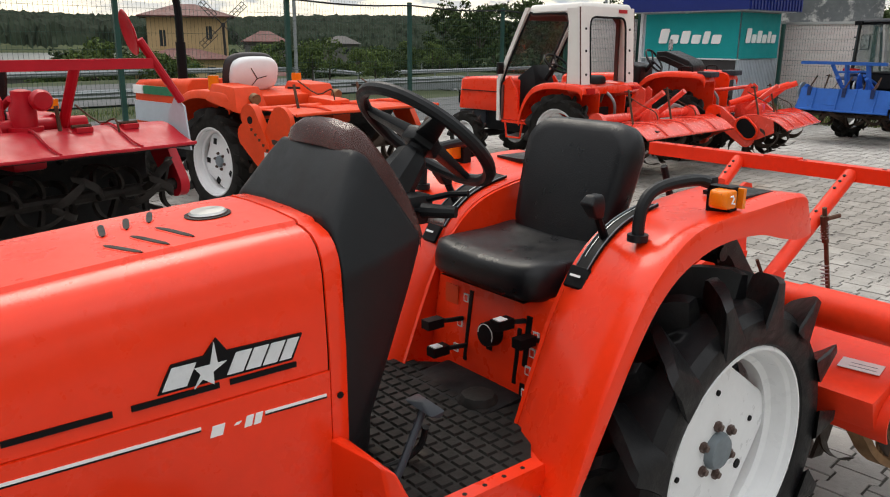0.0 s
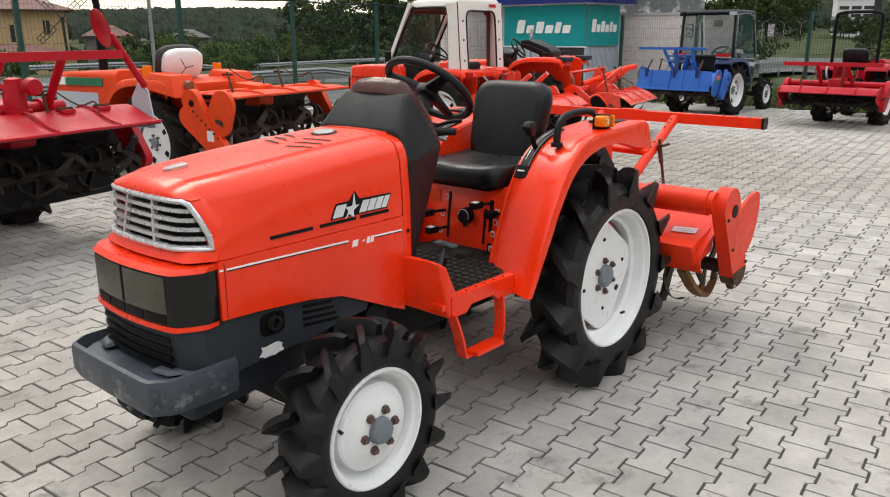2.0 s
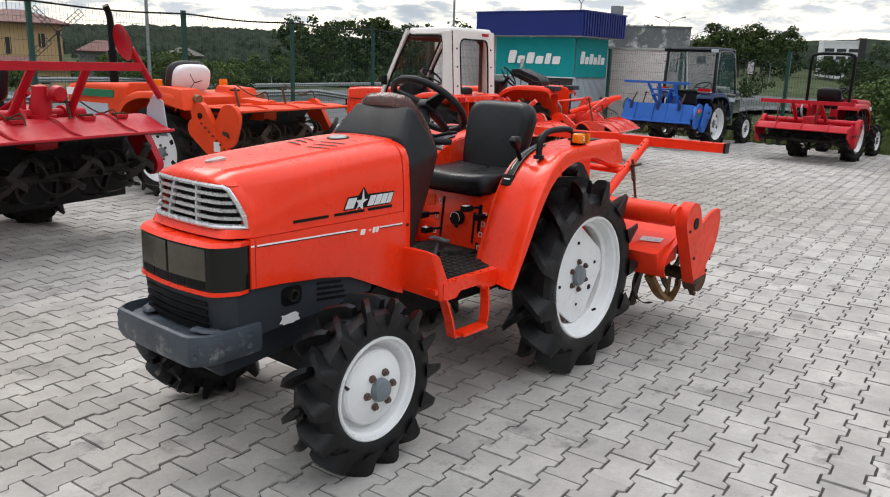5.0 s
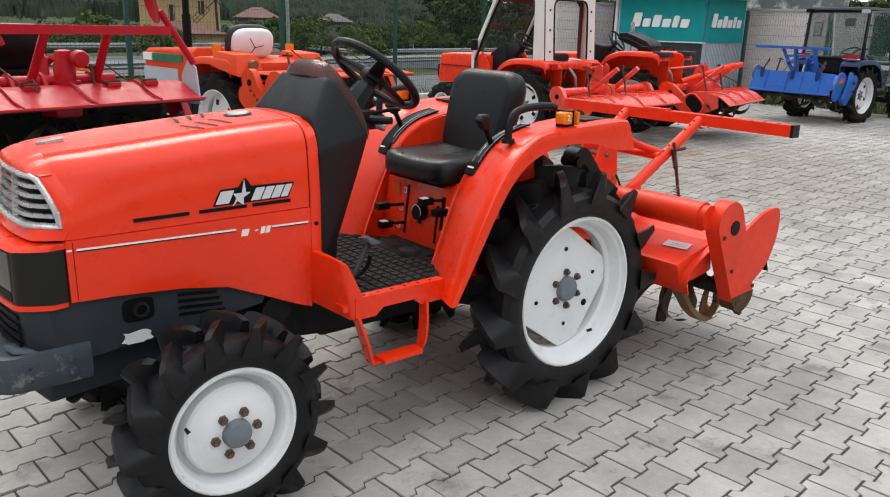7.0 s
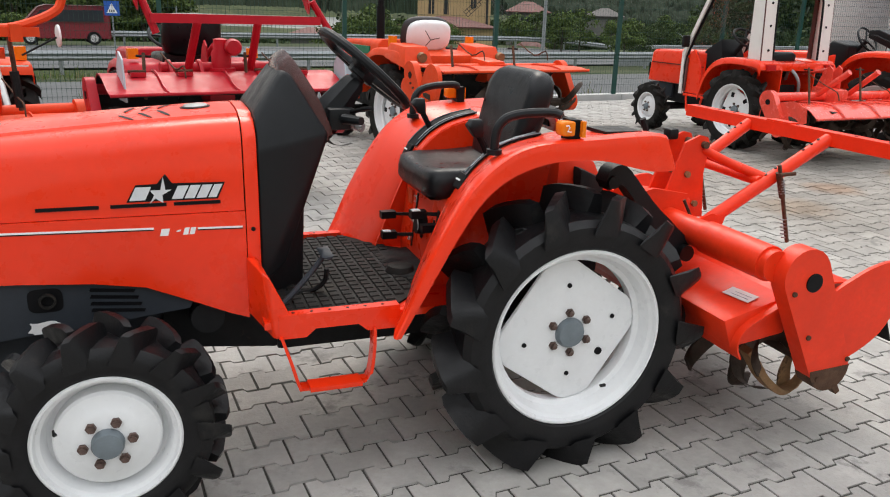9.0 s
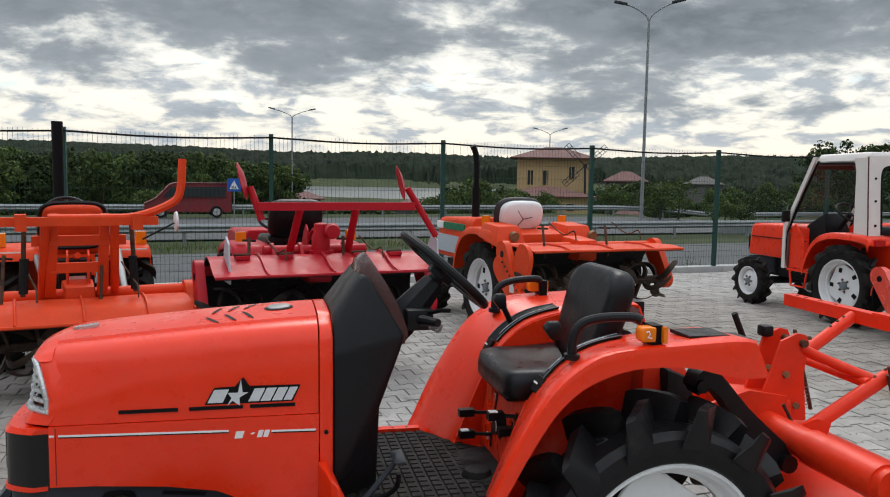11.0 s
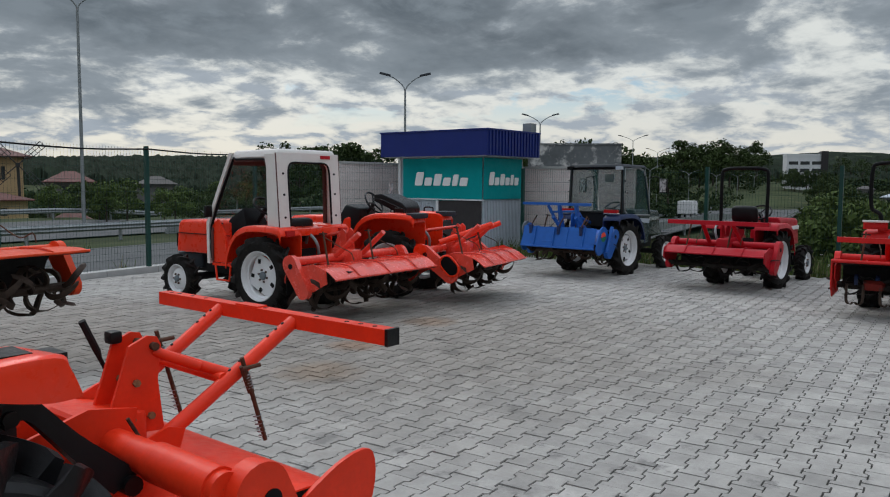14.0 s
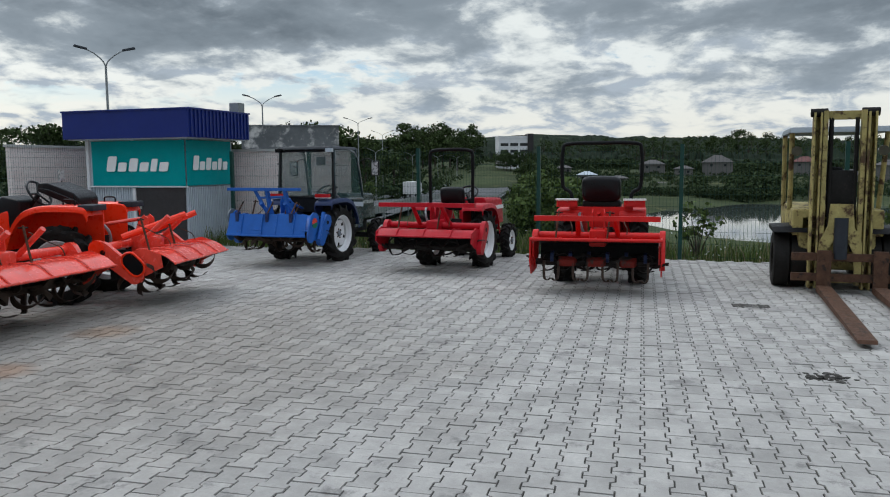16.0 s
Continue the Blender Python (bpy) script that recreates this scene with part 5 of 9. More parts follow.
def round_link(a, b, ra, rb, n=10):
    """Outline of a plate with two round ends."""
    a, b = Vector(a), Vector(b)
    t = math.atan2((b - a).y, (b - a).x)
    out = [(a.x + ra * math.cos(t + math.pi / 2 + math.pi * k / n), a.y + ra * math.sin(t + math.pi / 2 + math.pi * k / n)) for k in range(n + 1)]
    out += [(b.x + rb * math.cos(t - math.pi / 2 + math.pi * k / n), b.y + rb * math.sin(t - math.pi / 2 + math.pi * k / n)) for k in range(n + 1)]
    return out


TL = part("tiller_tube", rod(B(), (0.60, -0.74, 0.70), (0.60, 0.72, 0.70), 0.052, 20), "orange_worn", T, "orange-red tiller cross tube behind the tractor")
part("tube_collar", rod(B(), (0.60, -0.40, 0.70), (0.60, -0.71, 0.70), 0.06, 20), "orange_worn", TL)
for sg in (-1, 1):
    cc = part("chain_case" if sg < 0 else "side_arm", plate(round_link((0.685, 0.675), (0.85, 0.335), 0.092, 0.082), sg * 0.725, sg * 0.79, 0.012), "orange_worn", TL, "orange-red chain case of the tiller")
    worn = [(0.85 + 0.084 * math.cos(a_), 0.335 + 0.084 * math.sin(a_)) for a_ in [math.pi * (1.02 + 0.11 * k) for k in range(10)]]
    part("worn_end", prism(B(), worn, sg * 0.723, sg * 0.7925), "rust", cc, "bare rusty lower end of the case")
    bm = B()
    rod(bm, (0.715, sg * 0.788, 0.652), (0.715, sg * 0.794, 0.652), 0.032, 18)
    part("case_plug", bm, "ink", cc)
    for k, (x, z) in enumerate(((0.64, 0.62), (0.73, 0.46), (0.80, 0.30), (0.92, 0.36))):
        part("case_bolt", rod(B(), (x, sg * 0.788, z), (x, sg * 0.797, z), 0.009, 6), "rust", cc)
    wing = smooth_path([(0.77, 0, 0.60), (0.88, 0, 0.66), (1.00, 0, 0.715), (1.10, 0, 0.735), (1.155, 0, 0.715), (1.165, 0, 0.62), (1.12, 0, 0.50), (1.04, 0, 0.43), (0.92, 0, 0.38), (0.84, 0, 0.40)], 3)
    part("side_wing", plate([(p.x, p.z - 0.055) for p in wing], sg * 0.735, sg * 0.75, 0.003), "orange_worn", TL, "flat orange-red side wing of the tiller")
# rotor cover in a bent sheet
cover = smooth_path([(0.52, 0, 0.38), (0.50, 0, 0.43), (0.53, 0, 0.49), (0.66, 0, 0.555), (0.80, 0, 0.615), (0.95, 0, 0.61), (1.10, 0, 0.545), (1.17, 0, 0.48)], 3)
cv = part("rotor_cover", sheet(B(), [[(p.x, y, p.z) for y in (-0.73, -0.4, 0, 0.4, 0.73)] for p in cover], 0.006), "orange_worn", TL, "bent orange-red sheet cover over the tines")
part("front_apron", bevel(hull(B(), [(0.46, s * 0.70, 0.512) for s in (-1, 1)] + [(0.72, s * 0.70, 0.58) for s in (-1, 1)] + [(0.72, s * 0.70, 0.44) for s in (-1, 1)] + [(0.50, s * 0.70, 0.41) for s in (-1, 1)]), 0.012), "orange_worn", cv)
lab = part("paper_label", box(B(), (-0.026, -0.058, 0), (0.026, 0.058, 0.002)), "paper", cv, "white printed paper label", at=pose(0.60, -0.60, 0.5535, 0, -14.6, 0) @ pose(0, 0, 0, 0, 0, 6))
for k in (1, 3):
    part("print_line", box(B(), (-0.020 + 0.008 * k, -0.045, 0.002), (-0.018 + 0.008 * k, 0.03, 0.0026)), "hubgrey", lab)
part("rear_flap", sheet(B(), [[(1.165 + 0.02 * k, y, 0.485 - 0.045 * k) for y in (-0.70, -0.3, 0.1, 0.4, 0.70)] for k in range(4)], 0.005), "rubber_dirty", TL, "black rubber rear flap")
rot = part("rotor_shaft", rod(B(), (0.85, -0.72, 0.335), (0.85, 0.72, 0.335), 0.035, 12), "tine", TL)
hook = smooth_path([(0.86, -0.66, 0.30), (0.880, -0.655, 0.25), (0.855, -0.645, 0.200), (0.805, -0.63, 0.180), (0.757, -0.60, 0.220), (0.725, -0.58, 0.275), (0.695, -0.565, 0.325)], 3)
bm = B()
loft(bm, [[(p.x - 0.012, p.y - w_, p.z - 0.008), (p.x + 0.010, p.y - w_, p.z + 0.008), (p.x + 0.010, p.y + w_, p.z + 0.008), (p.x - 0.012, p.y + w_, p.z - 0.008)] for p, w_ in zip(hook, [0.010 + 0.016 * min(1, k / 8) for k in range(len(hook))])])
part("tine", bevel(bm, 0.003, 1), "ochre", rot, "large rusty ochre tine", sharp=60)
for a_, y_ in ((20, -0.45), (75, -0.40)):
    ob = part("tine", TINES["tine"][0], "", rot, at=pose(0.85, y_, 0.335, 0, a_, 0))
    ob.scale = (1.25, 1.6, 1.25)
tines(rot, 0.85, 0.335, -0.62, 0.62, 8, every=5, scale=1.0)
part("skid", plate([(0.86, 0.36), (0.94, 0.30), (1.0, 0.19), (0.985, 0.18), (0.91, 0.26), (0.84, 0.29)], -0.72, -0.69, 0.003), "rust", TL, "rusty skid shoe")
# gearbox, mast and top frame
part("gearbox", bevel(hull(B(), [(0.50, s * 0.10, z) for s in (-1, 1) for z in (0.58, 0.80)] + [(0.76, s * 0.09, z) for s in (-1, 1) for z in (0.58, 0.77)]), 0.03, 3), "orange_worn", TL, "orange-red gearbox housing")
for y in (-0.075, 0.03):
    part("mast_plate", plate([(0.60, 0.70), (0.82, 0.68), (0.80, 0.86), (0.815, 0.975), (0.80, 1.005), (0.765, 1.012), (0.70, 0.985), (0.665, 0.88)], y - 0.006, y + 0.006, 0.004), "orange_worn", TL, "orange-red hitch mast plate")
for x_, z_ in ((0.70, 0.74), (0.77, 0.74), (0.72, 0.86)):
    part("mast_bolt", rod(B(), (x_, -0.094, z_), (x_, 0.094, z_), 0.013, 6), "ochre", TL)
part("mast_pin", rod(B(), (0.785, -0.10, 0.975), (0.785, 0.10, 0.975), 0.014, 12), "rust", TL)
part("pin_knob", bevel(hull(B(), [(0.70 + a * 0.022, 0.02 + b * 0.025, 1.005 + c * 0.022) for a in (-1, 1) for b in (-1, 1) for c in (-1, 1)]), 0.012, 2), "rubber", TL)
part("front_link", plate([(0.34, 0.78), (0.52, 0.83), (0.68, 0.80), (0.66, 0.70), (0.36, 0.69)], -0.16, -0.145, 0.003), "orange_worn", TL)
part("front_link", plate([(0.30, 0.77), (0.46, 0.80), (0.56, 0.74), (0.54, 0.68), (0.30, 0.70)], 0.145, 0.16, 0.003), "orange_worn", TL)
for y, ye in ((-0.21, -0.19), (0.17, 0.27)):
    bm = B()
    rod(bm, (0.66, y, 0.655), (1.30, ye, 1.0), 0.026, 14)
    arm = part("top_arm", bm, "orange_worn", TL, "round orange-red tiller arm")
    for k in (0.55, 0.62, 0.82, 0.88, 0.93):
        p = Vector((0.66, y, 0.655)).lerp(Vector((1.30, ye, 1.0)), k)
        part("arm_hole", rod(B(), p + Vector((-0.006, 0, 0.022)), p + Vector((-0.009, 0, 0.0275)), 0.006, 8), "ink", arm)
    part("arm_bracket", plate([(0.60, 0.64), (0.68, 0.61), (0.78, 0.66), (0.80, 0.72), (0.74, 0.74), (0.64, 0.71)], y - 0.03, y - 0.02, 0.003), "orange_worn", arm)
    part("pivot_bolt", rod(B(), (0.685, y - 0.045, 0.672), (0.685, y + 0.04, 0.672), 0.014, 6), "ochre", arm)
part("cross_brace", rod(B(), (0.79, 0.05, 0.955), (1.02, -0.20, 0.85), 0.02, 12), "orange_worn", TL)
part("cross_brace", rod(B(), (0.79, -0.07, 0.955), (0.93, -0.13, 0.885), 0.018, 12), "orange_worn", TL)
part("brace_tube", rod(B(), (0.98, -0.20, 0.845), (0.98, 0.24, 0.855), 0.02, 12), "orange_worn", TL)
bar = part("tool_bar", bevel(box(B(), (1.292, -0.68, 0.975), (1.348, 0.72, 1.03)), 0.005), "orange_worn", TL, "long square orange-red tool bar with holes")
part("bar_cap", bevel(box(B(), (1.29, -0.688, 0.973), (1.35, -0.674, 1.032)), 0.006), "rubber", bar, "black plastic end cap")
for y in (-0.60, -0.53, -0.46, -0.30, 0.0, 0.10, 0.4, 0.5, 0.6, 0.66):
    part("bar_hole", rod(B(), (1.32, y, 1.0295), (1.32, y, 1.0312), 0.009, 10), "ink", bar)
part("bar_bracket", boxed((1.295, 0.02, 1.0295), (1.345, 0.16, 1.036), 0.002), "orange_worn", bar)
for y, x, zt, zb in ((-0.235, 1.03, 0.915, 0.60), (0.20, 0.965, 0.965, 0.63)):
    rd = part("spring_rod", rod(B(), (x, y, zt), (x + 0.09, y - 0.01, zb), 0.008, 10), "rust", TL, "rusty depth rod with springs")
    part("rod_handle", rod(B(), (x - 0.012, y - 0.02, zt - 0.035), (x + 0.055, y - 0.03, zt - 0.03), 0.008, 8), "rust", rd)
    part("rod_sleeve", rod(B(), (x + 0.002, y, zt - 0.03), (x + 0.036, y - 0.003, zt - 0.13), 0.012, 10), "rust", rd)
    for z0, z1 in ((zt - 0.12, zt - 0.06), (zb + 0.01, zb + 0.10)):
        pts = []
        for k in range(40):
            f = k / 39
            zc = z0 + (z1 - z0) * f
            xc = x + 0.09 * (zt - zc) / (zt - zb)
            pts.append((xc + 0.014 * math.cos(f * 38), y + 0.014 * math.sin(f * 38), zc))
        part("coil_spring", pipe(B(), pts, 0.0028, 5), "galv", rd, "dull steel coil spring")
for y in (-0.30, 0.32):
    up_ = smooth_path([(0.20, 0, 0.905), (0.213, 0, 0.945), (0.25, 0, 0.963), (0.29, 0, 0.945), (0.40, 0, 0.825), (0.50, 0, 0.735), (0.585, 0, 0.66)], 3)
    lo_ = smooth_path([(0.215, 0, 0.875), (0.25, 0, 0.895), (0.275, 0, 0.885), (0.315, 0, 0.841), (0.382, 0, 0.757), (0.44, 0, 0.685), (0.50, 0, 0.615)], 3)
    bm = prism(B(), [(p.x, p.z) for p in up_] + [(p.x, p.z) for p in lo_[::-1]], y - 0.035, y + 0.035)
    la = part("lift_arm", bevel(bm, 0.008), "plastic", T, "thick black rear lift arm")
    part("arm_boss", rod(B(), (0.225, y - 0.045, 0.905), (0.225, y + 0.045, 0.905), 0.022, 14), "rubber", la)
    part("arm_end", rod(B(), (0.55, y - 0.06, 0.63), (0.55, y + 0.06, 0.63), 0.03, 12), "rubber", la)
    part("lower_link", rod(B(), (0.10, y * 0.8, 0.42), (0.58, y * 1.1, 0.52), 0.018, 8), "darkmetal", T)
part("hitch_block", bevel(hull(B(), [(0.20, s * 0.16, z) for s in (-1, 1) for z in (0.40, 0.92)] + [(0.34, s * 0.10, z) for s in (-1, 1) for z in (0.50, 0.86)]), 0.02), "darkmetal", T)
part("hydraulic_cover", bevel(hull(B(), [(0.12, s * 0.13, 0.80) for s in (-1, 1)] + [(0.36, s * 0.10, 0.80) for s in (-1, 1)] + [(0.14, s * 0.10, 0.96) for s in (-1, 1)] + [(0.30, s * 0.08, 0.93) for s in (-1, 1)]), 0.02), "orange_worn", T)
part("pto_shaft", rod(B(), (0.30, 0, 0.60), (0.52, 0, 0.67), 0.03, 10), "darkmetal", T)
part("hitch_lever", pipe(B(), [(0.683, 0.20, 1.04), (0.735, 0.20, 0.925), (0.745, 0.20, 0.895), (0.80, 0.20, 0.78)], [0.013, 0.013, 0.008, 0.008], 8), "darkmetal", TL, "dark hitch lever with grip")
part("thin_rod", pipe(B(), [(0.60, -0.24, 0.80), (0.63, -0.25, 0.74), (0.61, -0.26, 0.66)], 0.006, 6), "rust", TL)

# ---- paved yard ----
FENCE_A = radians(9.0)   # direction of the long fence
U, V = Vector((math.cos(FENCE_A), math.sin(FENCE_A), 0)), Vector((-math.sin(FENCE_A), math.cos(FENCE_A), 0))
FV = 8.47                # its distance along V


def uv(u, v, z=0.0):
    p = U * u + V * v
    return (p.x, p.y, z)


PAVE_A, PL, PW = 4.9, 0.1965, 0.139
PAVE_U, PAVE_V = 0.081, 0.0025  # where the rows begin
pc, ps = math.cos(radians(PAVE_A)), math.sin(radians(PAVE_A))


def in_yard(x, y):
    v = -math.sin(FENCE_A) * x + math.cos(FENCE_A) * y
    return v < FV - 0.12 and x < 13.1 + 0.045 * (y + 2.8)


pavement = tagged(part("pavement", prism(B(), [(-16, -16), (13.1 + 0.045 * -13.2, -16), (13.4, 4.2), (13.7, 8.9), (12.5, 10.26), uv(-17.5, FV - 0.1)[:2]], -0.12, -0.006, "z"), "joint"), "grey concrete paver yard with sandy joints", "paving", kind="structure")

KN = 0.0125
half = PL / 2 - 0.0028
hw, nw = PW / 2 + KN - 0.0032, PW / 2 - KN - 0.0032
OUT = [(-half, -hw), (-0.056, -hw), (-0.043, -nw), (0.043, -nw), (0.056, -hw), (half, -hw), (half, hw), (0.056, hw), (0.043, nw), (-0.043, nw), (-0.056, hw), (-half, hw)]


def paver_verts(jit):
    top = [(x * 0.978, y * 0.968, jit) for x, y in OUT]
    rim = [(x * 0.992, y * 0.99, jit - 0.010) for x, y in OUT]
    low = [(x, y, -0.02) for x, y in OUT]
    return top + rim + low


n12 = len(OUT)
PFACES = [tuple(range(n12))] + [(a + i, b + i, b + (i + 1) % n12, a + (i + 1) % n12) for a, b in ((0, n12), (n12, 2 * n12)) for i in range(n12)]


def small_mesh(name, verts, faces, mat):
    me = bpy.data.meshes.new(name)
    me.from_pydata(verts, [], faces)
    me.materials.append(M[mat])
    me.update()
    return me


rng = random.Random(4)
variants = [small_mesh("paver", paver_verts(rng.uniform(-0.003, 0.003)), PFACES, "paver") for _ in range(5)]
vv, ff, near = [], [], 0
for j in range(-110, 90):
    for i in range(-60, 100):
        a = (i + (0.5 if j % 2 else 0.0)) * PL + PAVE_U
        b = j * PW + PAVE_V
        x, y = a * pc - b * ps, a * ps + b * pc
        if not (-9.5 < x < 13.8 and -9 < y < 10.5) or not in_yard(x, y):
            continue
        if x < -5.5 and y < 0 or y < -6.5:
            continue
        if 12.6 < x and y > 7.2:
            continue
        rot = radians(PAVE_A + rng.uniform(-0.7, 0.7))
        if -0.9 < x < 1.75 and -1.75 < y < 0.9 and near < 300 and (x > -0.1 or y < -0.55) and y > -1.6:
            near += 1
            ob = part("paver", variants[rng.randrange(5)], "", pavement, at=Matrix.Translation((x, y, 0)) @ Matrix.Rotation(rot, 4, "Z"))
            continue
        c, s = math.cos(rot), math.sin(rot)
        base = len(vv)
        jit = rng.uniform(-0.003, 0.003)
        far = math.hypot(x + 0.5, y + 2.0) > 5.5
        vv += [(x + c * p - s * q, y + s * p + c * q, r) for p, q, r in (paver_verts(jit)[:2 * n12] if not far else paver_verts(jit)[:n12] + [(p_, q_, -0.012) for p_, q_ in OUT])]
        ff += [tuple(base + k for k in f) for f in PFACES[:1 + n12]]
rest = tagged(new("pavers", small_mesh("pavers", vv, ff, "paver")), kind="stuff")
rest.parent = pavement
del vv, ff

# drain covers and stains of the yard
dc = thing("drain_cover", pose(9.05, -2.8, 0.0, 0, 0, 5), "dark cast-iron drain cover set in the pavers", "drain")
part("cover_plate", boxed((-0.10, -0.17, -0.004), (0.10, 0.17, 0.005), 0.004), "paver", dc)
for k in range(3):
    part("cover_slot", boxed((-0.08 + 0.065 * k, -0.19, 0.004), (-0.05 + 0.065 * k, 0.19, 0.009), 0.002, 1), "joint", dc)
for y in (-0.10, 0.08):
    part("cover_bar", boxed((-0.13, y, 0.004), (0.13, y + 0.025, 0.008), 0.002, 1), "joint", dc)
sr = random.Random(8)
st_v, st_f = [], []
for k in range(46):
    a, d = sr.uniform(0, math.tau), sr.uniform(0, 1) ** 0.7
    cx, cy, rr_ = 6.2 + 0.13 * d * math.cos(a), -3.2 + 0.19 * d * math.sin(a), sr.uniform(0.008, 0.026)
    b0 = len(st_v)
    ring = [(cx + rr_ * sr.uniform(0.5, 1.3) * math.cos(q * math.tau / 7), cy + rr_ * sr.uniform(0.5, 1.5) * math.sin(q * math.tau / 7)) for q in range(7)]
    st_v += [(*p, 0.003) for p in ring] + [(*p, 0.0075) for p in ring]
    st_f += [tuple(range(b0 + 7, b0 + 14))] + [(b0 + q, b0 + (q + 1) % 7, b0 + 7 + (q + 1) % 7, b0 + 7 + q) for q in range(7)]
tagged(new("soil_crumbs", small_mesh("soil_crumbs", st_v, st_f, "joint")), "dark crumbs of soil spilt on the pavers", "soil", kind="stuff")

# kerb along the long fence
for k in range(36):
    u0 = -16 + k * 1.0
    if u0 > 13.2:
        break
    bm = B()
    p = [uv(u0, FV - 0.06), uv(u0 + 0.99, FV - 0.06), uv(u0 + 0.99, FV + 0.14), uv(u0, FV + 0.14)]
    prism(bm, [q[:2] for q in p], -0.1, 0.09, "z")
    tagged(part("kerb", bevel(bm, 0.01), "kerb"), "pale concrete kerb stone below the fence", "kerb", "kerb stones", "structure")

# ---- ground to the horizon ----


def sm(a, b, t):
    t = min(1.0, max(0.0, (t - a) / (b - a)))
    return t * t * (3 - 2 * t)


LAKES = ((158.0, -40.0, 62.0, 54.0, 0.0), (60.0, 520.0, 230.0, 190.0, 0.1))


def lake_mask(x, y):
    best = 9.0
    for cx, cy, rx, ry, _ in LAKES:
        lm = math.hypot((x - cx) / rx, (y - cy) / ry)
        if cy > 100:
            lm += 0.9 * max(0.0, noise.noise((x * 0.011, y * 0.02, 8.0)) - 0.34)  # reed islands
        best = min(best, lm)
    return best


def land(x, y):
    d = math.hypot(x - 2, y)
    v = -math.sin(FENCE_A) * x + math.cos(FENCE_A) * y
    out_v, out_x = v - FV, x - 13.5
    z = -0.13
    if out_v > 0:
        z = -0.13 - 0.25 * sm(0, 9, out_v) - 0.55 * sm(8, 17, out_v) - 6.6 * sm(36, 90, out_v)
    if out_x > 0:
        zr = -0.13 - 0.9 * sm(0.5, 8, out_x) - 6.9 * sm(5, 50, out_x)
        az = math.degrees(math.atan2(y + 2, x))
        keep = sm(9, 15, az)
        zr = zr * (1 - keep) + keep * (-0.13 - 1.5 * sm(3, 18, out_x) - 3.3 * sm(30, 120, out_x))
        z = min(z, zr) if out_v < 0 else max(min(z, zr), -7.5)
    if out_v <= 0 and out_x <= 0 and d > 30:
        z -= 0.6 * sm(30, 60, d)
    z += (1.1 * noise.noise((x * 0.02, y * 0.02, 3)) + 0.5 * noise.noise((x * 0.07, y * 0.07, 7))) * sm(40, 120, d)
    hills = sm(420, 1500, d) * (34 + 26 * noise.noise((x * 0.0011, y * 0.0011, 11)) + 9 * noise.noise((x * 0.004, y * 0.004, 5)))
    az = math.degrees(math.atan2(y, x))
    if az < 40:
        hills += sm(150, 420, d) * (1 - sm(15, 40, az)) * (7 + 4 * noise.noise((x * 0.006, y * 0.006, 2)))
    hills += 17 * sm(46, 56, az) * sm(420, 1400, d)
    z += hills
    lm = lake_mask(x, y)
    z -= (z + 9.6) * (1 - sm(0.82, 1.12, lm)) if z > -9.6 else 0
    return z


radii = [0, 6, 10, 12, 13.2, 14, 15, 16.5, 18, 20, 22, 24, 26, 29, 32, 36, 41, 47, 54, 62, 72, 84, 98, 115, 135, 155, 175, 200, 230, 265, 305, 350, 410, 480, 560, 660, 780, 920, 1100, 1320, 1600, 2000, 2600, 3600]
NA = 220
gv, gf = [(2.0, 0.0, land(2, 0))], []
for r in radii[1:]:
    for k in range(NA):
        a = k * math.tau / NA
        x, y = 2 + r * math.cos(a), r * math.sin(a)
        gv.append((x, y, land(x, y)))
for k in range(NA):
    gf.append((0, 1 + k, 1 + (k + 1) % NA))
for i in range(len(radii) - 2):
    for k in range(NA):
        a, b = 1 + i * NA, 1 + (i + 1) * NA
        gf.append((a + k, b + k, b + (k + 1) % NA, a + (k + 1) % NA))
gme = small_mesh("ground", gv, gf, "grass")
gme.polygons.foreach_set("use_smooth", [True] * len(gme.polygons))
tagged(new("ground", gme), "rolling green meadow down to a lake", "ground", kind="structure")
for cx, cy, rx, ry, _ in LAKES:
    bm = B()
    prism(bm, [(cx + rx * 1.15 * math.cos(k * math.tau / 64), cy + ry * 1.15 * math.sin(k * math.tau / 64)) for k in range(64)], -9.3, -8.7, "z")
    tagged(part("water", bm, "water" if cx > 100 else "water_rippled"), "calm grey lake reflecting the clouds", "lake", kind="structure")


def strip(name, v0, v1, u0, u1, mat, lift, label, cat):
    rows = []
    for k in range(61):
        u = u0 + (u1 - u0) * k / 60
        r = []
        for f in (0.0, 0.33, 0.67, 1.0):
            x, y, _ = uv(u, v0 + (v1 - v0) * f)
            r.append((x, y, max(land(x, y), -1.3) + lift))
        rows.append(r)
    return tagged(part(name, sheet(B(), rows, 0.02), mat), label, cat, kind="structure")


strip("service_road", FV + 0.2, FV + 8.0, -60, 60, "asphalt", 0.03, "grey asphalt service road beyond the fence", "road")
strip("road", FV + 18.5, FV + 32, -150, 110, "asphalt", 0.06, "wide grey asphalt road beyond the verge", "road")


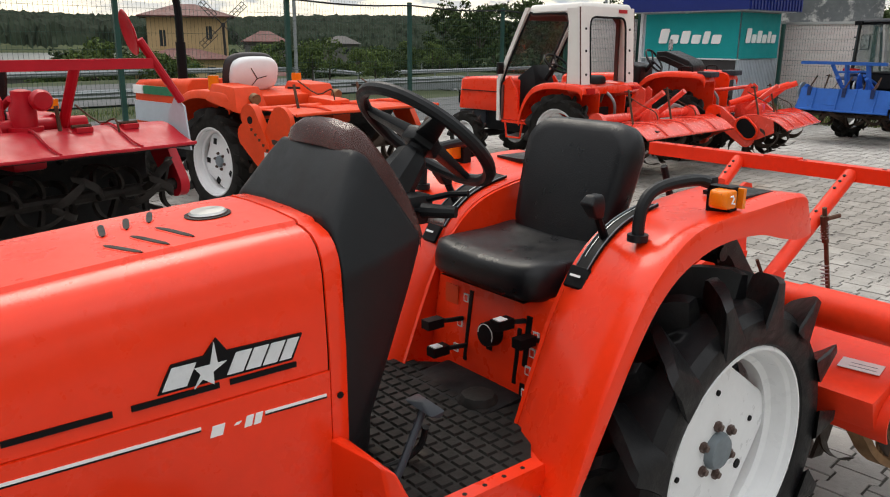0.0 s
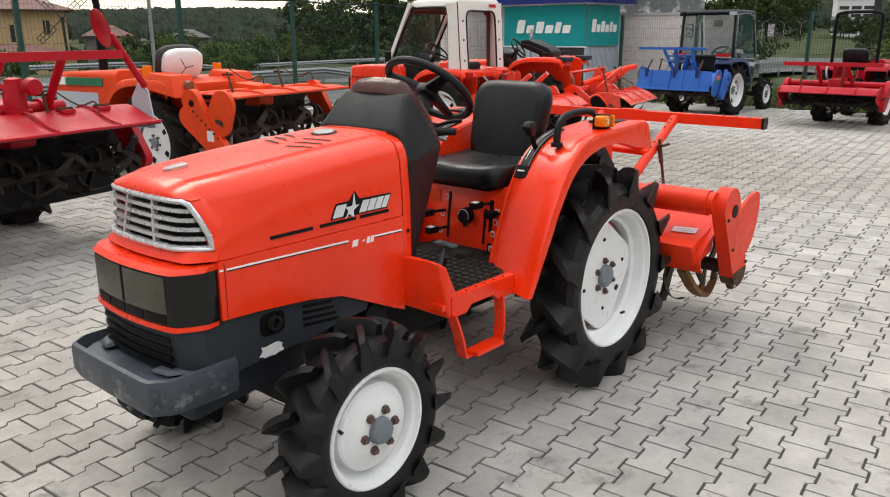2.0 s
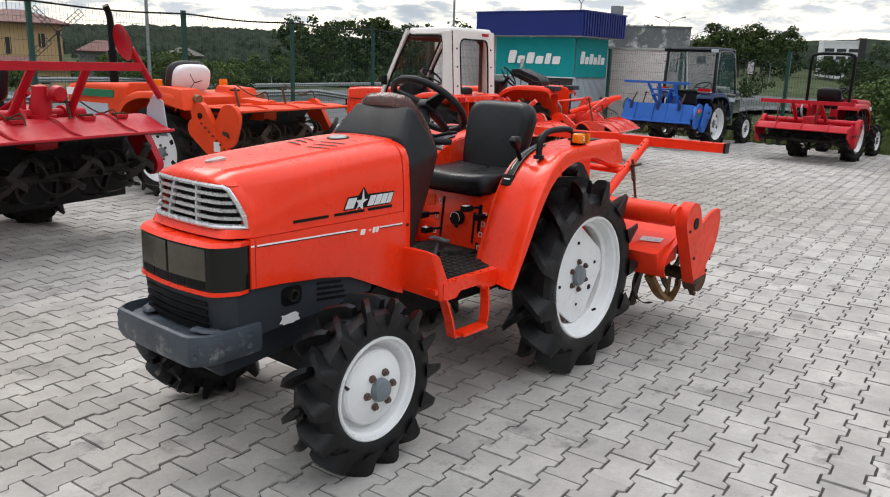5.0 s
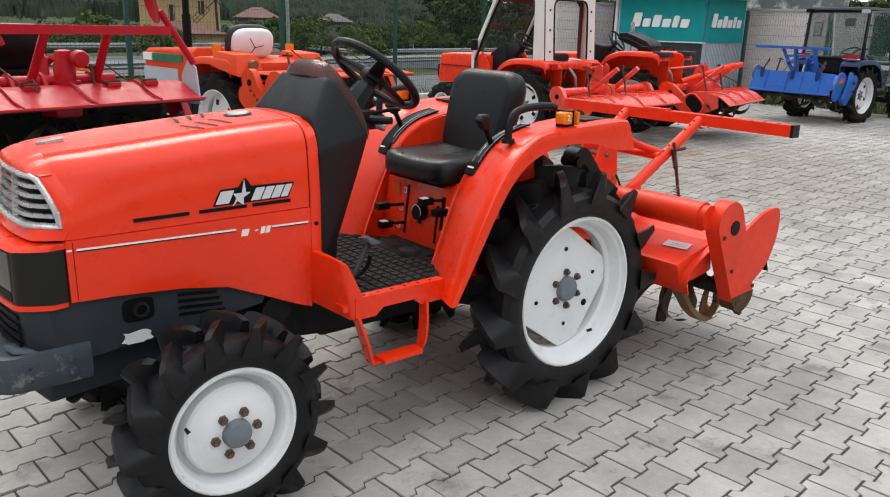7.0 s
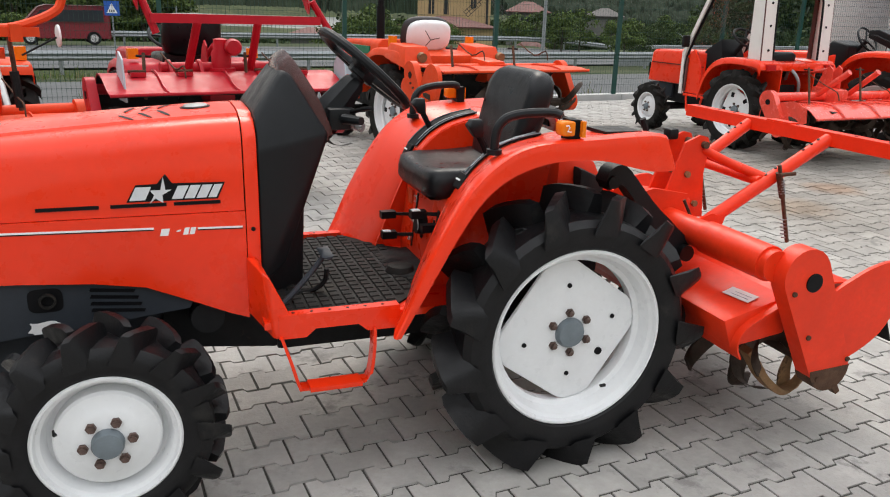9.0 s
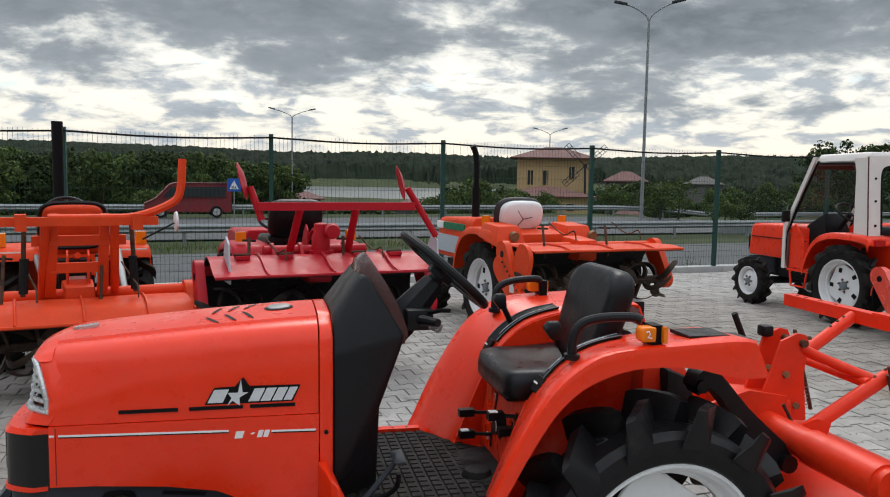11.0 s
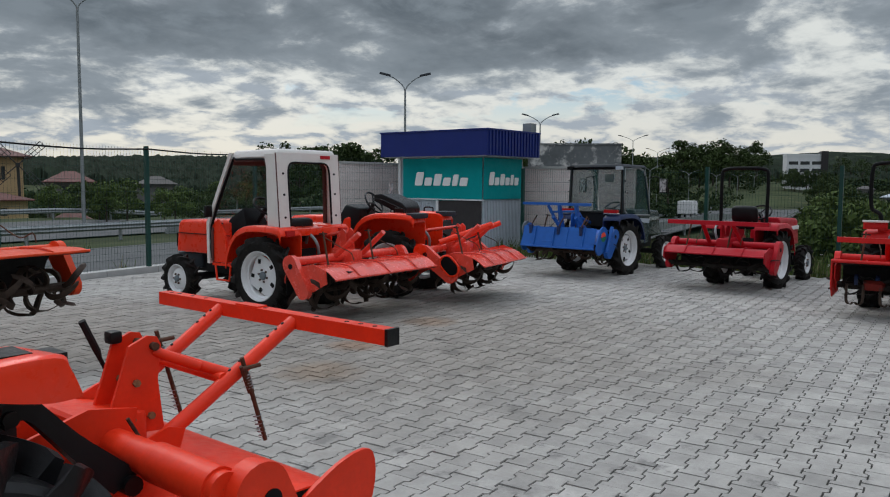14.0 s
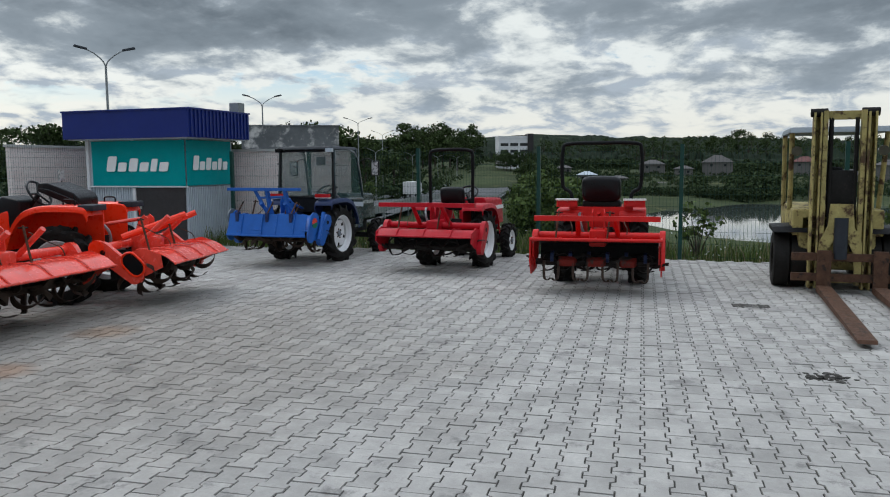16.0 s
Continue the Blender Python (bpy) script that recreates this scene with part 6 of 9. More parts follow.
# crash barriers: posts and a long W beam
def barrier(v, u0, u1, z0):
    bar_ = thing("crash_barrier", Matrix(), "galvanised steel crash barrier along the road", "barrier", "road barriers")
    beam = []
    for k in range(int((u1 - u0) / 4) + 1):
        u = u0 + 4 * k
        x, y, _ = uv(u, v)
        z = max(land(x, y), -1.4)
        beam.append((x, y, z))
        part("barrier_post", box(B(), (x - 0.05, y - 0.05, z - 0.3), (x + 0.05, y + 0.05, z + 0.70)), "galv", bar_)
    rows = [[(p[0] - V.x * o, p[1] - V.y * o, p[2] + h) for h, o in ((0.46, 0.06), (0.53, 0.12), (0.60, 0.06), (0.67, 0.12), (0.76, 0.06))] for p in beam]
    part("barrier_beam", sheet(B(), rows, 0.01), "galv", bar_)


barrier(FV + 16.5, -40, 60, -0.9)
barrier(FV + 33, -40, 60, -0.9)

# ---- mesh fence ----


def fence(name, pts, height, label):
    fe = thing(name, Matrix(), label, "fence", "yard fence")
    for p in pts:
        part("fence_post", bevel(box(B(), (p[0] - 0.03, p[1] - 0.03, -0.14), (p[0] + 0.03, p[1] + 0.03, height + 0.06)), 0.004), "post", fe, "dark green square post")
    for a, b in zip(pts, pts[1:]):
        a, b = Vector((a[0], a[1], 0)), Vector((b[0], b[1], 0))
        L = (b - a).length
        d, nrm = (b - a) / L, Vector((-(b - a).y, (b - a).x, 0)) / L
        vs, fs = [], []

        def wire(p, q, w):
            t = (q - p).normalized()
            s1 = nrm * w
            s2 = t.cross(nrm) * w
            i = len(vs)
            vs.extend([tuple(p + s1), tuple(p - s1 * 0.5 + s2 * 0.87), tuple(p - s1 * 0.5 - s2 * 0.87), tuple(q + s1), tuple(q - s1 * 0.5 + s2 * 0.87), tuple(q - s1 * 0.5 - s2 * 0.87)])
            fs.extend([(i, i + 1, i + 4, i + 3), (i + 1, i + 2, i + 5, i + 4), (i + 2, i, i + 3, i + 5)])

        n = int(L / 0.055)
        for k in range(1, n):
            p = a + d * (L * k / n)
            wire(p + Vector((0, 0, 0.02)), p + Vector((0, 0, height + 0.035)), 0.0021)
        z = 0.05
        while z < height:
            fold = any(abs(z - f) < 0.11 for f in (0.3, 1.0, 1.7))
            o = nrm * (0.03 if fold else 0.0)
            wire(a + Vector((0, 0, z)) + o, b + Vector((0, 0, z)) + o, 0.0023)
            z += 0.2 if not fold else 0.1
        part("mesh_panel", small_mesh("mesh_panel", vs, fs, "wire"), "", fe, "green welded wire panel")
    return fe


fence("mesh_fence", [uv(u, FV)[:2] for u in (-15.06, -12.51, -9.97, -7.42, -4.87, -2.33, 0.22, 2.74, 5.31, 7.85, 10.4, 12.6)] + [(13.62, 10.36)], 2.04, "dark green welded mesh fence along the paved yard")
fence("mesh_fence", [(13.75, 6.9), (13.6, 5.05), (13.5, 2.74), (13.35, 0.47), (13.22, -1.89), (13.1, -4.25), (13.0, -6.6), (12.9, -8.95), (12.8, -11.3)], 1.79, "dark green welded mesh fence above the lake")

# a dark cable slung along the top of the long fence
cb = thing("fence_cable", Matrix(), "thin dark cable slung along the fence top", "cable")
us = (-15.06, -12.51, -9.97, -7.42, -4.87, -2.33, 0.22, 2.74, 5.31, 7.85, 10.4, 12.6)
cpts = []
for a_, b_ in zip(us, us[1:]):
    for k in range(6):
        f = k / 6
        cpts.append(uv(a_ + (b_ - a_) * f, FV - 0.06, 2.05 - 0.04 * math.sin(math.pi * f) ** 1.2))
part("cable", pipe(B(), cpts, 0.013, 6), "ink", cb)

# pale low gate panels beyond the fence and blockwork behind the kiosk
wl_ = tagged(part("wall", boxed((11.7, 10.5, -0.3), (14.6, 10.62, 1.95), 0.01), "brickwork"), "pale pink brick wall behind the fence", "wall", kind="structure")
wl2 = tagged(part("wall", boxed((14.6, 4.7, -0.3), (14.72, 9.0, 1.86), 0.01), "brickwork"), "pale pink brick wall behind the kiosk", "wall", kind="structure")
for wob, lo_, hi_ in ((wl_, (11.68, 10.47, 1.95), (14.62, 10.65, 2.0)), (wl2, (14.57, 4.68, 1.86), (14.75, 9.02, 1.91))):
    part("wall_cap", boxed(lo_, hi_, 0.01), "kerb", wob)

# ---- sales kiosk ----
K = thing("sales_kiosk", Matrix(), "small kiosk with blue roof fascia and teal banner", "kiosk")
part("kiosk_body", boxed((12.74, 7.24, 0.0), (14.25, 9.60, 2.12), 0.01), "corr", K, "pale sheet-steel kiosk walls")
bm = B()
box(bm, (12.44, 6.93, 2.10), (14.45, 9.92, 2.64))
roof = part("roof_fascia", bevel(bm, 0.012), "roofblue", K, "deep blue ribbed roof fascia")
for k in range(17):
    x = 12.5 + k * 0.117
    part("fascia_rib", boxed((x, 6.905, 2.11), (x + 0.05, 6.935, 2.63), 0.008, 1), "roofblue", roof)
part("fascia_cap", boxed((12.42, 6.90, 2.625), (14.47, 9.94, 2.655), 0.008), "roofblue", roof)
for k in range(26):
    x = 12.78 + k * 0.057
    part("wall_rib", boxed((x, 7.222, 0.02), (x + 0.03, 7.242, 1.16), 0.005, 1), "corr", K)
for k in range(18):
    y = 8.52 + k * 0.059
    part("wall_rib", boxed((12.722, y, 0.02), (12.742, y + 0.031, 1.16), 0.005, 1), "corr", K)
for y in (8.48, 9.60):
    part("white_post", boxed((12.70, y - 0.05, 0.0), (12.745, y + 0.02, 2.1), 0.005), "housewhite", K)
part("eave_soffit", boxed((12.50, 7.0, 2.085), (14.4, 9.86, 2.10), 0.004), "housewhite", K)
part("sill_rail", boxed((12.68, 7.20, 1.15), (12.74, 9.60, 1.175), 0.004), "housewhite", K, "white rail under the banner")
kd_ = part("kiosk_door", boxed((12.715, 7.27, 0.02), (12.75, 8.42, 1.15), 0.006), "door", K, "dark brown kiosk door")
for y0, y1 in ((7.24, 9.47),):
    rows = [[(12.70 - 0.012 * math.sin(3.1 * y + z), y, z - (0.03 * math.sin(math.pi * (y - y0) / (y1 - y0)) if z < 1.3 else 0)) for z in (1.17, 1.4, 1.7, 2.06)] for y in [y0 + (y1 - y0) * k / 14 for k in range(15)]]
    ban = part("banner_front", sheet(B(), rows, 0.004), "teal", K, "teal cloth banner with white lettering shapes")
rows = [[(x, 7.20 + 0.01 * math.sin(4 * x + z), z) for z in (1.18, 1.4, 1.7, 2.06)] for x in [12.71 + 1.46 * k / 10 for k in range(11)]]
ban2 = part("banner_side", sheet(B(), rows, 0.004), "teal", K, "teal cloth banner with white lettering shapes")
# plain white blocks where the maker's mark stands


def mark_shapes(parent, at, s):
    # six plain slanted blocks with softened corners and uneven heights, none of them a letter
    shapes = []
    for x0, w_, h_ in ((0.0, 0.15, 0.27), (0.19, 0.14, 0.16), (0.37, 0.14, 0.23), (0.55, 0.14, 0.16), (0.73, 0.10, 0.22), (0.87, 0.14, 0.16)):
        out_ = []
        for k in range(20):
            c_, s_ = math.cos(k * math.tau / 20), math.sin(k * math.tau / 20)
            v_ = h_ / 2 + math.copysign(abs(s_) ** 0.3, s_) * h_ / 2
            out_.append((x0 + w_ / 2 + math.copysign(abs(c_) ** 0.3, c_) * w_ / 2 + 0.16 * v_, v_))
        shapes.append(bevel(prism(B(), out_, 0, 0.012), 0.001, 1))
    for sh in shapes:
        part("mark_shape", sh, "print", parent, at=at @ Matrix.Diagonal((s[0], 1, s[1], 1)))


mark_shapes(ban, pose(12.672, 9.10, 1.46, 0, 0, -90), (1.46, 1.12))
mark_shapes(ban2, pose(12.86, 7.172, 1.48, 0, 0, 0), (1.1, 1.05))
part("door_handle", boxed((12.695, 8.30, 0.72), (12.716, 8.34, 0.84), 0.004), "steel", kd_)
part("roof_box", boxed((14.2, 7.0, 2.65), (14.42, 7.22, 2.86), 0.01), "galv", K)

# concrete building behind the kiosk
cb = thing("concrete_building", pose(19.5, 9.1, 0, 0, 0, -58), "grey stained concrete building with peeling paint", "building")
part("concrete_wall", boxed((-1.15, 0, -2.0), (1.55, 3, 2.66), 0.02), "concrete", cb)
part("wall_cap", boxed((-1.17, -0.02, 2.66), (1.57, 3.02, 2.70), 0.01), "concrete", cb)

# ---- the other machines ----


def oval(d0, d1, w, hgt, e=0.55):
    loops = []
    for d, f in ((d0, 0.80), (d0 + (d1 - d0) * 0.2, 0.94), (d0 + (d1 - d0) * 0.55, 1.0), (d1, 0.9)):
        lp = []
        for k in range(28):
            a = k * math.tau / 28
            c, s_ = math.cos(a), math.sin(a)
            lp.append((d, math.copysign(abs(c) ** e, c) * w * f, math.copysign(abs(s_) ** e, s_) * hgt * f))
        loops.append(lp)
    return loft(B(), loops)


def hood_box(paint, x0, x1, w, z0, z1, slope=0.05, nose=0.06, r=0.025):
    pts = []
    for s in (-1, 1):
        pts += [(x0, s * w * 0.8, z0), (x0 + nose * 0.5, s * w * 0.95, z0), (x0 + nose, s * w * 0.86, z1 - slope), (x1, s * w, z0), (x1, s * w, z1 - 0.05), (x1, s * w * 0.82, z1), (x0 + nose + 0.06, s * w * 0.75, z1 - slope + 0.01), (x0, s * w * 0.7, z1 - slope - 0.05)]
    return bevel(hull(B(), pts), r, 3)


def gen_fender(parent, paint, sg, R, yi, yo, top, label=""):
    """Arched rear fender with a flat top, a rolled edge and an inner wall."""
    fo = smooth_path([(-R * 1.12, 0, 0.55 * top), (-R * 1.0, 0, 0.75 * top), (-R * 0.75, 0, 0.92 * top), (-R * 0.35, 0, 0.995 * top), (R * 0.2, 0, top), (R * 0.62, 0, 0.985 * top), (R * 0.72, 0, 0.90 * top)], 3)
    rows = [[(p.x * 0.97, sg * yo, p.z - 0.07), (p.x, sg * (yo - 0.004), p.z - 0.012), (p.x, sg * (yo - 0.02), p.z), (p.x, sg * (yi + 0.02), p.z), (p.x, sg * yi, p.z - 0.02)] for p in fo]
    f = part("fender", sheet(B(), rows, 0.01), paint, parent, label, sharp=50)
    part("fender_wall", prism(B(), [(p.x, p.z - 0.02) for p in fo] + [(R * 0.7, 0.5 * top), (-R * 1.1, 0.5 * top)], sg * yi, sg * (yi - 0.012)), paint, f)
    return f


def gen_seat(parent, x, z, mat="vinyl", s=1.0, tall=0.3):
    c = part("seat_cushion", bevel(hull(B(), [(x - 0.2 * s, a * 0.2 * s, z) for a in (-1, 1)] + [(x + 0.16 * s, a * 0.2 * s, z) for a in (-1, 1)] + [(x - 0.19 * s, a * 0.19 * s, z + 0.09) for a in (-1, 1)] + [(x + 0.16 * s, a * 0.19 * s, z + 0.11) for a in (-1, 1)]), 0.035, 3), mat, parent, "seat cushion" if mat != "vinyl" else "black seat cushion")
    part("seat_back", oval(0.045 * s, -0.055 * s, 0.2 * s, tall * 0.48, 0.42), mat, parent, "rounded black seat back" if mat == "vinyl" else "rounded orange seat back", at=pose(x + 0.19 * s, 0, z + 0.07 + tall * 0.48, 0, 14, 0), sharp=60)


def gen_steering(parent, x, z, tilt=38):
    bm = pipe(B(), [(0.17 * math.cos(a), 0.17 * math.sin(a), 0) for a in [k * math.tau / 32 for k in range(32)]], 0.014, 8, True)
    for a in (0.5, 2.6, 4.71):
        rod(bm, (0, 0, -0.015), (0.165 * math.cos(a), 0.165 * math.sin(a), 0), 0.012, 6)
    part("steering_wheel", bm, "plastic", parent, "black steering wheel", at=pose(x, 0, z, 0, tilt, 0))
    part("steering_column", rod(B(), (x - 0.16, 0, z - 0.2), (x, 0, z - 0.01), 0.03, 10), "plastic", parent)


def gen_chassis(parent, wb, zr, zf, track):
    part("engine_block", bevel(hull(B(), [(-wb - 0.25, s * 0.14, z) for s in (-1, 1) for z in (0.36, 0.58)] + [(-0.5, s * 0.17, z) for s in (-1, 1) for z in (0.34, 0.66)]), 0.015), "darkmetal", parent, "dark engine block")
    part("transmission", bevel(hull(B(), [(-0.6, s * 0.15, z) for s in (-1, 1) for z in (0.32, 0.60)] + [(0.22, s * 0.15, z) for s in (-1, 1) for z in (0.36, 0.74)]), 0.015), "darkmetal", parent, "dark transmission housing")
    bm = B()
    rod(bm, (0, -track, zr), (0, track, zr), 0.07, 12)
    part("rear_axle", bm, "darkmetal", parent)
    bm = B()
    rod(bm, (-wb, -track, zf), (-wb, track, zf), 0.05, 10)
    rod(bm, (-wb, -track * 0.75, zf - 0.05), (-wb, -track * 0.75, zf + 0.15), 0.045, 10)
    rod(bm, (-wb, track * 0.75, zf - 0.05), (-wb, track * 0.75, zf + 0.15), 0.045, 10)
    part("front_axle", bm, "darkmetal", parent)


def gen_wheels(parent, wb, track, R=0.47, RF=0.32, paint="white", hexa=True, dirty=True, ftrack=None):
    rub = "rubber_dirty" if dirty else "rubber"
    rw = dict(R=R, r=R * 0.63, w=0.22, n=14, depth=0.045, dish=0.0, hexa=hexa, rubber=rub, paint=paint, holes=False)
    fw = dict(R=RF, r=RF * 0.58, w=0.16, n=13, depth=0.03, dish=-0.03, hexa=False, rubber=rub, paint=paint, holes=False)
    ft = ftrack or track
    for sg in (-1, 1):
        wheel(parent, 0, sg * track, R - 0.022, s_label="rear wheel with white steel rim", turn=20 + 30 * sg, **rw)
        wheel(parent, -wb, sg * ft, RF - 0.014, s_label="front wheel with white steel rim", turn=10, **fw)


def gen_tiller(parent, paint, W, x0=0.72, zr=0.36, lid=0.62, flap=0.12, bar_z=0.95, bar=True, disc=False, tn="tine", lift=0.0, open_back=False, wings=True, nt=8, yo=0.0, bar_half=None, tscale=1.05, mast=True, bar_off=0.0, reach=0.0, tube=-0.12):
    """A mounted rotary tiller: tube, end cases, bent cover with flap, rotor with blades, mast and top bar."""
    h = W / 2
    tl = part("tiller_tube", rod(B(), (x0 + tube, -h, 0.66 + lift), (x0 + tube, h, 0.66 + lift), 0.05, 14), paint, parent, "tiller cross tube behind the tractor")
    for sg in (-1, 1):
        c = part("chain_case" if sg < 0 else "side_arm", plate(round_link((x0 + tube + 0.05, 0.64 + lift), (x0 + 0.12, zr + lift), 0.10, 0.085), sg * (h - 0.02), sg * (h + 0.045), 0.01), paint, tl)
        part("case_plug", rod(B(), (x0 + tube + 0.07, sg * (h + 0.04), 0.62 + lift), (x0 + tube + 0.07, sg * (h + 0.05), 0.62 + lift), 0.03, 12), "ink", c)
        if wings:
            part("side_wing", plate([(x0 - 0.02, 0.40 + lift), (x0 + 0.02, 0.62 + lift), (x0 + 0.22, 0.66 + lift), (x0 + 0.40, 0.60 + lift), (x0 + 0.42, 0.46 + lift), (x0 + 0.22, 0.36 + lift)], sg * (h - 0.03), sg * (h - 0.015), 0.003), paint, tl)
    end = (x0 + 0.46, 0, 0.50 + flap + lift) if open_back else (x0 + 0.42 + reach, 0, 0.44 + flap + lift)
    mid = (x0 + 0.30 + reach * 0.6, 0, 0.58 + flap * 0.5 + lift)
    cover = smooth_path([(x0 - 0.22, 0, 0.42 + lift), (x0 - 0.2, 0, 0.52 + lift), (x0 - 0.05, 0, lid - 0.02 + lift), (x0 + 0.12, 0, lid + lift), mid, end], 3)
    ys = [-h + 0.03 + (W - 0.06) * k / 8 for k in range(9)]
    cv = part("rotor_cover", sheet(B(), [[(p.x, y, p.z + 0.0015 * math.sin(9 * y + 5 * p.x)) for y in ys] for p in cover], 0.007), paint, tl, "bent sheet cover over the tines")
    # dark lining for soil and shade underneath, plus a front sheet that blocks light
    part("cover_lining", sheet(B(), [[(p.x + (0.012 if q < 4 else 0.0), y * 0.995, p.z - 0.014) for y in ys] for q, p in enumerate(cover)], 0.004), "darkmetal", cv, "dark sheet added for the soiled and shaded cover underside")
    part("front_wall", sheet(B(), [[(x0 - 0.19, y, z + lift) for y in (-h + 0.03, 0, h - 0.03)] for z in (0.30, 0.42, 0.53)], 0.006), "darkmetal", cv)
    part("cover_hem", pipe(B(), [(end[0], y, end[2] + 0.0015 * math.sin(9 * y)) for y in ys], 0.012, 6), paint, cv)
    for y in (-h * 0.55, 0.0, h * 0.55):
        part("cover_rib", pipe(B(), [(p.x, y, p.z + 0.012) for p in cover[6:]], 0.009, 5), paint, cv)
    for y in (-h * 0.4, h * 0.45):
        part("flap_chain", pipe(B(), smooth_path([(x0 - 0.06, y - 0.05, 0.90 + lift), (x0 + 0.12, y, 0.80 + lift), (x0 + 0.26, y + 0.02, 0.70 + flap * 0.6 + lift), (x0 + 0.30, y + 0.02, 0.62 + flap * 0.6 + lift)], 3), 0.006, 6), "rust", tl)
    rot_ = part("rotor_shaft", rod(B(), (x0 + 0.12, -h, zr + lift), (x0 + 0.12, h, zr + lift), 0.04, 10), tn, tl)
    tines(rot_, x0 + 0.12, zr + lift, -h + 0.1, h - 0.1, nt, mat=tn, per=4, scale=tscale, thick=2.4)
    for y in (-0.07, 0.07) if mast else ():
        part("mast_plate", plate([(x0 - 0.30, 0.66 + lift), (x0 - 0.06, 0.66 + lift), (x0 - 0.07, 0.95 + lift), (x0 - 0.12, 0.99 + lift), (x0 - 0.18, 0.93 + lift)], y - 0.006, y + 0.006, 0.003), paint, tl)
    part("gearbox", bevel(hull(B(), [(x0 - 0.28, s * 0.11, z + lift) for s in (-1, 1) for z in (0.54, 0.76)] + [(x0 + 0.04, s * 0.1, z + lift) for s in (-1, 1) for z in (0.54, 0.74)]), 0.03, 2), paint, tl)
    for y in (-0.24, 0.24) if mast else ():
        part("top_arm", rod(B(), (x0 - 0.08, y, 0.68 + lift), (x0 + 0.26, y * 0.9, bar_z), 0.03, 10), paint, tl)
        part("hitch_link", rod(B(), (0.1, y, 0.5), (x0 - 0.14, y * 1.1, 0.56 + lift), 0.02, 8), "darkmetal", tl)
    if mast:
        part("top_link", rod(B(), (0.18, 0, 0.86), (x0 - 0.12, 0, 0.95 + lift), 0.022, 8), paint, tl)
    for y in (-h * 0.62, h * 0.2):
        rd_ = part("depth_rod", rod(B(), (x0 + 0.05, y, 0.98 + lift * 0.6), (x0 + 0.16, y - 0.03, 0.60 + lift), 0.012, 8), "rust", tl, "rusty depth rod")
        part("rod_knob", rod(B(), (x0 + 0.04, y - 0.05, 0.96 + lift * 0.6), (x0 + 0.06, y + 0.05, 0.955 + lift * 0.6), 0.009, 6), "darkmetal", rd_)
    part("hydraulic_hose", pipe(B(), smooth_path([(0.20, -0.18, 0.80), (0.32, -0.26, 0.92), (0.44, -0.24, 0.80), (0.40, -0.18, 0.62), (0.30, -0.14, 0.58)], 4), 0.018, 8), "galv", tl, "grey hydraulic hose loop")
    bh = bar_half or h * 0.98
    if yo:
        tl.location.y += yo
    if bar:
        b = part("tool_bar", bevel(box(B(), (x0 + 0.23, -bh, bar_z - 0.03), (x0 + 0.29, bh, bar_z + 0.03)), 0.006), paint, tl, "square tool bar across the tiller")
        b.location.y += bar_off
        if disc:
            for sg in (-1, 1):
                part("marker_arm", rod(B(), (x0 + 0.25, sg * bh + (0.20 if sg > 0 else 0.04), bar_z - (0.24 if sg > 0 else 0.10)), (x0 + 0.22, sg * bh - 0.04, bar_z + 0.14), 0.026, 10), paint, b)
                bm = lathe(B(), [(0.001, 0.02), (0.07, 0.012), (0.135, -0.006), (0.14, 0.0), (0.07, 0.022), (0.001, 0.03)], 24)
                part("marker_disc", bm, paint, b, "round marker disc", at=pose(x0 + 0.20, sg * bh - 0.09, bar_z + 0.18, 14, 0, -16))
                part("side_guard", plate([(x0 + 0.08, 0.60 + lift), (x0 + 0.10, 0.82 + lift), (x0 + 0.18, 0.93 + lift), (x0 + 0.28, 0.88 + lift), (x0 + 0.32, 0.60 + lift)], sg * (h - 0.08), sg * (h - 0.068), 0.003), "corr", b, "pale grey side guard plate")
            bm = lathe(B(), [(0.015, -0.05), (0.05, -0.045), (0.062, -0.015), (0.062, 0.02), (0.045, 0.045), (0.015, 0.05)], 20)
            part("depth_wheel", bm, paint, b, "round hand wheel of the depth screw", at=pose(x0 + 0.10, 0.0, bar_z - 0.20, 0, 0, 80))
    return tl


def place(x, y, heading):
    """Pose of a machine whose nose points along that azimuth."""
    return pose(x, y, 0, 0, 0, heading - 180)


# cab tractor
C = thing("cab_tractor", place(5.55, 4.83, 94), "orange-red tractor with white cab and raised tiller", "tractor")
gen_wheels(C, 1.53, 0.49, 0.46, 0.31)
gen_chassis(C, 1.53, 0.44, 0.296, 0.42)
part("hood", hood_box("orange", -1.98, -0.86, 0.245, 0.60, 1.06), "orange", C, "orange-red hood")
part("hood_seam", boxed((-1.9, -0.249, 0.845), (-0.88, 0.249, 0.853), 0.002, 1), "ink", C)
part("nose_panel", boxed((-2.0, -0.2, 0.66), (-1.95, 0.2, 0.84), 0.01), "lampdark", C)
part("bumper", bevel(hull(B(), [(-1.98, s * 0.2, z) for s in (-1, 1) for z in (0.40, 0.58)] + [(-1.5, s * 0.18, z) for s in (-1, 1) for z in (0.40, 0.60)]), 0.015), "grey", C)
part("floor_plate", boxed((-0.95, -0.46, 0.50), (-0.30, 0.46, 0.53), 0.005), "orange", C)
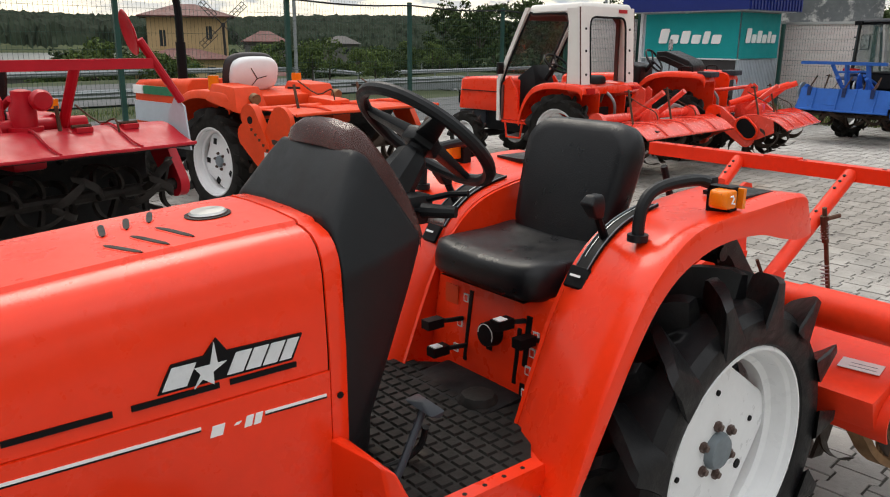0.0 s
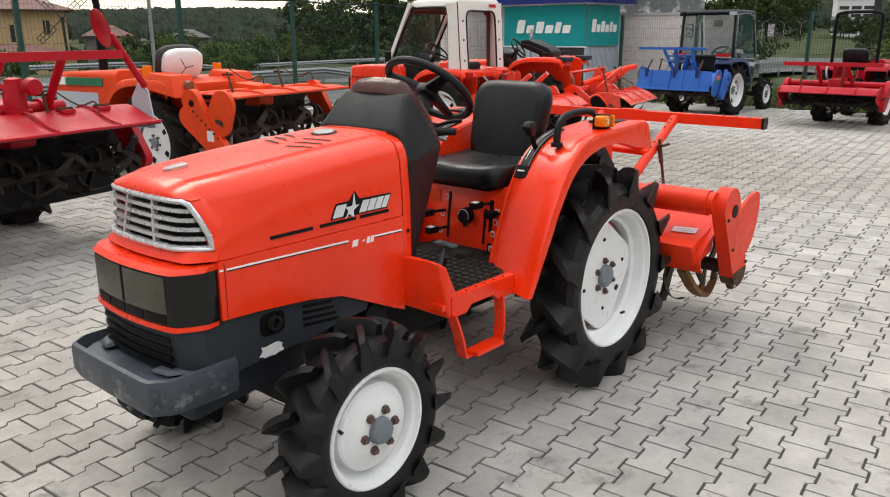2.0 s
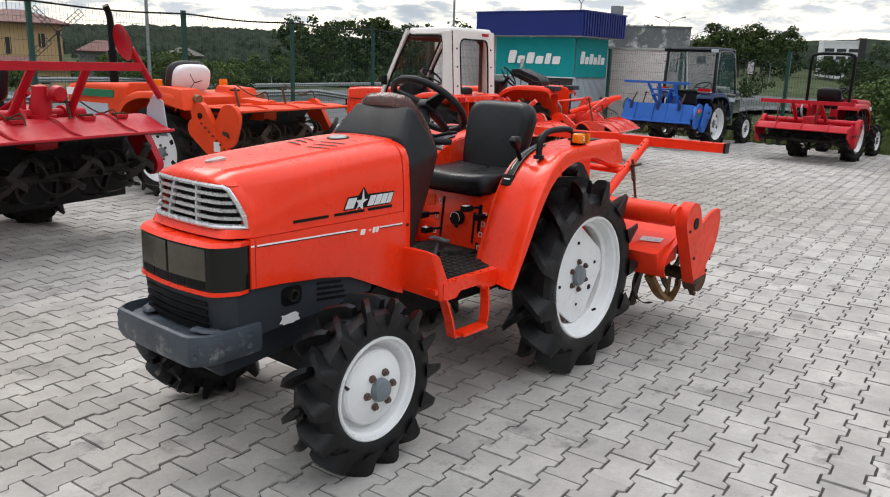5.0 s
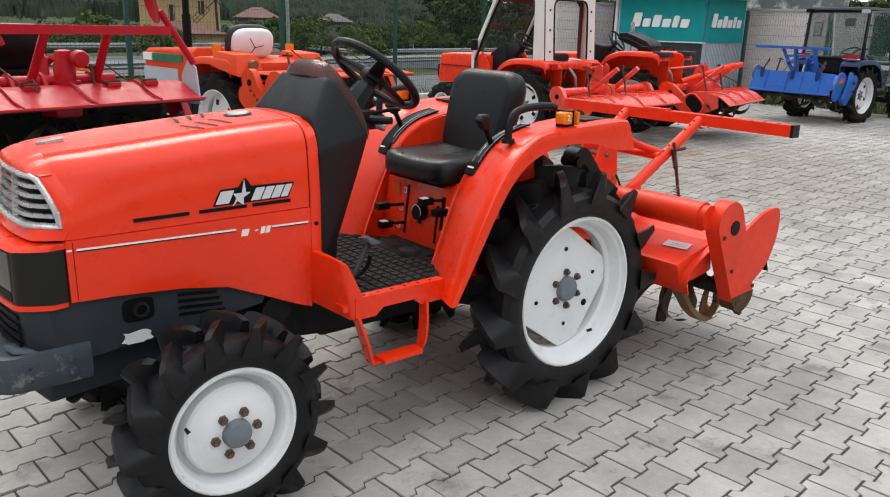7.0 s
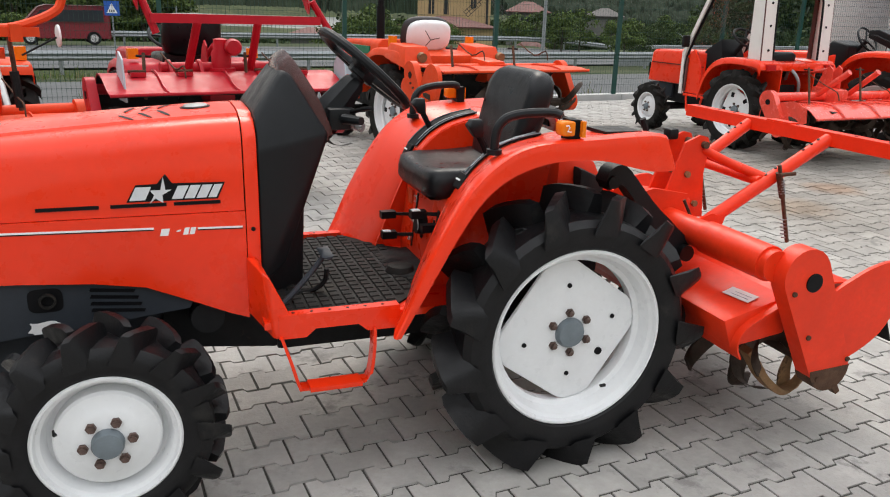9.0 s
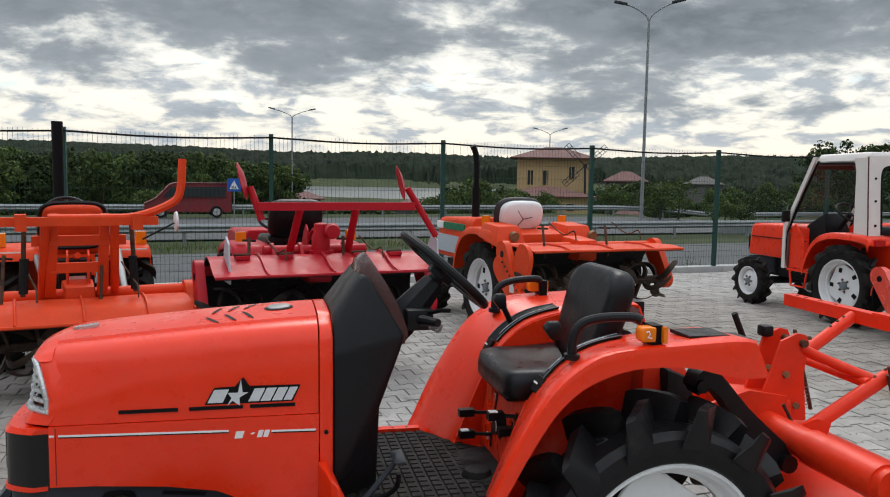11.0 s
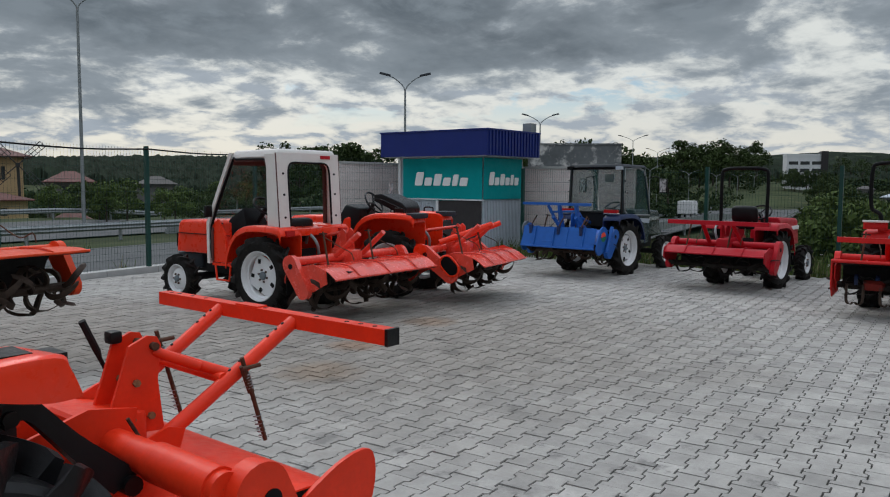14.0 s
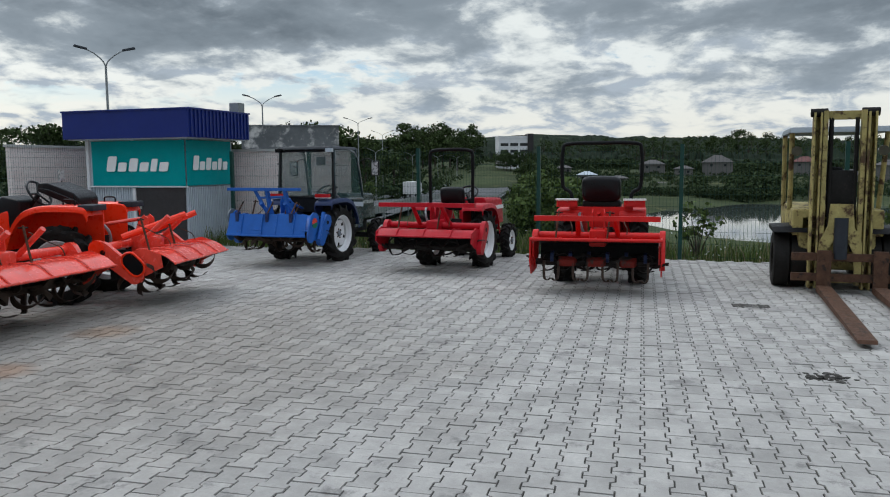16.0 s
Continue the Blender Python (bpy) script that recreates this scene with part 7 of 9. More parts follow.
for sg in (-1, 1):
    gen_fender(C, "orange", sg, 0.52, 0.26, 0.58, 1.02, "orange-red rear fender")
    part("tail_lamp", boxed((0.34, sg * 0.44 - 0.06, 0.91), (0.40, sg * 0.44 + 0.06, 0.97), 0.006), "redlens", C, "red tail lamp")
    part("boarding_step", pipe(B(), [(-0.88, sg * 0.47, 0.5), (-0.84, sg * 0.48, 0.33), (-0.62, sg * 0.48, 0.33), (-0.6, sg * 0.47, 0.5)], 0.014, 6), "orange", C)
part("dash_cover", bevel(hull(B(), [(-0.9, s * 0.24, z) for s in (-1, 1) for z in (0.55, 1.05)] + [(-0.74, s * 0.14, 1.2) for s in (-1, 1)] + [(-0.66, s * 0.18, 1.0) for s in (-1, 1)] + [(-0.72, s * 0.12, 0.55) for s in (-1, 1)]), 0.015), "plastic", C, "black dash cover")
gen_steering(C, -0.48, 1.22)
gen_seat(C, -0.1, 0.80, tall=0.24)
# cab: roof, pillars, open sides, rear wall with one wide opening
part("cab_roof", bevel(hull(B(), [(-0.60, s * 0.46, 1.80) for s in (-1, 1)] + [(0.245, s * 0.50, 1.80) for s in (-1, 1)] + [(-0.55, s * 0.42, 1.89) for s in (-1, 1)] + [(0.215, s * 0.46, 1.905) for s in (-1, 1)]), 0.03, 3), "cabwhite", C, "white cab roof")
REAR = lambda z: 0.29 - 0.055 * (z - 1.0) / 0.85
for sg in (-1, 1):
    fp = [(-1.03, 0.52), (-1.035, 1.02), (-0.60, 1.86), (-0.545, 1.86), (-0.985, 1.0), (-0.98, 0.52)]
    part("cab_pillar", plate(fp, sg * 0.435, sg * 0.475, 0.01), "cabwhite", C, "slanted white front pillar")
    q = part("rear_pillar", plate([(0.10, 1.0), (0.085, 1.70), (0.05, 1.84), (REAR(1.84), 1.84), (REAR(1.0), 1.0)], sg * 0.47, sg * 0.515, 0.012), "cabwhite", C, "white rear cab pillar with red stripe")
    rf = B()
    loft(rf, [[(REAR(z) - 0.03, sg * y, z) for y in (0.34 + g, 0.512)] + [(REAR(z) + 0.006, sg * y, z) for y in (0.512, 0.34 + g)] for z, g in ((1.0, 0.0), (1.3, 0.005), (1.64, 0.0), (1.70, -0.014), (1.735, -0.05), (1.75, -0.10), (1.752, -0.34), (1.86, -0.34))])
    part("rear_wall", bevel(rf, 0.004, 1), "cabwhite", q)
    part("cab_stripe", hull(B(), [(REAR(z) + d, sg * 0.516 - sg * w, z) for z in (1.0, 1.85) for d, w in ((-0.006, 0.0), (0.008, 0.0), (0.008, 0.007), (-0.006, 0.003))]), "rooftile", q)
    for z in (1.12, 1.38, 1.62):
        part("pillar_bolt", rod(B(), (REAR(z), sg * 0.42, z), (REAR(z) + 0.014, sg * 0.42, z), 0.014, 8), "ink", q)
    part("window_seal", pipe(B(), smooth_path([(REAR(1.02) + 0.006, sg * 0.338, 1.02), (REAR(1.5) + 0.006, sg * 0.342, 1.5), (REAR(1.69) + 0.006, sg * 0.33, 1.69), (REAR(1.745) + 0.006, sg * 0.26, 1.745), (REAR(1.745) + 0.006, sg * 0.12, 1.747), (REAR(1.745) + 0.006, 0, 1.747)], 3), 0.012, 6), "ink", q, "black window seal")
    part("door_seal", pipe(B(), smooth_path([(0.09, sg * 0.49, 1.02), (0.072, sg * 0.485, 1.68), (0.02, sg * 0.48, 1.775), (-0.10, sg * 0.475, 1.785), (-0.48, sg * 0.462, 1.785), (-0.565, sg * 0.46, 1.74), (-0.96, sg * 0.455, 0.98), (-0.965, sg * 0.45, 0.58)], 3), 0.014, 6), "ink", C, "black door seal")
    part("door_frame", bevel(hull(B(), [(-0.97 + a, sg * 0.45 + b, 0.55) for a in (0, 0.03) for b in (-0.012, 0.012)] + [(-0.965 + a, sg * 0.45 + b, 0.96) for a in (0, 0.03) for b in (-0.012, 0.012)]), 0.004), "rooftile", C)
    part("inner_lining", plate([(0.06, 1.02), (0.05, 1.68), (-0.02, 1.76), (-0.50, 1.76), (-0.53, 1.79), (0.09, 1.79), (0.10, 1.02)], sg * 0.435, sg * 0.465, 0.004), "rooftile", C, "brown cab lining")
    part("door_skirt", plate([(-0.96, 0.54), (-0.945, 1.0), (-0.86, 1.06), (-0.74, 0.90), (-0.70, 0.62), (-0.62, 0.54)], sg * 0.415, sg * 0.44, 0.006), "orange", C, "orange-red door skirt")
    bm = B()
    hull(bm, [(-0.58, sg * 0.45, 1.84), (0.1, sg * 0.46, 1.84), (0.1, sg * 0.47, 1.79), (-0.58, sg * 0.46, 1.79)])
    part("cab_rail", bm, "cabwhite", C)
part("maker_plate", boxed((0.238, 0.20, 1.80), (0.252, 0.36, 1.84), 0.002, 1), "crimson", C, "small red maker plate")
part("rear_deck", bevel(hull(B(), [(0.10, s * 0.52, z) for s in (-1, 1) for z in (0.93, 1.0)] + [(0.36, s * 0.52, z) for s in (-1, 1) for z in (0.90, 0.985)]), 0.015, 2), "orange", C, "orange-red deck between the fenders")
ws = B()
hull(ws, [(-1.015, s * 0.41, 1.0) for s in (-1, 1)] + [(-0.585, s * 0.41, 1.83) for s in (-1, 1)] + [(-1.01, s * 0.41, 1.0) for s in (-1, 1)] + [(-0.58, s * 0.41, 1.83) for s in (-1, 1)])
part("windscreen", ws, "glass", C, "clear cab windscreen").visible_shadow = False
part("windscreen_frame", pipe(B(), [(-1.02, -0.40, 1.0), (-1.02, 0.40, 1.0), (-0.60, 0.40, 1.80), (-0.60, -0.40, 1.80)], 0.018, 6, True), "rubber", C)
part("mirror", bevel(hull(B(), [(-0.93 + a * 0.02, -0.53 + b * 0.05, 1.16 + c * 0.07) for a in (-1, 1) for b in (-1, 1) for c in (-1, 1)]), 0.012), "rubber", C, "black wing mirror")
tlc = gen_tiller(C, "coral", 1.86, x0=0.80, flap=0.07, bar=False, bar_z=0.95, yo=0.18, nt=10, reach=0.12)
part("cover_patch", boxed((-0.09, -0.14, 0), (0.09, 0.14, 0.01), 0.003), "darkmetal", tlc, "dull brown patch on the cover", at=pose(1.17, -0.52, 0.585, 0, 18, 12))
part("sun_visor", boxed((-0.63, -0.42, 1.72), (-0.57, 0.42, 1.80), 0.01), "rooftile", C, "brown tinted header above the windscreen")

# open tractor beside it
O = thing("open_tractor", place(7.46, 4.68, 102), "orange-red open tractor with black dash and tiller", "tractor")
gen_wheels(O, 1.5, 0.49, 0.46, 0.31)
gen_chassis(O, 1.5, 0.44, 0.296, 0.42)
part("hood", hood_box("orange", -1.9, -0.8, 0.245, 0.58, 1.08), "orange", O, "orange-red hood")
for sg in (-1, 1):
    gen_fender(O, "orange", sg, 0.56, 0.26, 0.58, 1.12, "orange-red rear fender")
    part("fender_end", bevel(hull(B(), [(0.28, sg * 0.42 + b * 0.15, z) for b in (-1, 1) for z in (1.06, 1.13)] + [(0.46, sg * 0.42 + b * 0.14, z) for b in (-1, 1) for z in (1.06, 1.125)]), 0.012), "grey", O, "grey end cap on the fender")
    part("grab_handle", pipe(B(), smooth_path([(0.02, sg * 0.42, 1.11), (0.02, sg * 0.42, 1.165), (0.05, sg * 0.42, 1.18), (0.13, sg * 0.42, 1.18), (0.16, sg * 0.42, 1.165), (0.16, sg * 0.42, 1.11)], 2), 0.010, 6), "ink", O, "small black grab handle")
part("inner_panel", plate([(-0.62, 0.62), (-0.52, 0.78), (-0.30, 1.05), (-0.10, 1.10), (0.40, 1.10), (0.40, 0.80), (0.0, 0.70)], -0.27, -0.25, 0.006), "orange", O, "orange-red inner fender panel")
part("dash_cover", bevel(hull(B(), [(-0.98, s * 0.25, z) for s in (-1, 1) for z in (0.55, 1.06)] + [(-0.90, s * 0.22, 1.22) for s in (-1, 1)] + [(-0.66, s * 0.22, 1.17) for s in (-1, 1)] + [(-0.66, s * 0.20, 0.95) for s in (-1, 1)] + [(-0.84, s * 0.14, 0.55) for s in (-1, 1)]), 0.035, 3), "plastic", O, "black dash cover")
gen_steering(O, -0.56, 1.24, 56)
st_ = part("folded_seat", bevel(hull(B(), [(-0.44, s * 0.20, z) for s in (-1, 1) for z in (1.27, 1.36)] + [(-0.30, s * 0.22, z) for s in (-1, 1) for z in (1.22, 1.37)] + [(0.02, s * 0.22, z) for s in (-1, 1) for z in (1.09, 1.25)] + [(0.07, s * 0.20, z) for s in (-1, 1) for z in (1.08, 1.19)]), 0.035, 3), "vinyl", O, "black seat tipped forward", sharp=60)
part("seat_frame", rod(B(), (-0.16, 0, 0.72), (-0.16, 0, 1.17), 0.05, 10), "darkmetal", st_)
part("seat_piping", pipe(B(), [(-0.44, -0.19, 1.30), (-0.30, -0.225, 1.29), (0.02, -0.225, 1.17), (0.07, -0.20, 1.13)], 0.010, 6), "plastic", st_)
mr_ = part("mirror", boxed((-0.50, 0.30, 1.38), (-0.48, 0.40, 1.52), 0.008), "chrome", O, "small square mirror")
part("mirror_stalk", rod(B(), (-0.49, 0.35, 1.10), (-0.49, 0.35, 1.40), 0.008, 6), "ink", mr_)
part("floor_plate", boxed((-0.9, -0.44, 0.48), (-0.3, 0.44, 0.51), 0.005), "orange", O)
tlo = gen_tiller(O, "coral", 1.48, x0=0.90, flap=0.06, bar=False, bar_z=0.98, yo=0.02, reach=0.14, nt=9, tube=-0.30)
part("end_disc", rod(B(), (0.60, -0.79, 0.66), (0.60, -0.74, 0.66), 0.095, 18), "orange", tlo, "round orange-red end of the cross tube")
part("case_opening", plate(round_link((0.98, 0.53), (1.05, 0.46), 0.08, 0.08), -0.792, -0.785, 0.003), "ink", tlo, "dark hollow end of the chain case")
part("opening_rim", pipe(B(), [(px_, -0.788, pz_) for px_, pz_ in round_link((0.98, 0.53), (1.05, 0.46), 0.095, 0.095)], 0.014, 6, True), "orange", tlo)
part("mast_arm", rod(B(), (0.62, -0.30, 0.74), (1.18, 0.16, 0.98), 0.040, 10), "orange", tlo, "thick orange-red lift arm")
part("mast_arm", rod(B(), (0.66, 0.10, 0.74), (1.20, 0.40, 0.99), 0.036, 10), "orange", tlo, "thick orange-red lift arm")

# blue tractor with cab
BL = thing("blue_cab_tractor", place(11.55, 3.90, 358), "blue cab tractor with dark hood and bright blue tiller", "tractor")
gen_wheels(BL, 1.5, 0.50, 0.47, 0.31)
gen_chassis(BL, 1.5, 0.45, 0.296, 0.42)
part("hood", hood_box("grey", -1.95, -0.85, 0.25, 0.58, 1.08), "cardark", BL, "dark teal hood")
part("hood_stripe", boxed((-1.8, -0.256, 0.86), (-0.9, 0.256, 0.92), 0.003), "carsilver", BL, "silver hood stripe")
part("cab_back", boxed((0.10, -0.50, 0.80), (0.13, 0.50, 1.03), 0.006), "darkmetal", BL, "dark lower rear wall of the cab")
for sg in (-1, 1):
    gen_fender(BL, "navy", sg, 0.52, 0.30, 0.60, 1.02, "dark blue rear fender")
    lp_ = part("tail_lamp", boxed((0.30, sg * 0.42 - 0.12, 1.045), (0.37, sg * 0.42 + 0.12, 1.10), 0.008), "redlens", BL, "red tail lamp")
    part("lamp_base", boxed((0.28, sg * 0.42 - 0.125, 1.03), (0.36, sg * 0.42 + 0.125, 1.047), 0.004), "cabwhite", lp_)
    part("lower_door", plate([(-0.84, 0.50), (-0.86, 0.98), (-0.50, 1.02), (-0.47, 0.74), (-0.56, 0.50)], sg * 0.50, sg * 0.525, 0.006), "cardark", BL, "dark teal lower door panel")
    part("door_stripe", plate([(-0.855, 0.84), (-0.857, 0.92), (-0.50, 0.94), (-0.49, 0.87)], sg * 0.526, sg * 0.531, 0.001), "corr", BL)
    part("door_frame", pipe(B(), smooth_path([(-0.86, sg * 0.525, 0.98), (-0.80, sg * 0.52, 1.30), (-0.62, sg * 0.505, 1.76), (-0.05, sg * 0.505, 1.78), (0.06, sg * 0.51, 1.72), (0.08, sg * 0.525, 1.08), (-0.30, sg * 0.53, 1.0)], 3), 0.018, 6, True), "galv", BL, "pale grey cab door frame")
    for k in range(3):
        z_ = 1.20 + 0.19 * k
        part("frame_bolt", rod(B(), (0.085, sg * 0.50, z_), (0.10, sg * 0.56, z_), 0.012, 6), "ink", BL)
    for x0, x1 in ((-0.88, -0.66), (0.10, 0.07)):
        part("cab_pillar", bevel(hull(B(), [(x0 + a, sg * 0.525 + b, 0.98) for a in (0, 0.035) for b in (-0.016, 0.016)] + [(x1 + a, sg * 0.505 + b, 1.82) for a in (0, 0.035) for b in (-0.016, 0.016)]), 0.006), "cardark", BL, "slim dark teal cab pillar")
    part("side_glass", plate([(-0.83, 1.0), (0.09, 1.04), (0.06, 1.80), (-0.65, 1.80)], sg * 0.507, sg * 0.511, 0.0005), "tint", BL, "clear cab side window").visible_shadow = False
    mr_ = part("mirror", bevel(hull(B(), [(-0.80 + a * 0.018, sg * 0.80 + b * 0.075, 1.50 + c * 0.125) for a in (-1, 1) for b in (-1, 1) for c in (-1, 1)]), 0.012), "rubber", BL, "black wing mirror with a bright face")
    part("mirror_glass", boxed((-0.781, sg * 0.80 - 0.06, 1.39), (-0.777, sg * 0.80 + 0.06, 1.61), 0.001, 1), "chrome", mr_, "bright mirror face")
    part("mirror_arm", pipe(B(), smooth_path([(-0.76, sg * 0.52, 1.62), (-0.80, sg * 0.66, 1.66), (-0.81, sg * 0.78, 1.60)], 3), 0.009, 6), "rubber", BL)
cr_ = part("cab_roof", bevel(hull(B(), [(-0.74, s * 0.52, 1.81) for s in (-1, 1)] + [(0.16, s * 0.54, 1.81) for s in (-1, 1)] + [(-0.70, s * 0.48, 1.855) for s in (-1, 1)] + [(0.13, s * 0.50, 1.86) for s in (-1, 1)]), 0.016), "grey", BL, "thin dark grey cab roof")
for sg in (-1, 1):
    part("work_lamp", boxed((0.14, sg * 0.47 - 0.055, 1.765), (0.21, sg * 0.47 + 0.055, 1.825), 0.008), "corr" if sg > 0 else "ink", cr_, "boxed rear work lamp")
part("rear_glass", hull(B(), [(0.125 + d, s * 0.49, 1.04) for s in (-1, 1) for d in (0, 0.004)] + [(0.095 + d, s * 0.48, 1.79) for s in (-1, 1) for d in (0, 0.004)]), "tint", BL, "clear cab rear window").visible_shadow = False
part("glass_frame", pipe(B(), smooth_path([(0.13, -0.46, 1.045), (0.13, 0, 1.04), (0.13, 0.46, 1.045), (0.13, 0.495, 1.08), (0.115, 0.49, 1.45), (0.10, 0.485, 1.75), (0.10, 0.45, 1.785), (0.10, 0, 1.79), (0.10, -0.45, 1.785), (0.10, -0.485, 1.75), (0.115, -0.49, 1.45), (0.13, -0.495, 1.08)], 2), 0.020, 6, True), "rubber", BL, "black rubber window frame")
part("windscreen", hull(B(), [(-0.86 + d, s * 0.47, 1.04) for s in (-1, 1) for d in (0, 0.004)] + [(-0.67 + d, s * 0.46, 1.80) for s in (-1, 1) for d in (0, 0.004)]), "tint", BL, "clear cab windscreen").visible_shadow = False
part("cab_mirror", boxed((-0.60, -0.22, 1.56), (-0.58, -0.04, 1.70), 0.006), "galv", BL, "inside mirror")
gen_steering(BL, -0.52, 1.10)
gen_seat(BL, -0.20, 0.66, tall=0.36)
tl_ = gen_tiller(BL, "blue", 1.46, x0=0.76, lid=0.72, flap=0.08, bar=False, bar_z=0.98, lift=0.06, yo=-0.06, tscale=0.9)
rp_ = part("rear_panel", sheet(B(), [[(1.13 + 0.30 * (0.80 - z) + 0.012 * math.sin(7 * y), y, z + 0.006 * math.sin(5 * y)) for y in (-0.70, -0.45, -0.2, 0.05, 0.3, 0.5, 0.66)] for z in (0.82, 0.74, 0.66, 0.58, 0.50)], 0.008), "blue", tl_, "dented blue rear panel with ribs")
for y in (-0.46, -0.10, 0.16, 0.46):
    part("panel_rib", pipe(B(), [(1.135, y, 0.82), (1.225, y, 0.5)], 0.011, 6), "blue", rp_)
for y in (-0.56, -0.02, 0.40):
    lt_ = part("panel_latch", boxed((1.12, y - 0.025, 0.70), (1.17, y + 0.025, 0.84), 0.005), "navy", rp_, "dark blue latch")
    part("latch_rod", rod(B(), (1.15, y, 0.82), (1.02, y + 0.03, 1.0), 0.012, 6), "rust", lt_, "rusty spring rod")
part("panel_hem", pipe(B(), [(1.225, -0.72, 0.50), (1.23, 0.0, 0.495), (1.225, 0.68, 0.50)], 0.016, 6), "blue", rp_)
part("top_rail", boxed((0.98, -0.80, 1.17), (1.06, 0.48, 1.215), 0.01), "blue", tl_, "long blue top rail")
for y in (-0.10, 0.22):
    part("rail_post", plate([(0.84, 0.72), (0.94, 0.72), (1.05, 1.18), (0.98, 1.18)], y - 0.02, y + 0.02, 0.004), "blue", tl_)
part("rail_brace", rod(B(), (0.98, -0.34, 1.17), (0.92, -0.14, 0.78), 0.028, 8), "blue", tl_)
part("rail_tie", rod(B(), (0.98, -0.24, 1.06), (0.98, 0.22, 1.08), 0.018, 8), "blue", tl_)
part("end_disc", rod(B(), (1.0, -0.745, 0.76), (1.0, -0.765, 0.76), 0.13, 22), "hubgrey", tl_, "grey-blue round end disc")
part("end_cheek", plate(round_link((0.94, 0.74), (1.10, 0.50), 0.12, 0.10), -0.735, -0.715, 0.006), "blue", tl_, "rounded blue end plate")
ck_ = part("end_cheek", plate(round_link((1.02, 0.72), (1.14, 0.50), 0.13, 0.10), 0.715, 0.735, 0.006), "blue", tl_, "rounded blue end plate with a round sticker")
part("red_sticker", plate([(1.03 + 0.075 * math.cos(radians(a)), 0.69 + 0.075 * math.sin(radians(a))) for a in range(-10, 171, 15)], 0.736, 0.739, 0.0005), "coral", ck_, "red upper half of the sticker")
part("green_sticker", plate([(1.03 + 0.075 * math.cos(radians(a)), 0.686 + 0.075 * math.sin(radians(a))) for a in range(170, 351, 15)], 0.736, 0.739, 0.0005), "green_strip", ck_, "green lower half of the sticker")
part("side_link", rod(B(), (0.80, 0.76, 0.84), (0.98, 0.77, 0.44), 0.03, 8), "blue", tl_)

# crimson open tractor with roll bar
R1 = thing("red_tractor", place(11.5, 1.35, 358), "red tractor with black roll bar and red tiller", "tractor")
gen_wheels(R1, 1.35, 0.43, 0.44, 0.29)
gen_chassis(R1, 1.35, 0.42, 0.276, 0.36)
part("hood", hood_box("crimson", -1.8, -0.75, 0.23, 0.55, 1.02), "crimson", R1, "crimson hood")
part("hood_stripe", boxed((-1.7, -0.236, 0.80), (-0.9, 0.236, 0.86), 0.003), "print", R1, "pale hood stripe")
for sg in (-1, 1):
    gen_fender(R1, "crimson", sg, 0.48, 0.22, 0.54, 0.96, "crimson rear fender")
part("roll_bar", pipe(B(), smooth_path([(0.22, -0.34, 0.75), (0.22, -0.34, 1.2), (0.22, -0.34, 1.66), (0.22, -0.28, 1.76), (0.22, 0, 1.775), (0.22, 0.28, 1.76), (0.22, 0.34, 1.66), (0.22, 0.34, 1.2), (0.22, 0.34, 0.75)], 4), 0.026, 10), "ink", R1, "black tubular roll bar")
gen_seat(R1, -0.02, 0.86, tall=0.3)
gen_steering(R1, -0.5, 1.1)
gen_tiller(R1, "crimson", 1.5, x0=0.74, flap=0.10, bar=True, bar_z=0.98, yo=-0.09, tscale=0.62, nt=7, tn="darktine")

# red tractor seen square from behind
R2 = thing("red_tractor", place(10.45, -1.01, 4), "bright red tractor with roll hoop and open tiller", "tractor")
gen_wheels(R2, 1.4, 0.47, 0.44, 0.3)
gen_chassis(R2, 1.4, 0.42, 0.286, 0.4)
part("hood", hood_box("red", -1.85, -0.8, 0.23, 0.55, 1.0), "red", R2, "bright red hood")
for sg in (-1, 1):
    gen_fender(R2, "red", sg, 0.48, 0.24, 0.56, 0.98, "bright red rear fender")
    lp_ = part("tail_lamp", boxed((0.30, sg * 0.42 - 0.13, 1.0), (0.40, sg * 0.42 + 0.13, 1.10), 0.01), "red", R2, "boxed tail lamp")
    part("lamp_lens", boxed((0.395, sg * 0.42 - 0.11, 1.015), (0.41, sg * 0.42 + 0.115, 1.07), 0.006), "redlens", lp_)
    part("lamp_hood", boxed((0.29, sg * 0.42 - 0.14, 1.085), (0.42, sg * 0.42 + 0.14, 1.105), 0.006), "cabwhite", lp_, "pale lamp hood")
part("roll_bar", pipe(B(), smooth_path([(0.24, -0.36, 0.8), (0.24, -0.37, 1.1), (0.24, -0.40, 1.19), (0.24, -0.48, 1.25), (0.24, -0.50, 1.45), (0.24, -0.49, 1.72), (0.24, -0.42, 1.80), (0.24, 0, 1.81), (0.24, 0.42, 1.80), (0.24, 0.49, 1.72), (0.24, 0.50, 1.45), (0.24, 0.48, 1.25), (0.24, 0.40, 1.19), (0.24, 0.37, 1.1), (0.24, 0.36, 0.8)], 4), 0.024, 10), "ink", R2, "black tubular roll hoop")
gen_seat(R2, 0.0, 0.98, tall=0.36, s=1.25)
part("rear_panel", boxed((0.26, -0.40, 0.86), (0.30, 0.40, 1.0), 0.01), "red", R2)
tl2 = gen_tiller(R2, "red", 1.5, x0=0.80, flap=0.16, open_back=True, bar=True, bar_z=0.90, tn="darktine", tscale=0.55, nt=9)
for k in range(6):
    part("tine_flange", rod(B(), (0.92, -0.55 + 0.22 * k, 0.42), (0.92, -0.51 + 0.22 * k, 0.42), 0.07, 8), "navy", tl2, "blue tine flange")
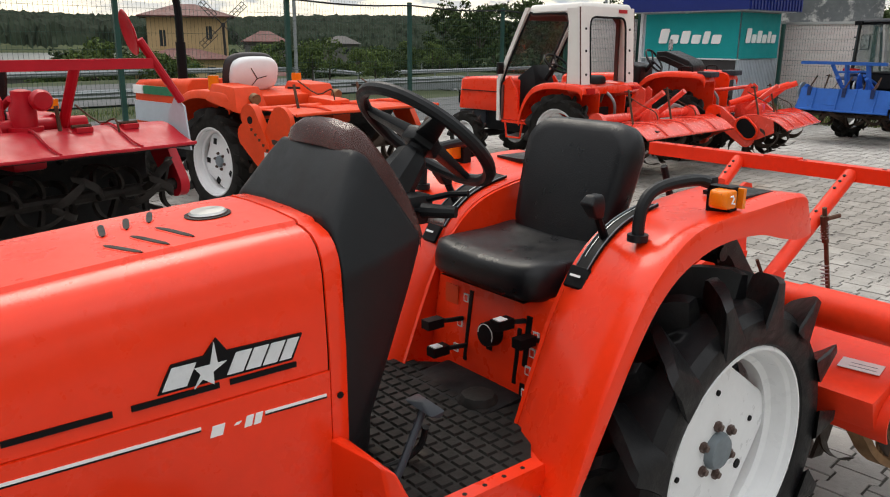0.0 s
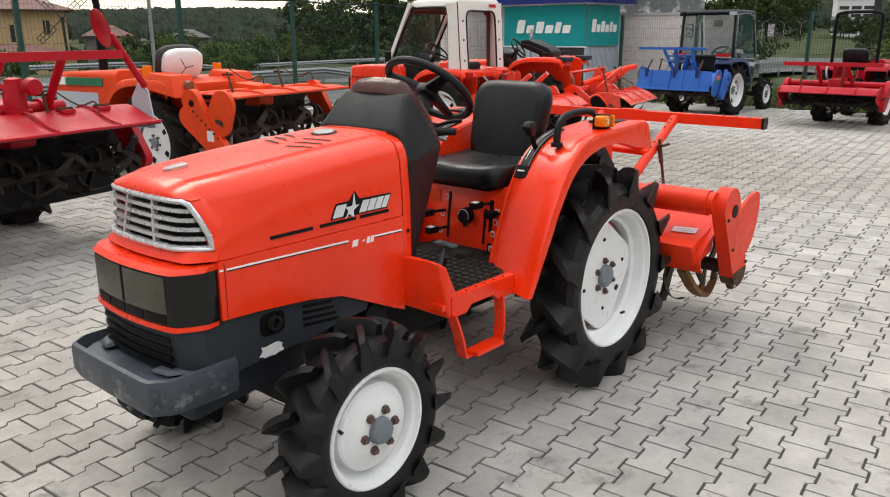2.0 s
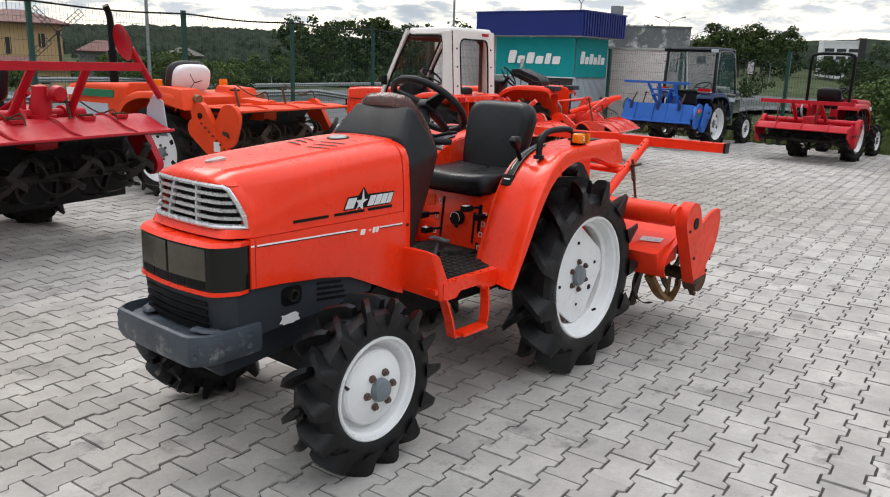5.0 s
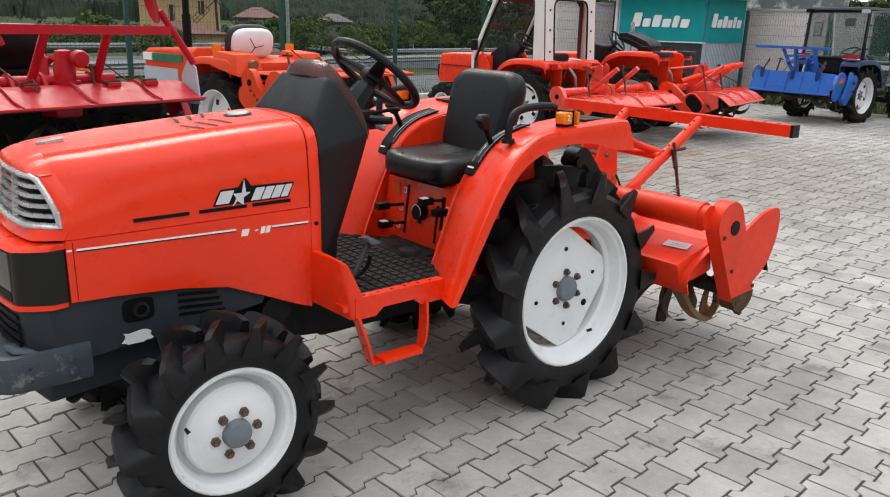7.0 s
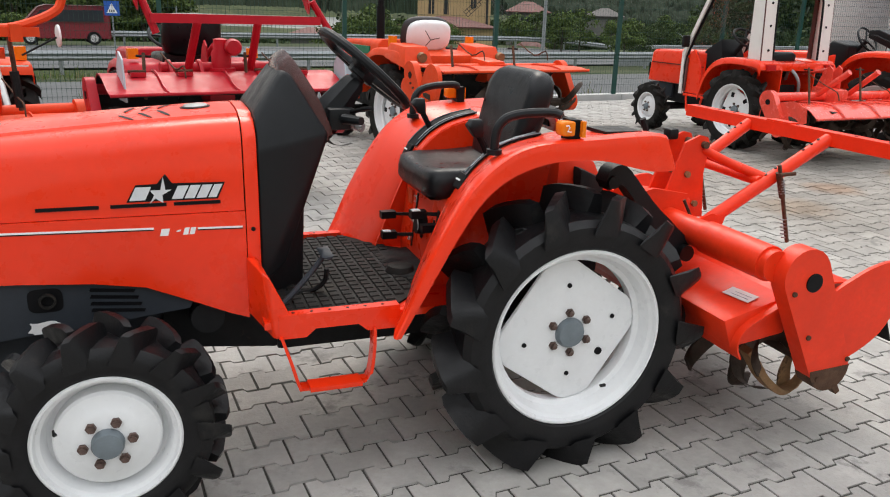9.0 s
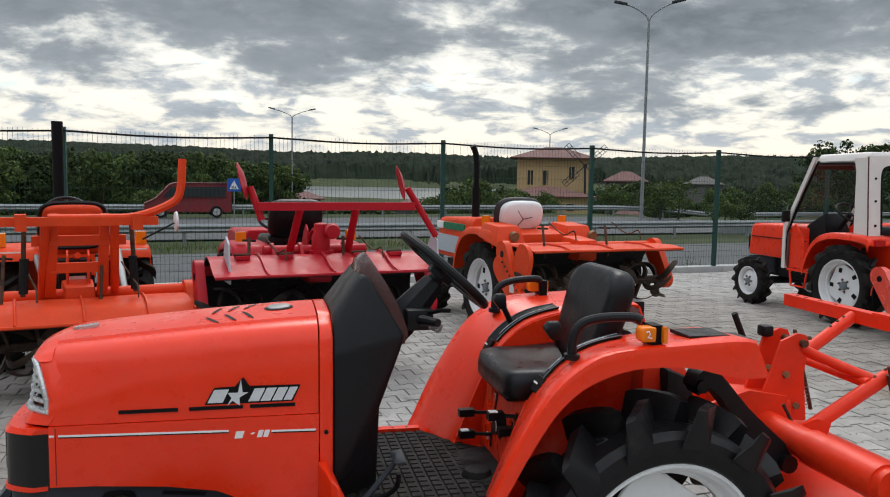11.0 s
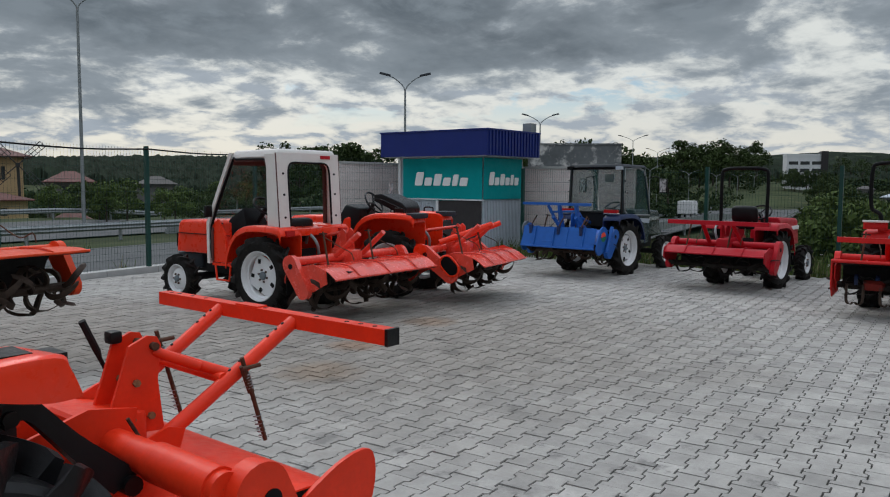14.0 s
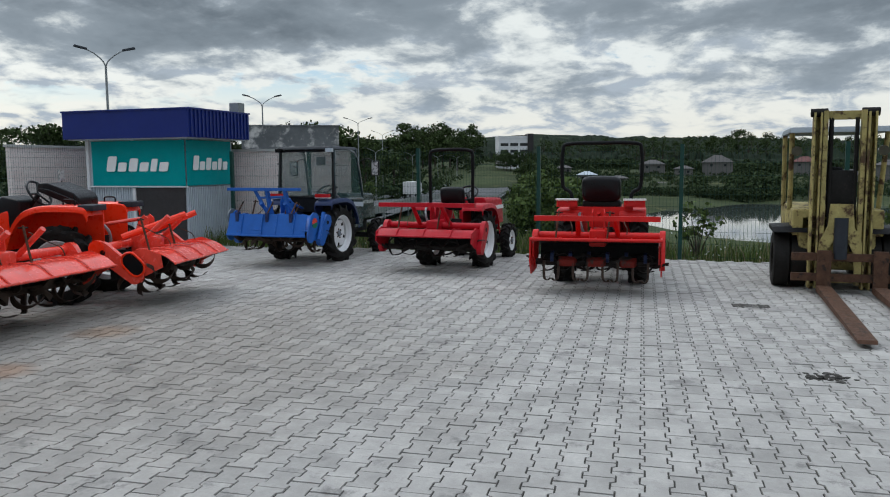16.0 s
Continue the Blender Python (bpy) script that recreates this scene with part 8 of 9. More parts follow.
for k in range(8):
    y_ = -0.62 + 0.175 * k
    part("hanging_blade", loft(B(), [[(p.x - 0.02, p.y - 0.014, p.z), (p.x + 0.02, p.y - 0.014, p.z), (p.x + 0.02, p.y + 0.014, p.z), (p.x - 0.02, p.y + 0.014, p.z)] for p in smooth_path([(1.02, y_, 0.38), (1.03, y_, 0.24), (1.04, y_ + 0.01 * (-1) ** k, 0.17), (1.04, y_ + 0.05 * (-1) ** k, 0.145), (1.03, y_ + 0.075 * (-1) ** k, 0.175)], 2)]), "tine", tl2, "hooked tiller blade")
for y0_, y1_ in ((-0.46, -0.22), (-0.12, 0.12), (0.26, 0.48)):
    part("blade_hub", bevel(hull(B(), [(0.98, y_, z_) for y_ in (y0_, y1_) for z_ in (0.33, 0.44)] + [(1.06, y_, z_) for y_ in (y0_ + 0.03, y1_ - 0.03) for z_ in (0.32, 0.40)]), 0.02, 2), "soiledred", tl2, "soil-stained red blade hub")
# added dark sheet: the shade of the open tiller is put into its colour
part("inner_wall", sheet(B(), [[(0.66, y, z) for y in (-0.70, 0.0, 0.70)] for z in (0.28, 0.45, 0.64)], 0.006), "darkmetal", tl2, "dark sheet added for the soiled and shaded tiller inside")
part("lid_edge", pipe(B(), [(1.27, y, 0.665) for y in (-0.76, -0.3, 0.3, 0.76)], 0.02, 8), "red", tl2)
for sg in (-1, 1):
    part("side_shield", plate([(0.74, 0.26), (0.74, 0.66), (1.28, 0.68), (1.30, 0.40), (1.18, 0.24)], sg * 0.745, sg * 0.76, 0.004), "red", tl2, "red side shield of the tiller")

# crimson tractor by the fence
CR = thing("crimson_tractor", place(-0.96, 4.47, 103), "crimson tractor with wide soiled tiller and marker discs", "tractor")
gen_wheels(CR, 1.5, 0.48, 0.46, 0.31)
gen_chassis(CR, 1.5, 0.44, 0.296, 0.4)
part("hood", hood_box("crimson", -1.9, -0.8, 0.24, 0.56, 1.02), "crimson", CR, "crimson hood")
for sg in (-1, 1):
    gen_fender(CR, "crimson", sg, 0.5, 0.24, 0.56, 0.98, "crimson rear fender")
    part("turn_signal", boxed((0.22, sg * 0.48 - 0.04, 1.0), (0.28, sg * 0.48 + 0.04, 1.08), 0.01), "amber", CR, "amber turn signal")
gen_seat(CR, -0.02, 0.94, tall=0.36, s=1.2)
gen_steering(CR, -0.5, 1.15)
tcr = gen_tiller(CR, "crimson", 1.78, x0=0.90, lid=0.765, flap=0.22, bar=True, bar_z=1.33, disc=True, lift=0.18, nt=11, bar_half=0.615, bar_off=0.075, tscale=0.88, wings=False, tn="darktine")
# added dark sheet that stops light leaking under the raised cover
part("dark_inside", sheet(B(), [[(0.73, y, z) for y in (-0.85, 0.0, 0.85)] for z in (0.26, 0.5, 0.80)], 0.006), "darkmetal", tcr, "dark sheet added for the soiled and shaded tiller inside")
hs_ = part("screw_housing", lathe(B(), [(0.02, -0.10), (0.07, -0.09), (0.075, 0.02), (0.055, 0.06), (0.055, 0.12), (0.02, 0.13)], 18), "crimson", tcr, "crimson housing of the depth screw", at=pose(0.88, 0.02, 1.06, 90, 0, 0))
part("housing_flange", rod(B(), (0, -0.11, 0), (0, -0.085, 0), 0.10, 16), "crimson", hs_)
part("linkage_tube", rod(B(), (0.84, -0.42, 0.97), (0.84, 0.40, 0.97), 0.045, 12), "crimson", tcr, "crimson linkage tube")
for y in (-0.36, -0.14, 0.22):
    part("linkage_lug", plate(round_link((0.84, 0.97), (0.95, 0.84), 0.065, 0.05), y - 0.012, y + 0.012, 0.003), "crimson", tcr)
for y in (-0.62, -0.30, 0.28, 0.58):
    br_ = part("hinge_bracket", boxed((0.98, y - 0.05, 0.935), (1.07, y + 0.05, 0.962), 0.006), "crimson", tcr)
    part("hinge_pin", rod(B(), (1.025, y - 0.06, 0.968), (1.025, y + 0.06, 0.968), 0.011, 6), "rust", br_)

# orange tractor with a white tank
OT = thing("tank_tractor", place(1.42, 5.09, 100), "orange tractor with white tank and long tiller", "tractor")
gen_wheels(OT, 1.42, 0.40, 0.47, 0.31)
gen_chassis(OT, 1.42, 0.45, 0.296, 0.36)
part("hood", hood_box("tank_orange", -1.80, -0.7, 0.25, 0.62, 1.12), "tank_orange", OT, "orange hood")
part("name_strip", boxed((-1.52, -0.258, 0.95), (-0.92, 0.258, 1.03), 0.003), "green_strip", OT, "green and white name strip")
part("name_strip", boxed((-1.72, -0.258, 0.95), (-1.54, 0.258, 1.03), 0.003), "print", OT)
part("exhaust_muffler", rod(B(), (-1.3, 0.06, 1.05), (-1.3, 0.06, 1.45), 0.048, 14), "ink", OT, "black upright exhaust muffler")
part("exhaust_pipe", pipe(B(), smooth_path([(-1.3, 0.06, 1.45), (-1.3, 0.06, 1.72), (-1.30, 0.045, 1.84), (-1.29, 0.0, 1.93)], 3), 0.036, 10), "ink", OT)
for sg in (-1, 1):
    gen_fender(OT, "tank_orange", sg, 0.53, 0.24, 0.54, 1.06, "orange rear fender")
    part("fender_box", bevel(hull(B(), [(0.05, sg * 0.39 + b * 0.16, 0.98) for b in (-1, 1)] + [(0.5, sg * 0.39 + b * 0.16, 0.90) for b in (-1, 1)] + [(0.1, sg * 0.39 + b * 0.12, 1.12) for b in (-1, 1)] + [(0.42, sg * 0.39 + b * 0.12, 1.10) for b in (-1, 1)]), 0.012), "tank_orange", OT, "orange fender box")
    part("turn_signal", rod(B(), (0.02, sg * 0.44, 1.05), (0.02, sg * 0.44, 1.18), 0.045, 14), "amber", OT, "round amber lamp")
# rounded white seat back with cracks, on a dark shell
sb = part("seat_back", oval(0.10, 0.0, 0.245, 0.15, 0.62), "white", OT, "rounded white cracked seat back", at=pose(0.06, -0.09, 1.20, 0, 12, 0), sharp=60)
part("seat_shell", oval(0.05, -0.03, 0.265, 0.172, 0.62), "door", OT, "dark brown shell behind the seat back", at=pose(0.055, -0.11, 1.205, 0, 12, 0), sharp=60)
for a_, b_ in (((0.0, 0.0), (0.02, 0.10)), ((0.0, 0.0), (0.09, -0.07)), ((0.0, 0.0), (-0.09, -0.075))):
    part("seat_crack", rod(B(), (0.101, a_[0], -0.03 + a_[1] * 0.4), (0.101, b_[1], -0.03 + b_[0]), 0.004, 5), "ink", sb)
part("seat_cushion", bevel(hull(B(), [(x_, s * 0.2 - 0.09, z_) for s in (-1, 1) for x_, z_ in ((-0.32, 0.95), (-0.30, 1.03), (0.04, 0.95), (0.04, 1.04))]), 0.03, 3), "white", OT, "white seat cushion")
tl3 = gen_tiller(OT, "tank_orange", 1.62, x0=0.90, lid=0.70, flap=0.24, bar=False, bar_z=0.95, lift=0.26, nt=10, yo=0.18, wings=False, tscale=0.95, mast=False)
part("rear_deck", bevel(hull(B(), [(0.06, y, z) for y in (-0.30, 0.34) for z in (0.93, 1.055)] + [(0.42, y, z) for y in (-0.30, 0.34) for z in (0.93, 1.02)]), 0.012), "tank_orange", OT, "orange deck between the fenders")
part("silver_panel", boxed((-1.72, -0.256, 0.68), (-1.02, 0.256, 0.88), 0.006), "corr", OT, "pale grey engine side panel")
for y in (-0.36, 0.52):
    part("lamp_socket", rod(B(), (0.46, y, 1.01), (0.505, y, 1.0), 0.045, 14), "ochre", OT, "empty round lamp socket")
cc_ = part("chain_case", plate(round_link((0.78, 0.76), (1.13, 0.50), 0.095, 0.10), -0.86, -0.80, 0.012), "tank_orange", tl3, "orange rounded chain case")
part("case_disc", plate(round_link((1.20, 0.87), (1.14, 0.74), 0.13, 0.145), -0.84, -0.80, 0.006), "tank_orange", tl3, "orange oval end plate")
part("case_sticker", box(B(), (1.02, -0.862, 0.56), (1.10, -0.859, 0.65)), "paper", cc_)
part("case_lug", boxed((1.16, -0.90, 0.42), (1.24, -0.80, 0.50), 0.012), "tank_orange", cc_)
for k in range(7):
    part("case_bolt", rod(B(), (0.87 + 0.047 * k, -0.866, 0.81 - 0.036 * k), (0.87 + 0.047 * k, -0.85, 0.81 - 0.036 * k), 0.012, 6), "rust", cc_)

# leftmost orange tractor
LO = thing("orange_tractor", place(-2.7, 4.25, 106), "old orange tractor with drooping pipe arm", "tractor")
gen_wheels(LO, 1.5, 0.48, 0.46, 0.31, hexa=True)
gen_chassis(LO, 1.5, 0.44, 0.296, 0.4)
part("hood", hood_box("tank_orange", -1.9, -0.8, 0.24, 0.58, 1.04), "tank_orange", LO, "orange hood")
for sg in (-1, 1):
    gen_fender(LO, "tank_orange", sg, 0.5, 0.24, 0.56, 0.98, "orange rear fender")
    part("turn_signal", boxed((0.16, sg * 0.5 - 0.04, 0.98), (0.24, sg * 0.5 + 0.04, 1.08), 0.01), "amber", LO, "amber lamp")
gen_seat(LO, -0.02, 0.9, tall=0.36, s=1.2, mat="tank_orange")
part("seat_trim", pipe(B(), [(0.28 + 0.09 * math.sin(a), 0.235 * math.copysign(abs(math.cos(a)) ** 0.5, math.cos(a)), 1.14 + 0.18 * math.copysign(abs(math.sin(a)) ** 0.5, math.sin(a))) for a in [k * math.tau / 28 for k in range(28)]], 0.018, 6, True), "vinyl", LO, "black trim round the seat back")
gen_steering(LO, -0.5, 1.22)
part("exhaust_pipe", rod(B(), (-1.25, -0.03, 1.0), (-1.25, -0.03, 2.02), 0.05, 12), "ink", LO, "black upright exhaust pipe")
for sg in (-1, 1):
    part("lamp_box", boxed((0.30, sg * 0.43 - 0.10, 0.88), (0.34, sg * 0.43 + 0.10, 0.95), 0.006), "cabwhite", LO, "pale number lamp box")
    part("mast_leg", bevel(hull(B(), [(1.06 + a * 0.03, sg * 0.16 + b * 0.03, 1.27) for a in (-1, 1) for b in (-1, 1)] + [(0.80 + a * 0.035, sg * 0.17 - 0.02 + b * 0.035, 0.66) for a in (-1, 1) for b in (-1, 1)]), 0.006), "tank_orange", LO, "slanted orange mast leg")
    part("bar_bracket", boxed((1.05, sg * 0.36 - 0.035, 1.16), (1.17, sg * 0.36 + 0.035, 1.27), 0.006), "tank_orange", LO)
    part("lift_rod", rod(B(), (0.96, sg * 0.34, 1.20), (0.98, sg * 0.36, 0.70), 0.016, 8), "rust", LO, "rusty lift rod")
    part("rod_sleeve", rod(B(), (0.968, sg * 0.345, 0.96), (0.978, sg * 0.357, 0.72), 0.03, 10), "darkmetal", LO)
for z_, x_ in ((1.08, 0.98), (0.88, 0.89)):
    part("mast_tie", boxed((x_ - 0.02, -0.30 if z_ > 1 else -0.19, z_ - 0.035), (x_ + 0.03, 0.30 if z_ > 1 else 0.17, z_ + 0.035), 0.006), "tank_orange", LO)
part("valve_block", boxed((0.40, -0.12, 0.68), (0.58, 0.10, 0.90), 0.015), "darkmetal", LO, "dark hydraulic valve block")
part("data_plate", boxed((0.582, -0.06, 0.70), (0.586, 0.06, 0.78), 0.002, 1), "paper", LO)
part("lift_cylinder", rod(B(), (0.42, 0.30, 0.95), (0.66, 0.32, 0.66), 0.03, 12), "steel", LO, "bright steel lift cylinder")
gen_tiller(LO, "tank_orange", 1.5, x0=0.85, lid=0.66, flap=0.1, bar=True, bar_z=1.22, bar_half=0.5)
part("marker_arm", pipe(B(), smooth_path([(1.1, -0.2, 1.24), (1.1, 0.14, 1.24), (1.10, 0.36, 1.25), (1.08, 0.58, 1.33), (1.08, 0.66, 1.42), (1.08, 0.68, 1.66)], 4), 0.03, 8), "tank_orange", LO, "bent orange marker arm")
bm = lathe(B(), [(0.001, 0.0), (0.08, 0.005), (0.085, 0.02), (0.001, 0.03)], 20)
part("mirror", bm, "white", LO, "round white mirror", at=pose(0.3, 0.75, 1.16))
part("mirror_arm", rod(B(), (0.3, 0.5, 1.02), (0.3, 0.75, 1.15), 0.008, 6), "darkmetal", LO)

# ---- forklift by the lake fence: forks point along -x ----
FK = thing("forklift", pose(10.35, -3.80, 0), "worn yellow forklift with long rusty forks", "forklift")
for sg in (-1, 1):
    for y in (0.40, 0.60):
        bm = lathe(B(), [(0.20, -0.09), (0.30, -0.10), (0.34, -0.085), (0.345, 0.0), (0.34, 0.085), (0.30, 0.10), (0.20, 0.09)], 32, closed=True)
        ty = part("front_tyre", bm, "rubber_dirty", FK, "black solid front tyre", at=pose(0.42, sg * y, 0.345))
        if y > 0.5:
            part("wheel_rim", lathe(B(), [(0.205, -0.06), (0.20, 0.06), (0.10, 0.05), (0.08, -0.02), (0.001, -0.02)], 24), "lift", ty)
    bm = lathe(B(), [(0.14, -0.08), (0.25, -0.08), (0.265, 0.0), (0.25, 0.08), (0.14, 0.08)], 28, closed=True)
    part("rear_tyre", bm, "rubber_dirty", FK, "black rear tyre", at=pose(1.75, sg * 0.45, 0.265))
    # mast channels, outer and inner
    part("mast_channel", bevel(prism(B(), [(-0.16, sg * 0.24), (0.02, sg * 0.24), (0.02, sg * 0.33), (-0.16, sg * 0.33), (-0.16, sg * 0.31), (0.0, sg * 0.31), (0.0, sg * 0.26), (-0.16, sg * 0.26)], 0.06, 2.12, "z"), 0.004, 1), "lift", FK, "worn yellow mast channel")
    part("mast_channel", boxed((-0.13, sg * 0.20 - 0.025, 0.10), (-0.02, sg * 0.20 + 0.025, 2.14), 0.006), "lift", FK)
    part("lift_chain", rod(B(), (-0.09, sg * 0.13, 0.5), (-0.09, sg * 0.13, 2.04), 0.02, 6), "rubber_dirty", FK, "dark lift chain")
    part("mast_roller", rod(B(), (-0.07, sg * 0.18, 2.12), (-0.07, sg * 0.36, 2.12), 0.05, 14), "rubber_dirty", FK)
    # forks: heel and long blade
    fy = 0.17 if sg > 0 else -0.42
    part("fork", bevel(prism(B(), [(-0.20, 0.05), (-0.20, 0.52), (-0.255, 0.52), (-0.265, 0.11), (-3.1, 0.075), (-3.12, 0.045), (-0.3, 0.035)], fy - 0.075, fy + 0.075), 0.006), "rust", FK, "long rusty fork blade")
    part("guard_post", rod(B(), (0.55, sg * 0.50, 0.95), (0.30, sg * 0.52, 1.92), 0.03, 8), "lift", FK, "yellow overhead guard post")
    part("guard_post", rod(B(), (1.5, sg * 0.50, 0.95), (1.35, sg * 0.52, 1.92), 0.03, 8), "lift", FK)
    part("front_fender", bevel(hull(B(), [(0.05, sg * 0.30, 0.70), (0.85, sg * 0.30, 0.70), (0.05, sg * 0.72, 0.70), (0.85, sg * 0.72, 0.70), (0.15, sg * 0.72, 0.76), (0.75, sg * 0.72, 0.76), (0.15, sg * 0.30, 0.78), (0.8, sg * 0.30, 0.78)]), 0.012), "ink", FK, "black front fender")
    hd = part("work_lamp", rod(B(), (0.26, sg * 0.47, 1.68), (0.20, sg * 0.47, 1.68), 0.06, 14), "lampglass", FK, "round work lamp")
for z in (0.16, 0.62, 2.09):
    part("mast_tie", boxed((-0.02 if z > 2 else 0.0, -0.30, z - 0.05), (0.035, 0.30, z + 0.05), 0.006), "lift", FK)
for z in (0.20, 0.44):
    part("carriage_bar", boxed((-0.22, -0.52, z - 0.045), (-0.16, 0.52, z + 0.045), 0.008), "rust", FK, "rusty fork carriage bar")
part("carriage_arch", bevel(prism(B(), [(-0.23, 0.16), (-0.23, 0.60), (-0.14, 0.80), (-0.12, 1.06), (0.12, 1.06), (0.14, 0.80), (0.23, 0.60), (0.23, 0.16), (0.16, 0.16), (0.14, 0.48), (0.075, 0.64), (-0.075, 0.64), (-0.14, 0.48), (-0.16, 0.16)], -0.175, -0.13, "x"), 0.006), "lift", FK, "worn yellow carriage arch")
part("hose_cover", bevel(hull(B(), [(-0.05 + a * 0.04, b * 0.13, z) for a in (-1, 1) for b in (-1, 1) for z in (1.0, 1.45)]), 0.02), "rubber_dirty", FK, "dark hose cover")
for y in (-0.15, -0.125, 0.125, 0.15):
    part("hose", rod(B(), (-0.06, y, 0.9), (-0.06, y, 2.06), 0.011, 6), "rubber", FK)
part("lift_cylinder", rod(B(), (-0.19, 0, 0.42), (-0.19, 0, 0.90), 0.075, 16), "grey", FK, "grey lift cylinder")
part("cylinder_rod", rod(B(), (-0.04, 0, 1.0), (-0.04, 0, 1.3), 0.03, 12), "steel", FK)
part("body", bevel(hull(B(), [(0.12, s * 0.42, z) for s in (-1, 1) for z in (0.25, 0.92)] + [(1.2, s * 0.5, z) for s in (-1, 1) for z in (0.2, 1.0)] + [(2.15, s * 0.48, z) for s in (-1, 1) for z in (0.3, 0.98)]), 0.04, 3), "lift", FK, "faded yellow body")
part("cowl", bevel(hull(B(), [(0.12, s * 0.50, z) for s in (-1, 1) for z in (0.66, 0.98)] + [(0.5, s * 0.50, z) for s in (-1, 1) for z in (0.66, 0.98)]), 0.03, 3), "lift", FK)
part("overhead_guard", bevel(hull(B(), [(0.15, s * 0.56, 1.90) for s in (-1, 1)] + [(1.5, s * 0.56, 1.90) for s in (-1, 1)] + [(0.25, s * 0.54, 1.97) for s in (-1, 1)] + [(1.4, s * 0.54, 1.97) for s in (-1, 1)]), 0.015), "hubgrey", FK, "grey overhead guard roof")
part("seat", bevel(hull(B(), [(0.95, s * 0.22, 1.0) for s in (-1, 1)] + [(1.3, s * 0.22, 1.0) for s in (-1, 1)] + [(0.97, s * 0.21, 1.12) for s in (-1, 1)] + [(1.3, s * 0.2, 1.5) for s in (-1, 1)]), 0.04), "vinyl", FK, "black seat")
part("steering_wheel", pipe(B(), [(0.62 + 0.14 * math.cos(a), 0.17 * math.sin(a), 1.22 + 0.09 * math.cos(a)) for a in [k * math.tau / 24 for k in range(24)]], 0.012, 6, True), "plastic", FK)
part("steering_column", rod(B(), (0.48, 0, 0.95), (0.62, 0, 1.22), 0.03, 8), "plastic", FK)

# ---- houses, lamps, vehicles and woods beyond the fences ----


def polar(az, d):
    """A place seen from the yard at that azimuth and distance."""
    return (-0.8 + d * math.cos(radians(az)), -2.4 + d * math.sin(radians(az)))


def house(name, az, d, w, dep, z0, eave, apex, wallm, roofm, wins, label, over=0.5, flat=False, turn=0.0):
    x, y = polar(az, d)
    h = thing(name, pose(x, y, z0, 0, 0, az - 90 + turn), label, "house")
    part("house_wall", boxed((-w / 2, 0, 0), (w / 2, dep, eave - z0), 0.02), wallm, h)
    e, a = eave - z0, apex - z0
    if flat:
        part("roof", boxed((-w / 2 - 0.1, -0.1, e), (w / 2 + 0.1, dep + 0.1, a), 0.03), roofm, h)
    else:
        pts = [(s * (w / 2 + over), t, e) for s in (-1, 1) for t in (-over, dep + over)] + [(s * w * 0.12, dep / 2, a) for s in (-1, 1)] + [(s * (w / 2 + over), t, e - 0.12) for s in (-1, 1) for t in (-over, dep + over)]
        part("roof", hull(B(), pts), roofm, h, "maroon metal roof" if roofm == "rooftile" else "")
    for (cx, cz, ww, hh) in wins:
        wi = part("window", boxed((cx - ww / 2, -0.03, cz - z0 - hh / 2), (cx + ww / 2, 0.02, cz - z0 + hh / 2), 0.01), "window", h, "dark window")
        part("window_frame", pipe(B(), [(cx - ww / 2, -0.03, cz - z0 - hh / 2), (cx + ww / 2, -0.03, cz - z0 - hh / 2), (cx + ww / 2, -0.03, cz - z0 + hh / 2), (cx - ww / 2, -0.03, cz - z0 + hh / 2)], 0.05, 4, True), wallm if wallm in ("yellow", "village", "door") else "housewhite", wi)
    return h


yh = house("yellow_house", 69.6, 92, 8.3, 7, -8, 3.95, 5.3, "yellow", "rooftile", [(-2.6, 1.6, 0.7, 1.7), (-0.9, 1.6, 0.7, 1.7), (2.2, 2.2, 0.7, 1.4)], "yellow rendered house with maroon roof", over=0.9)
for k in range(18):
    part("plank_rib", boxed((-4.0 + k * 0.47, -0.05, 7.2), (-3.94 + k * 0.47, 0.0, 11.6), 0.01, 1), "yellow", yh)
house("annex_house", 70.0, 86, 9.6, 4, -8, -0.4, 0.6, "yellow", "rooftile", [(2.6, -1.6, 0.9, 0.8)], "low yellow annex with maroon roof", over=0.6)
house("grey_house", 64.35, 122, 6.0, 6, -9, 1.3, 2.8, "village", "rooftile", [(0.0, 0.0, 2.0, 1.3), (0.4, -2.9, 1.6, 1.2)], "grey rendered house with hipped roof")
house("village_house", 59.0, 160, 7.0, 6, -9, 0.9, 2.4, "village", "villageroof", [(1.0, -0.6, 1.2, 1.0)], "grey house among trees")
house("red_roof_house", 64.2, 62, 2.9, 3, -4, -1.6, -0.75, "rooftile", "rooftile", [], "low shed with red metal roof", over=0.3)
house("red_roof_house", 87.8, 95, 4.2, 4, -6, -1.35, -0.55, "village", "rooftile", [], "small house with red roof above the lake")
house("red_roof_house", 79.6, 85, 4.4, 4, -6, -1.75, -0.95, "village", "rooftile", [], "small house with red roof above the lake")
house("grey_cottage", 62.0, 150, 2.2, 3, -8, -0.2, 0.8, "village", "villageroof", [(0, -1.0, 0.8, 0.8)], "small grey rendered cottage among trees")
ob_ = house("office_block", 13.9, 300, 12.6, 12, -6, 11.6, 12.4, "housewhite", "housewhite", [(-4.2 + 3.7 * i, 4.2 + 2.5 * j, 3.0, 1.2) for i in range(3) for j in range(3)], "white office block with dark window bands", flat=True, turn=8)
part("stair_tower", boxed((4.6, -0.5, 0), (6.8, 6, 19.3), 0.05), "door", ob_, "dark stair tower")
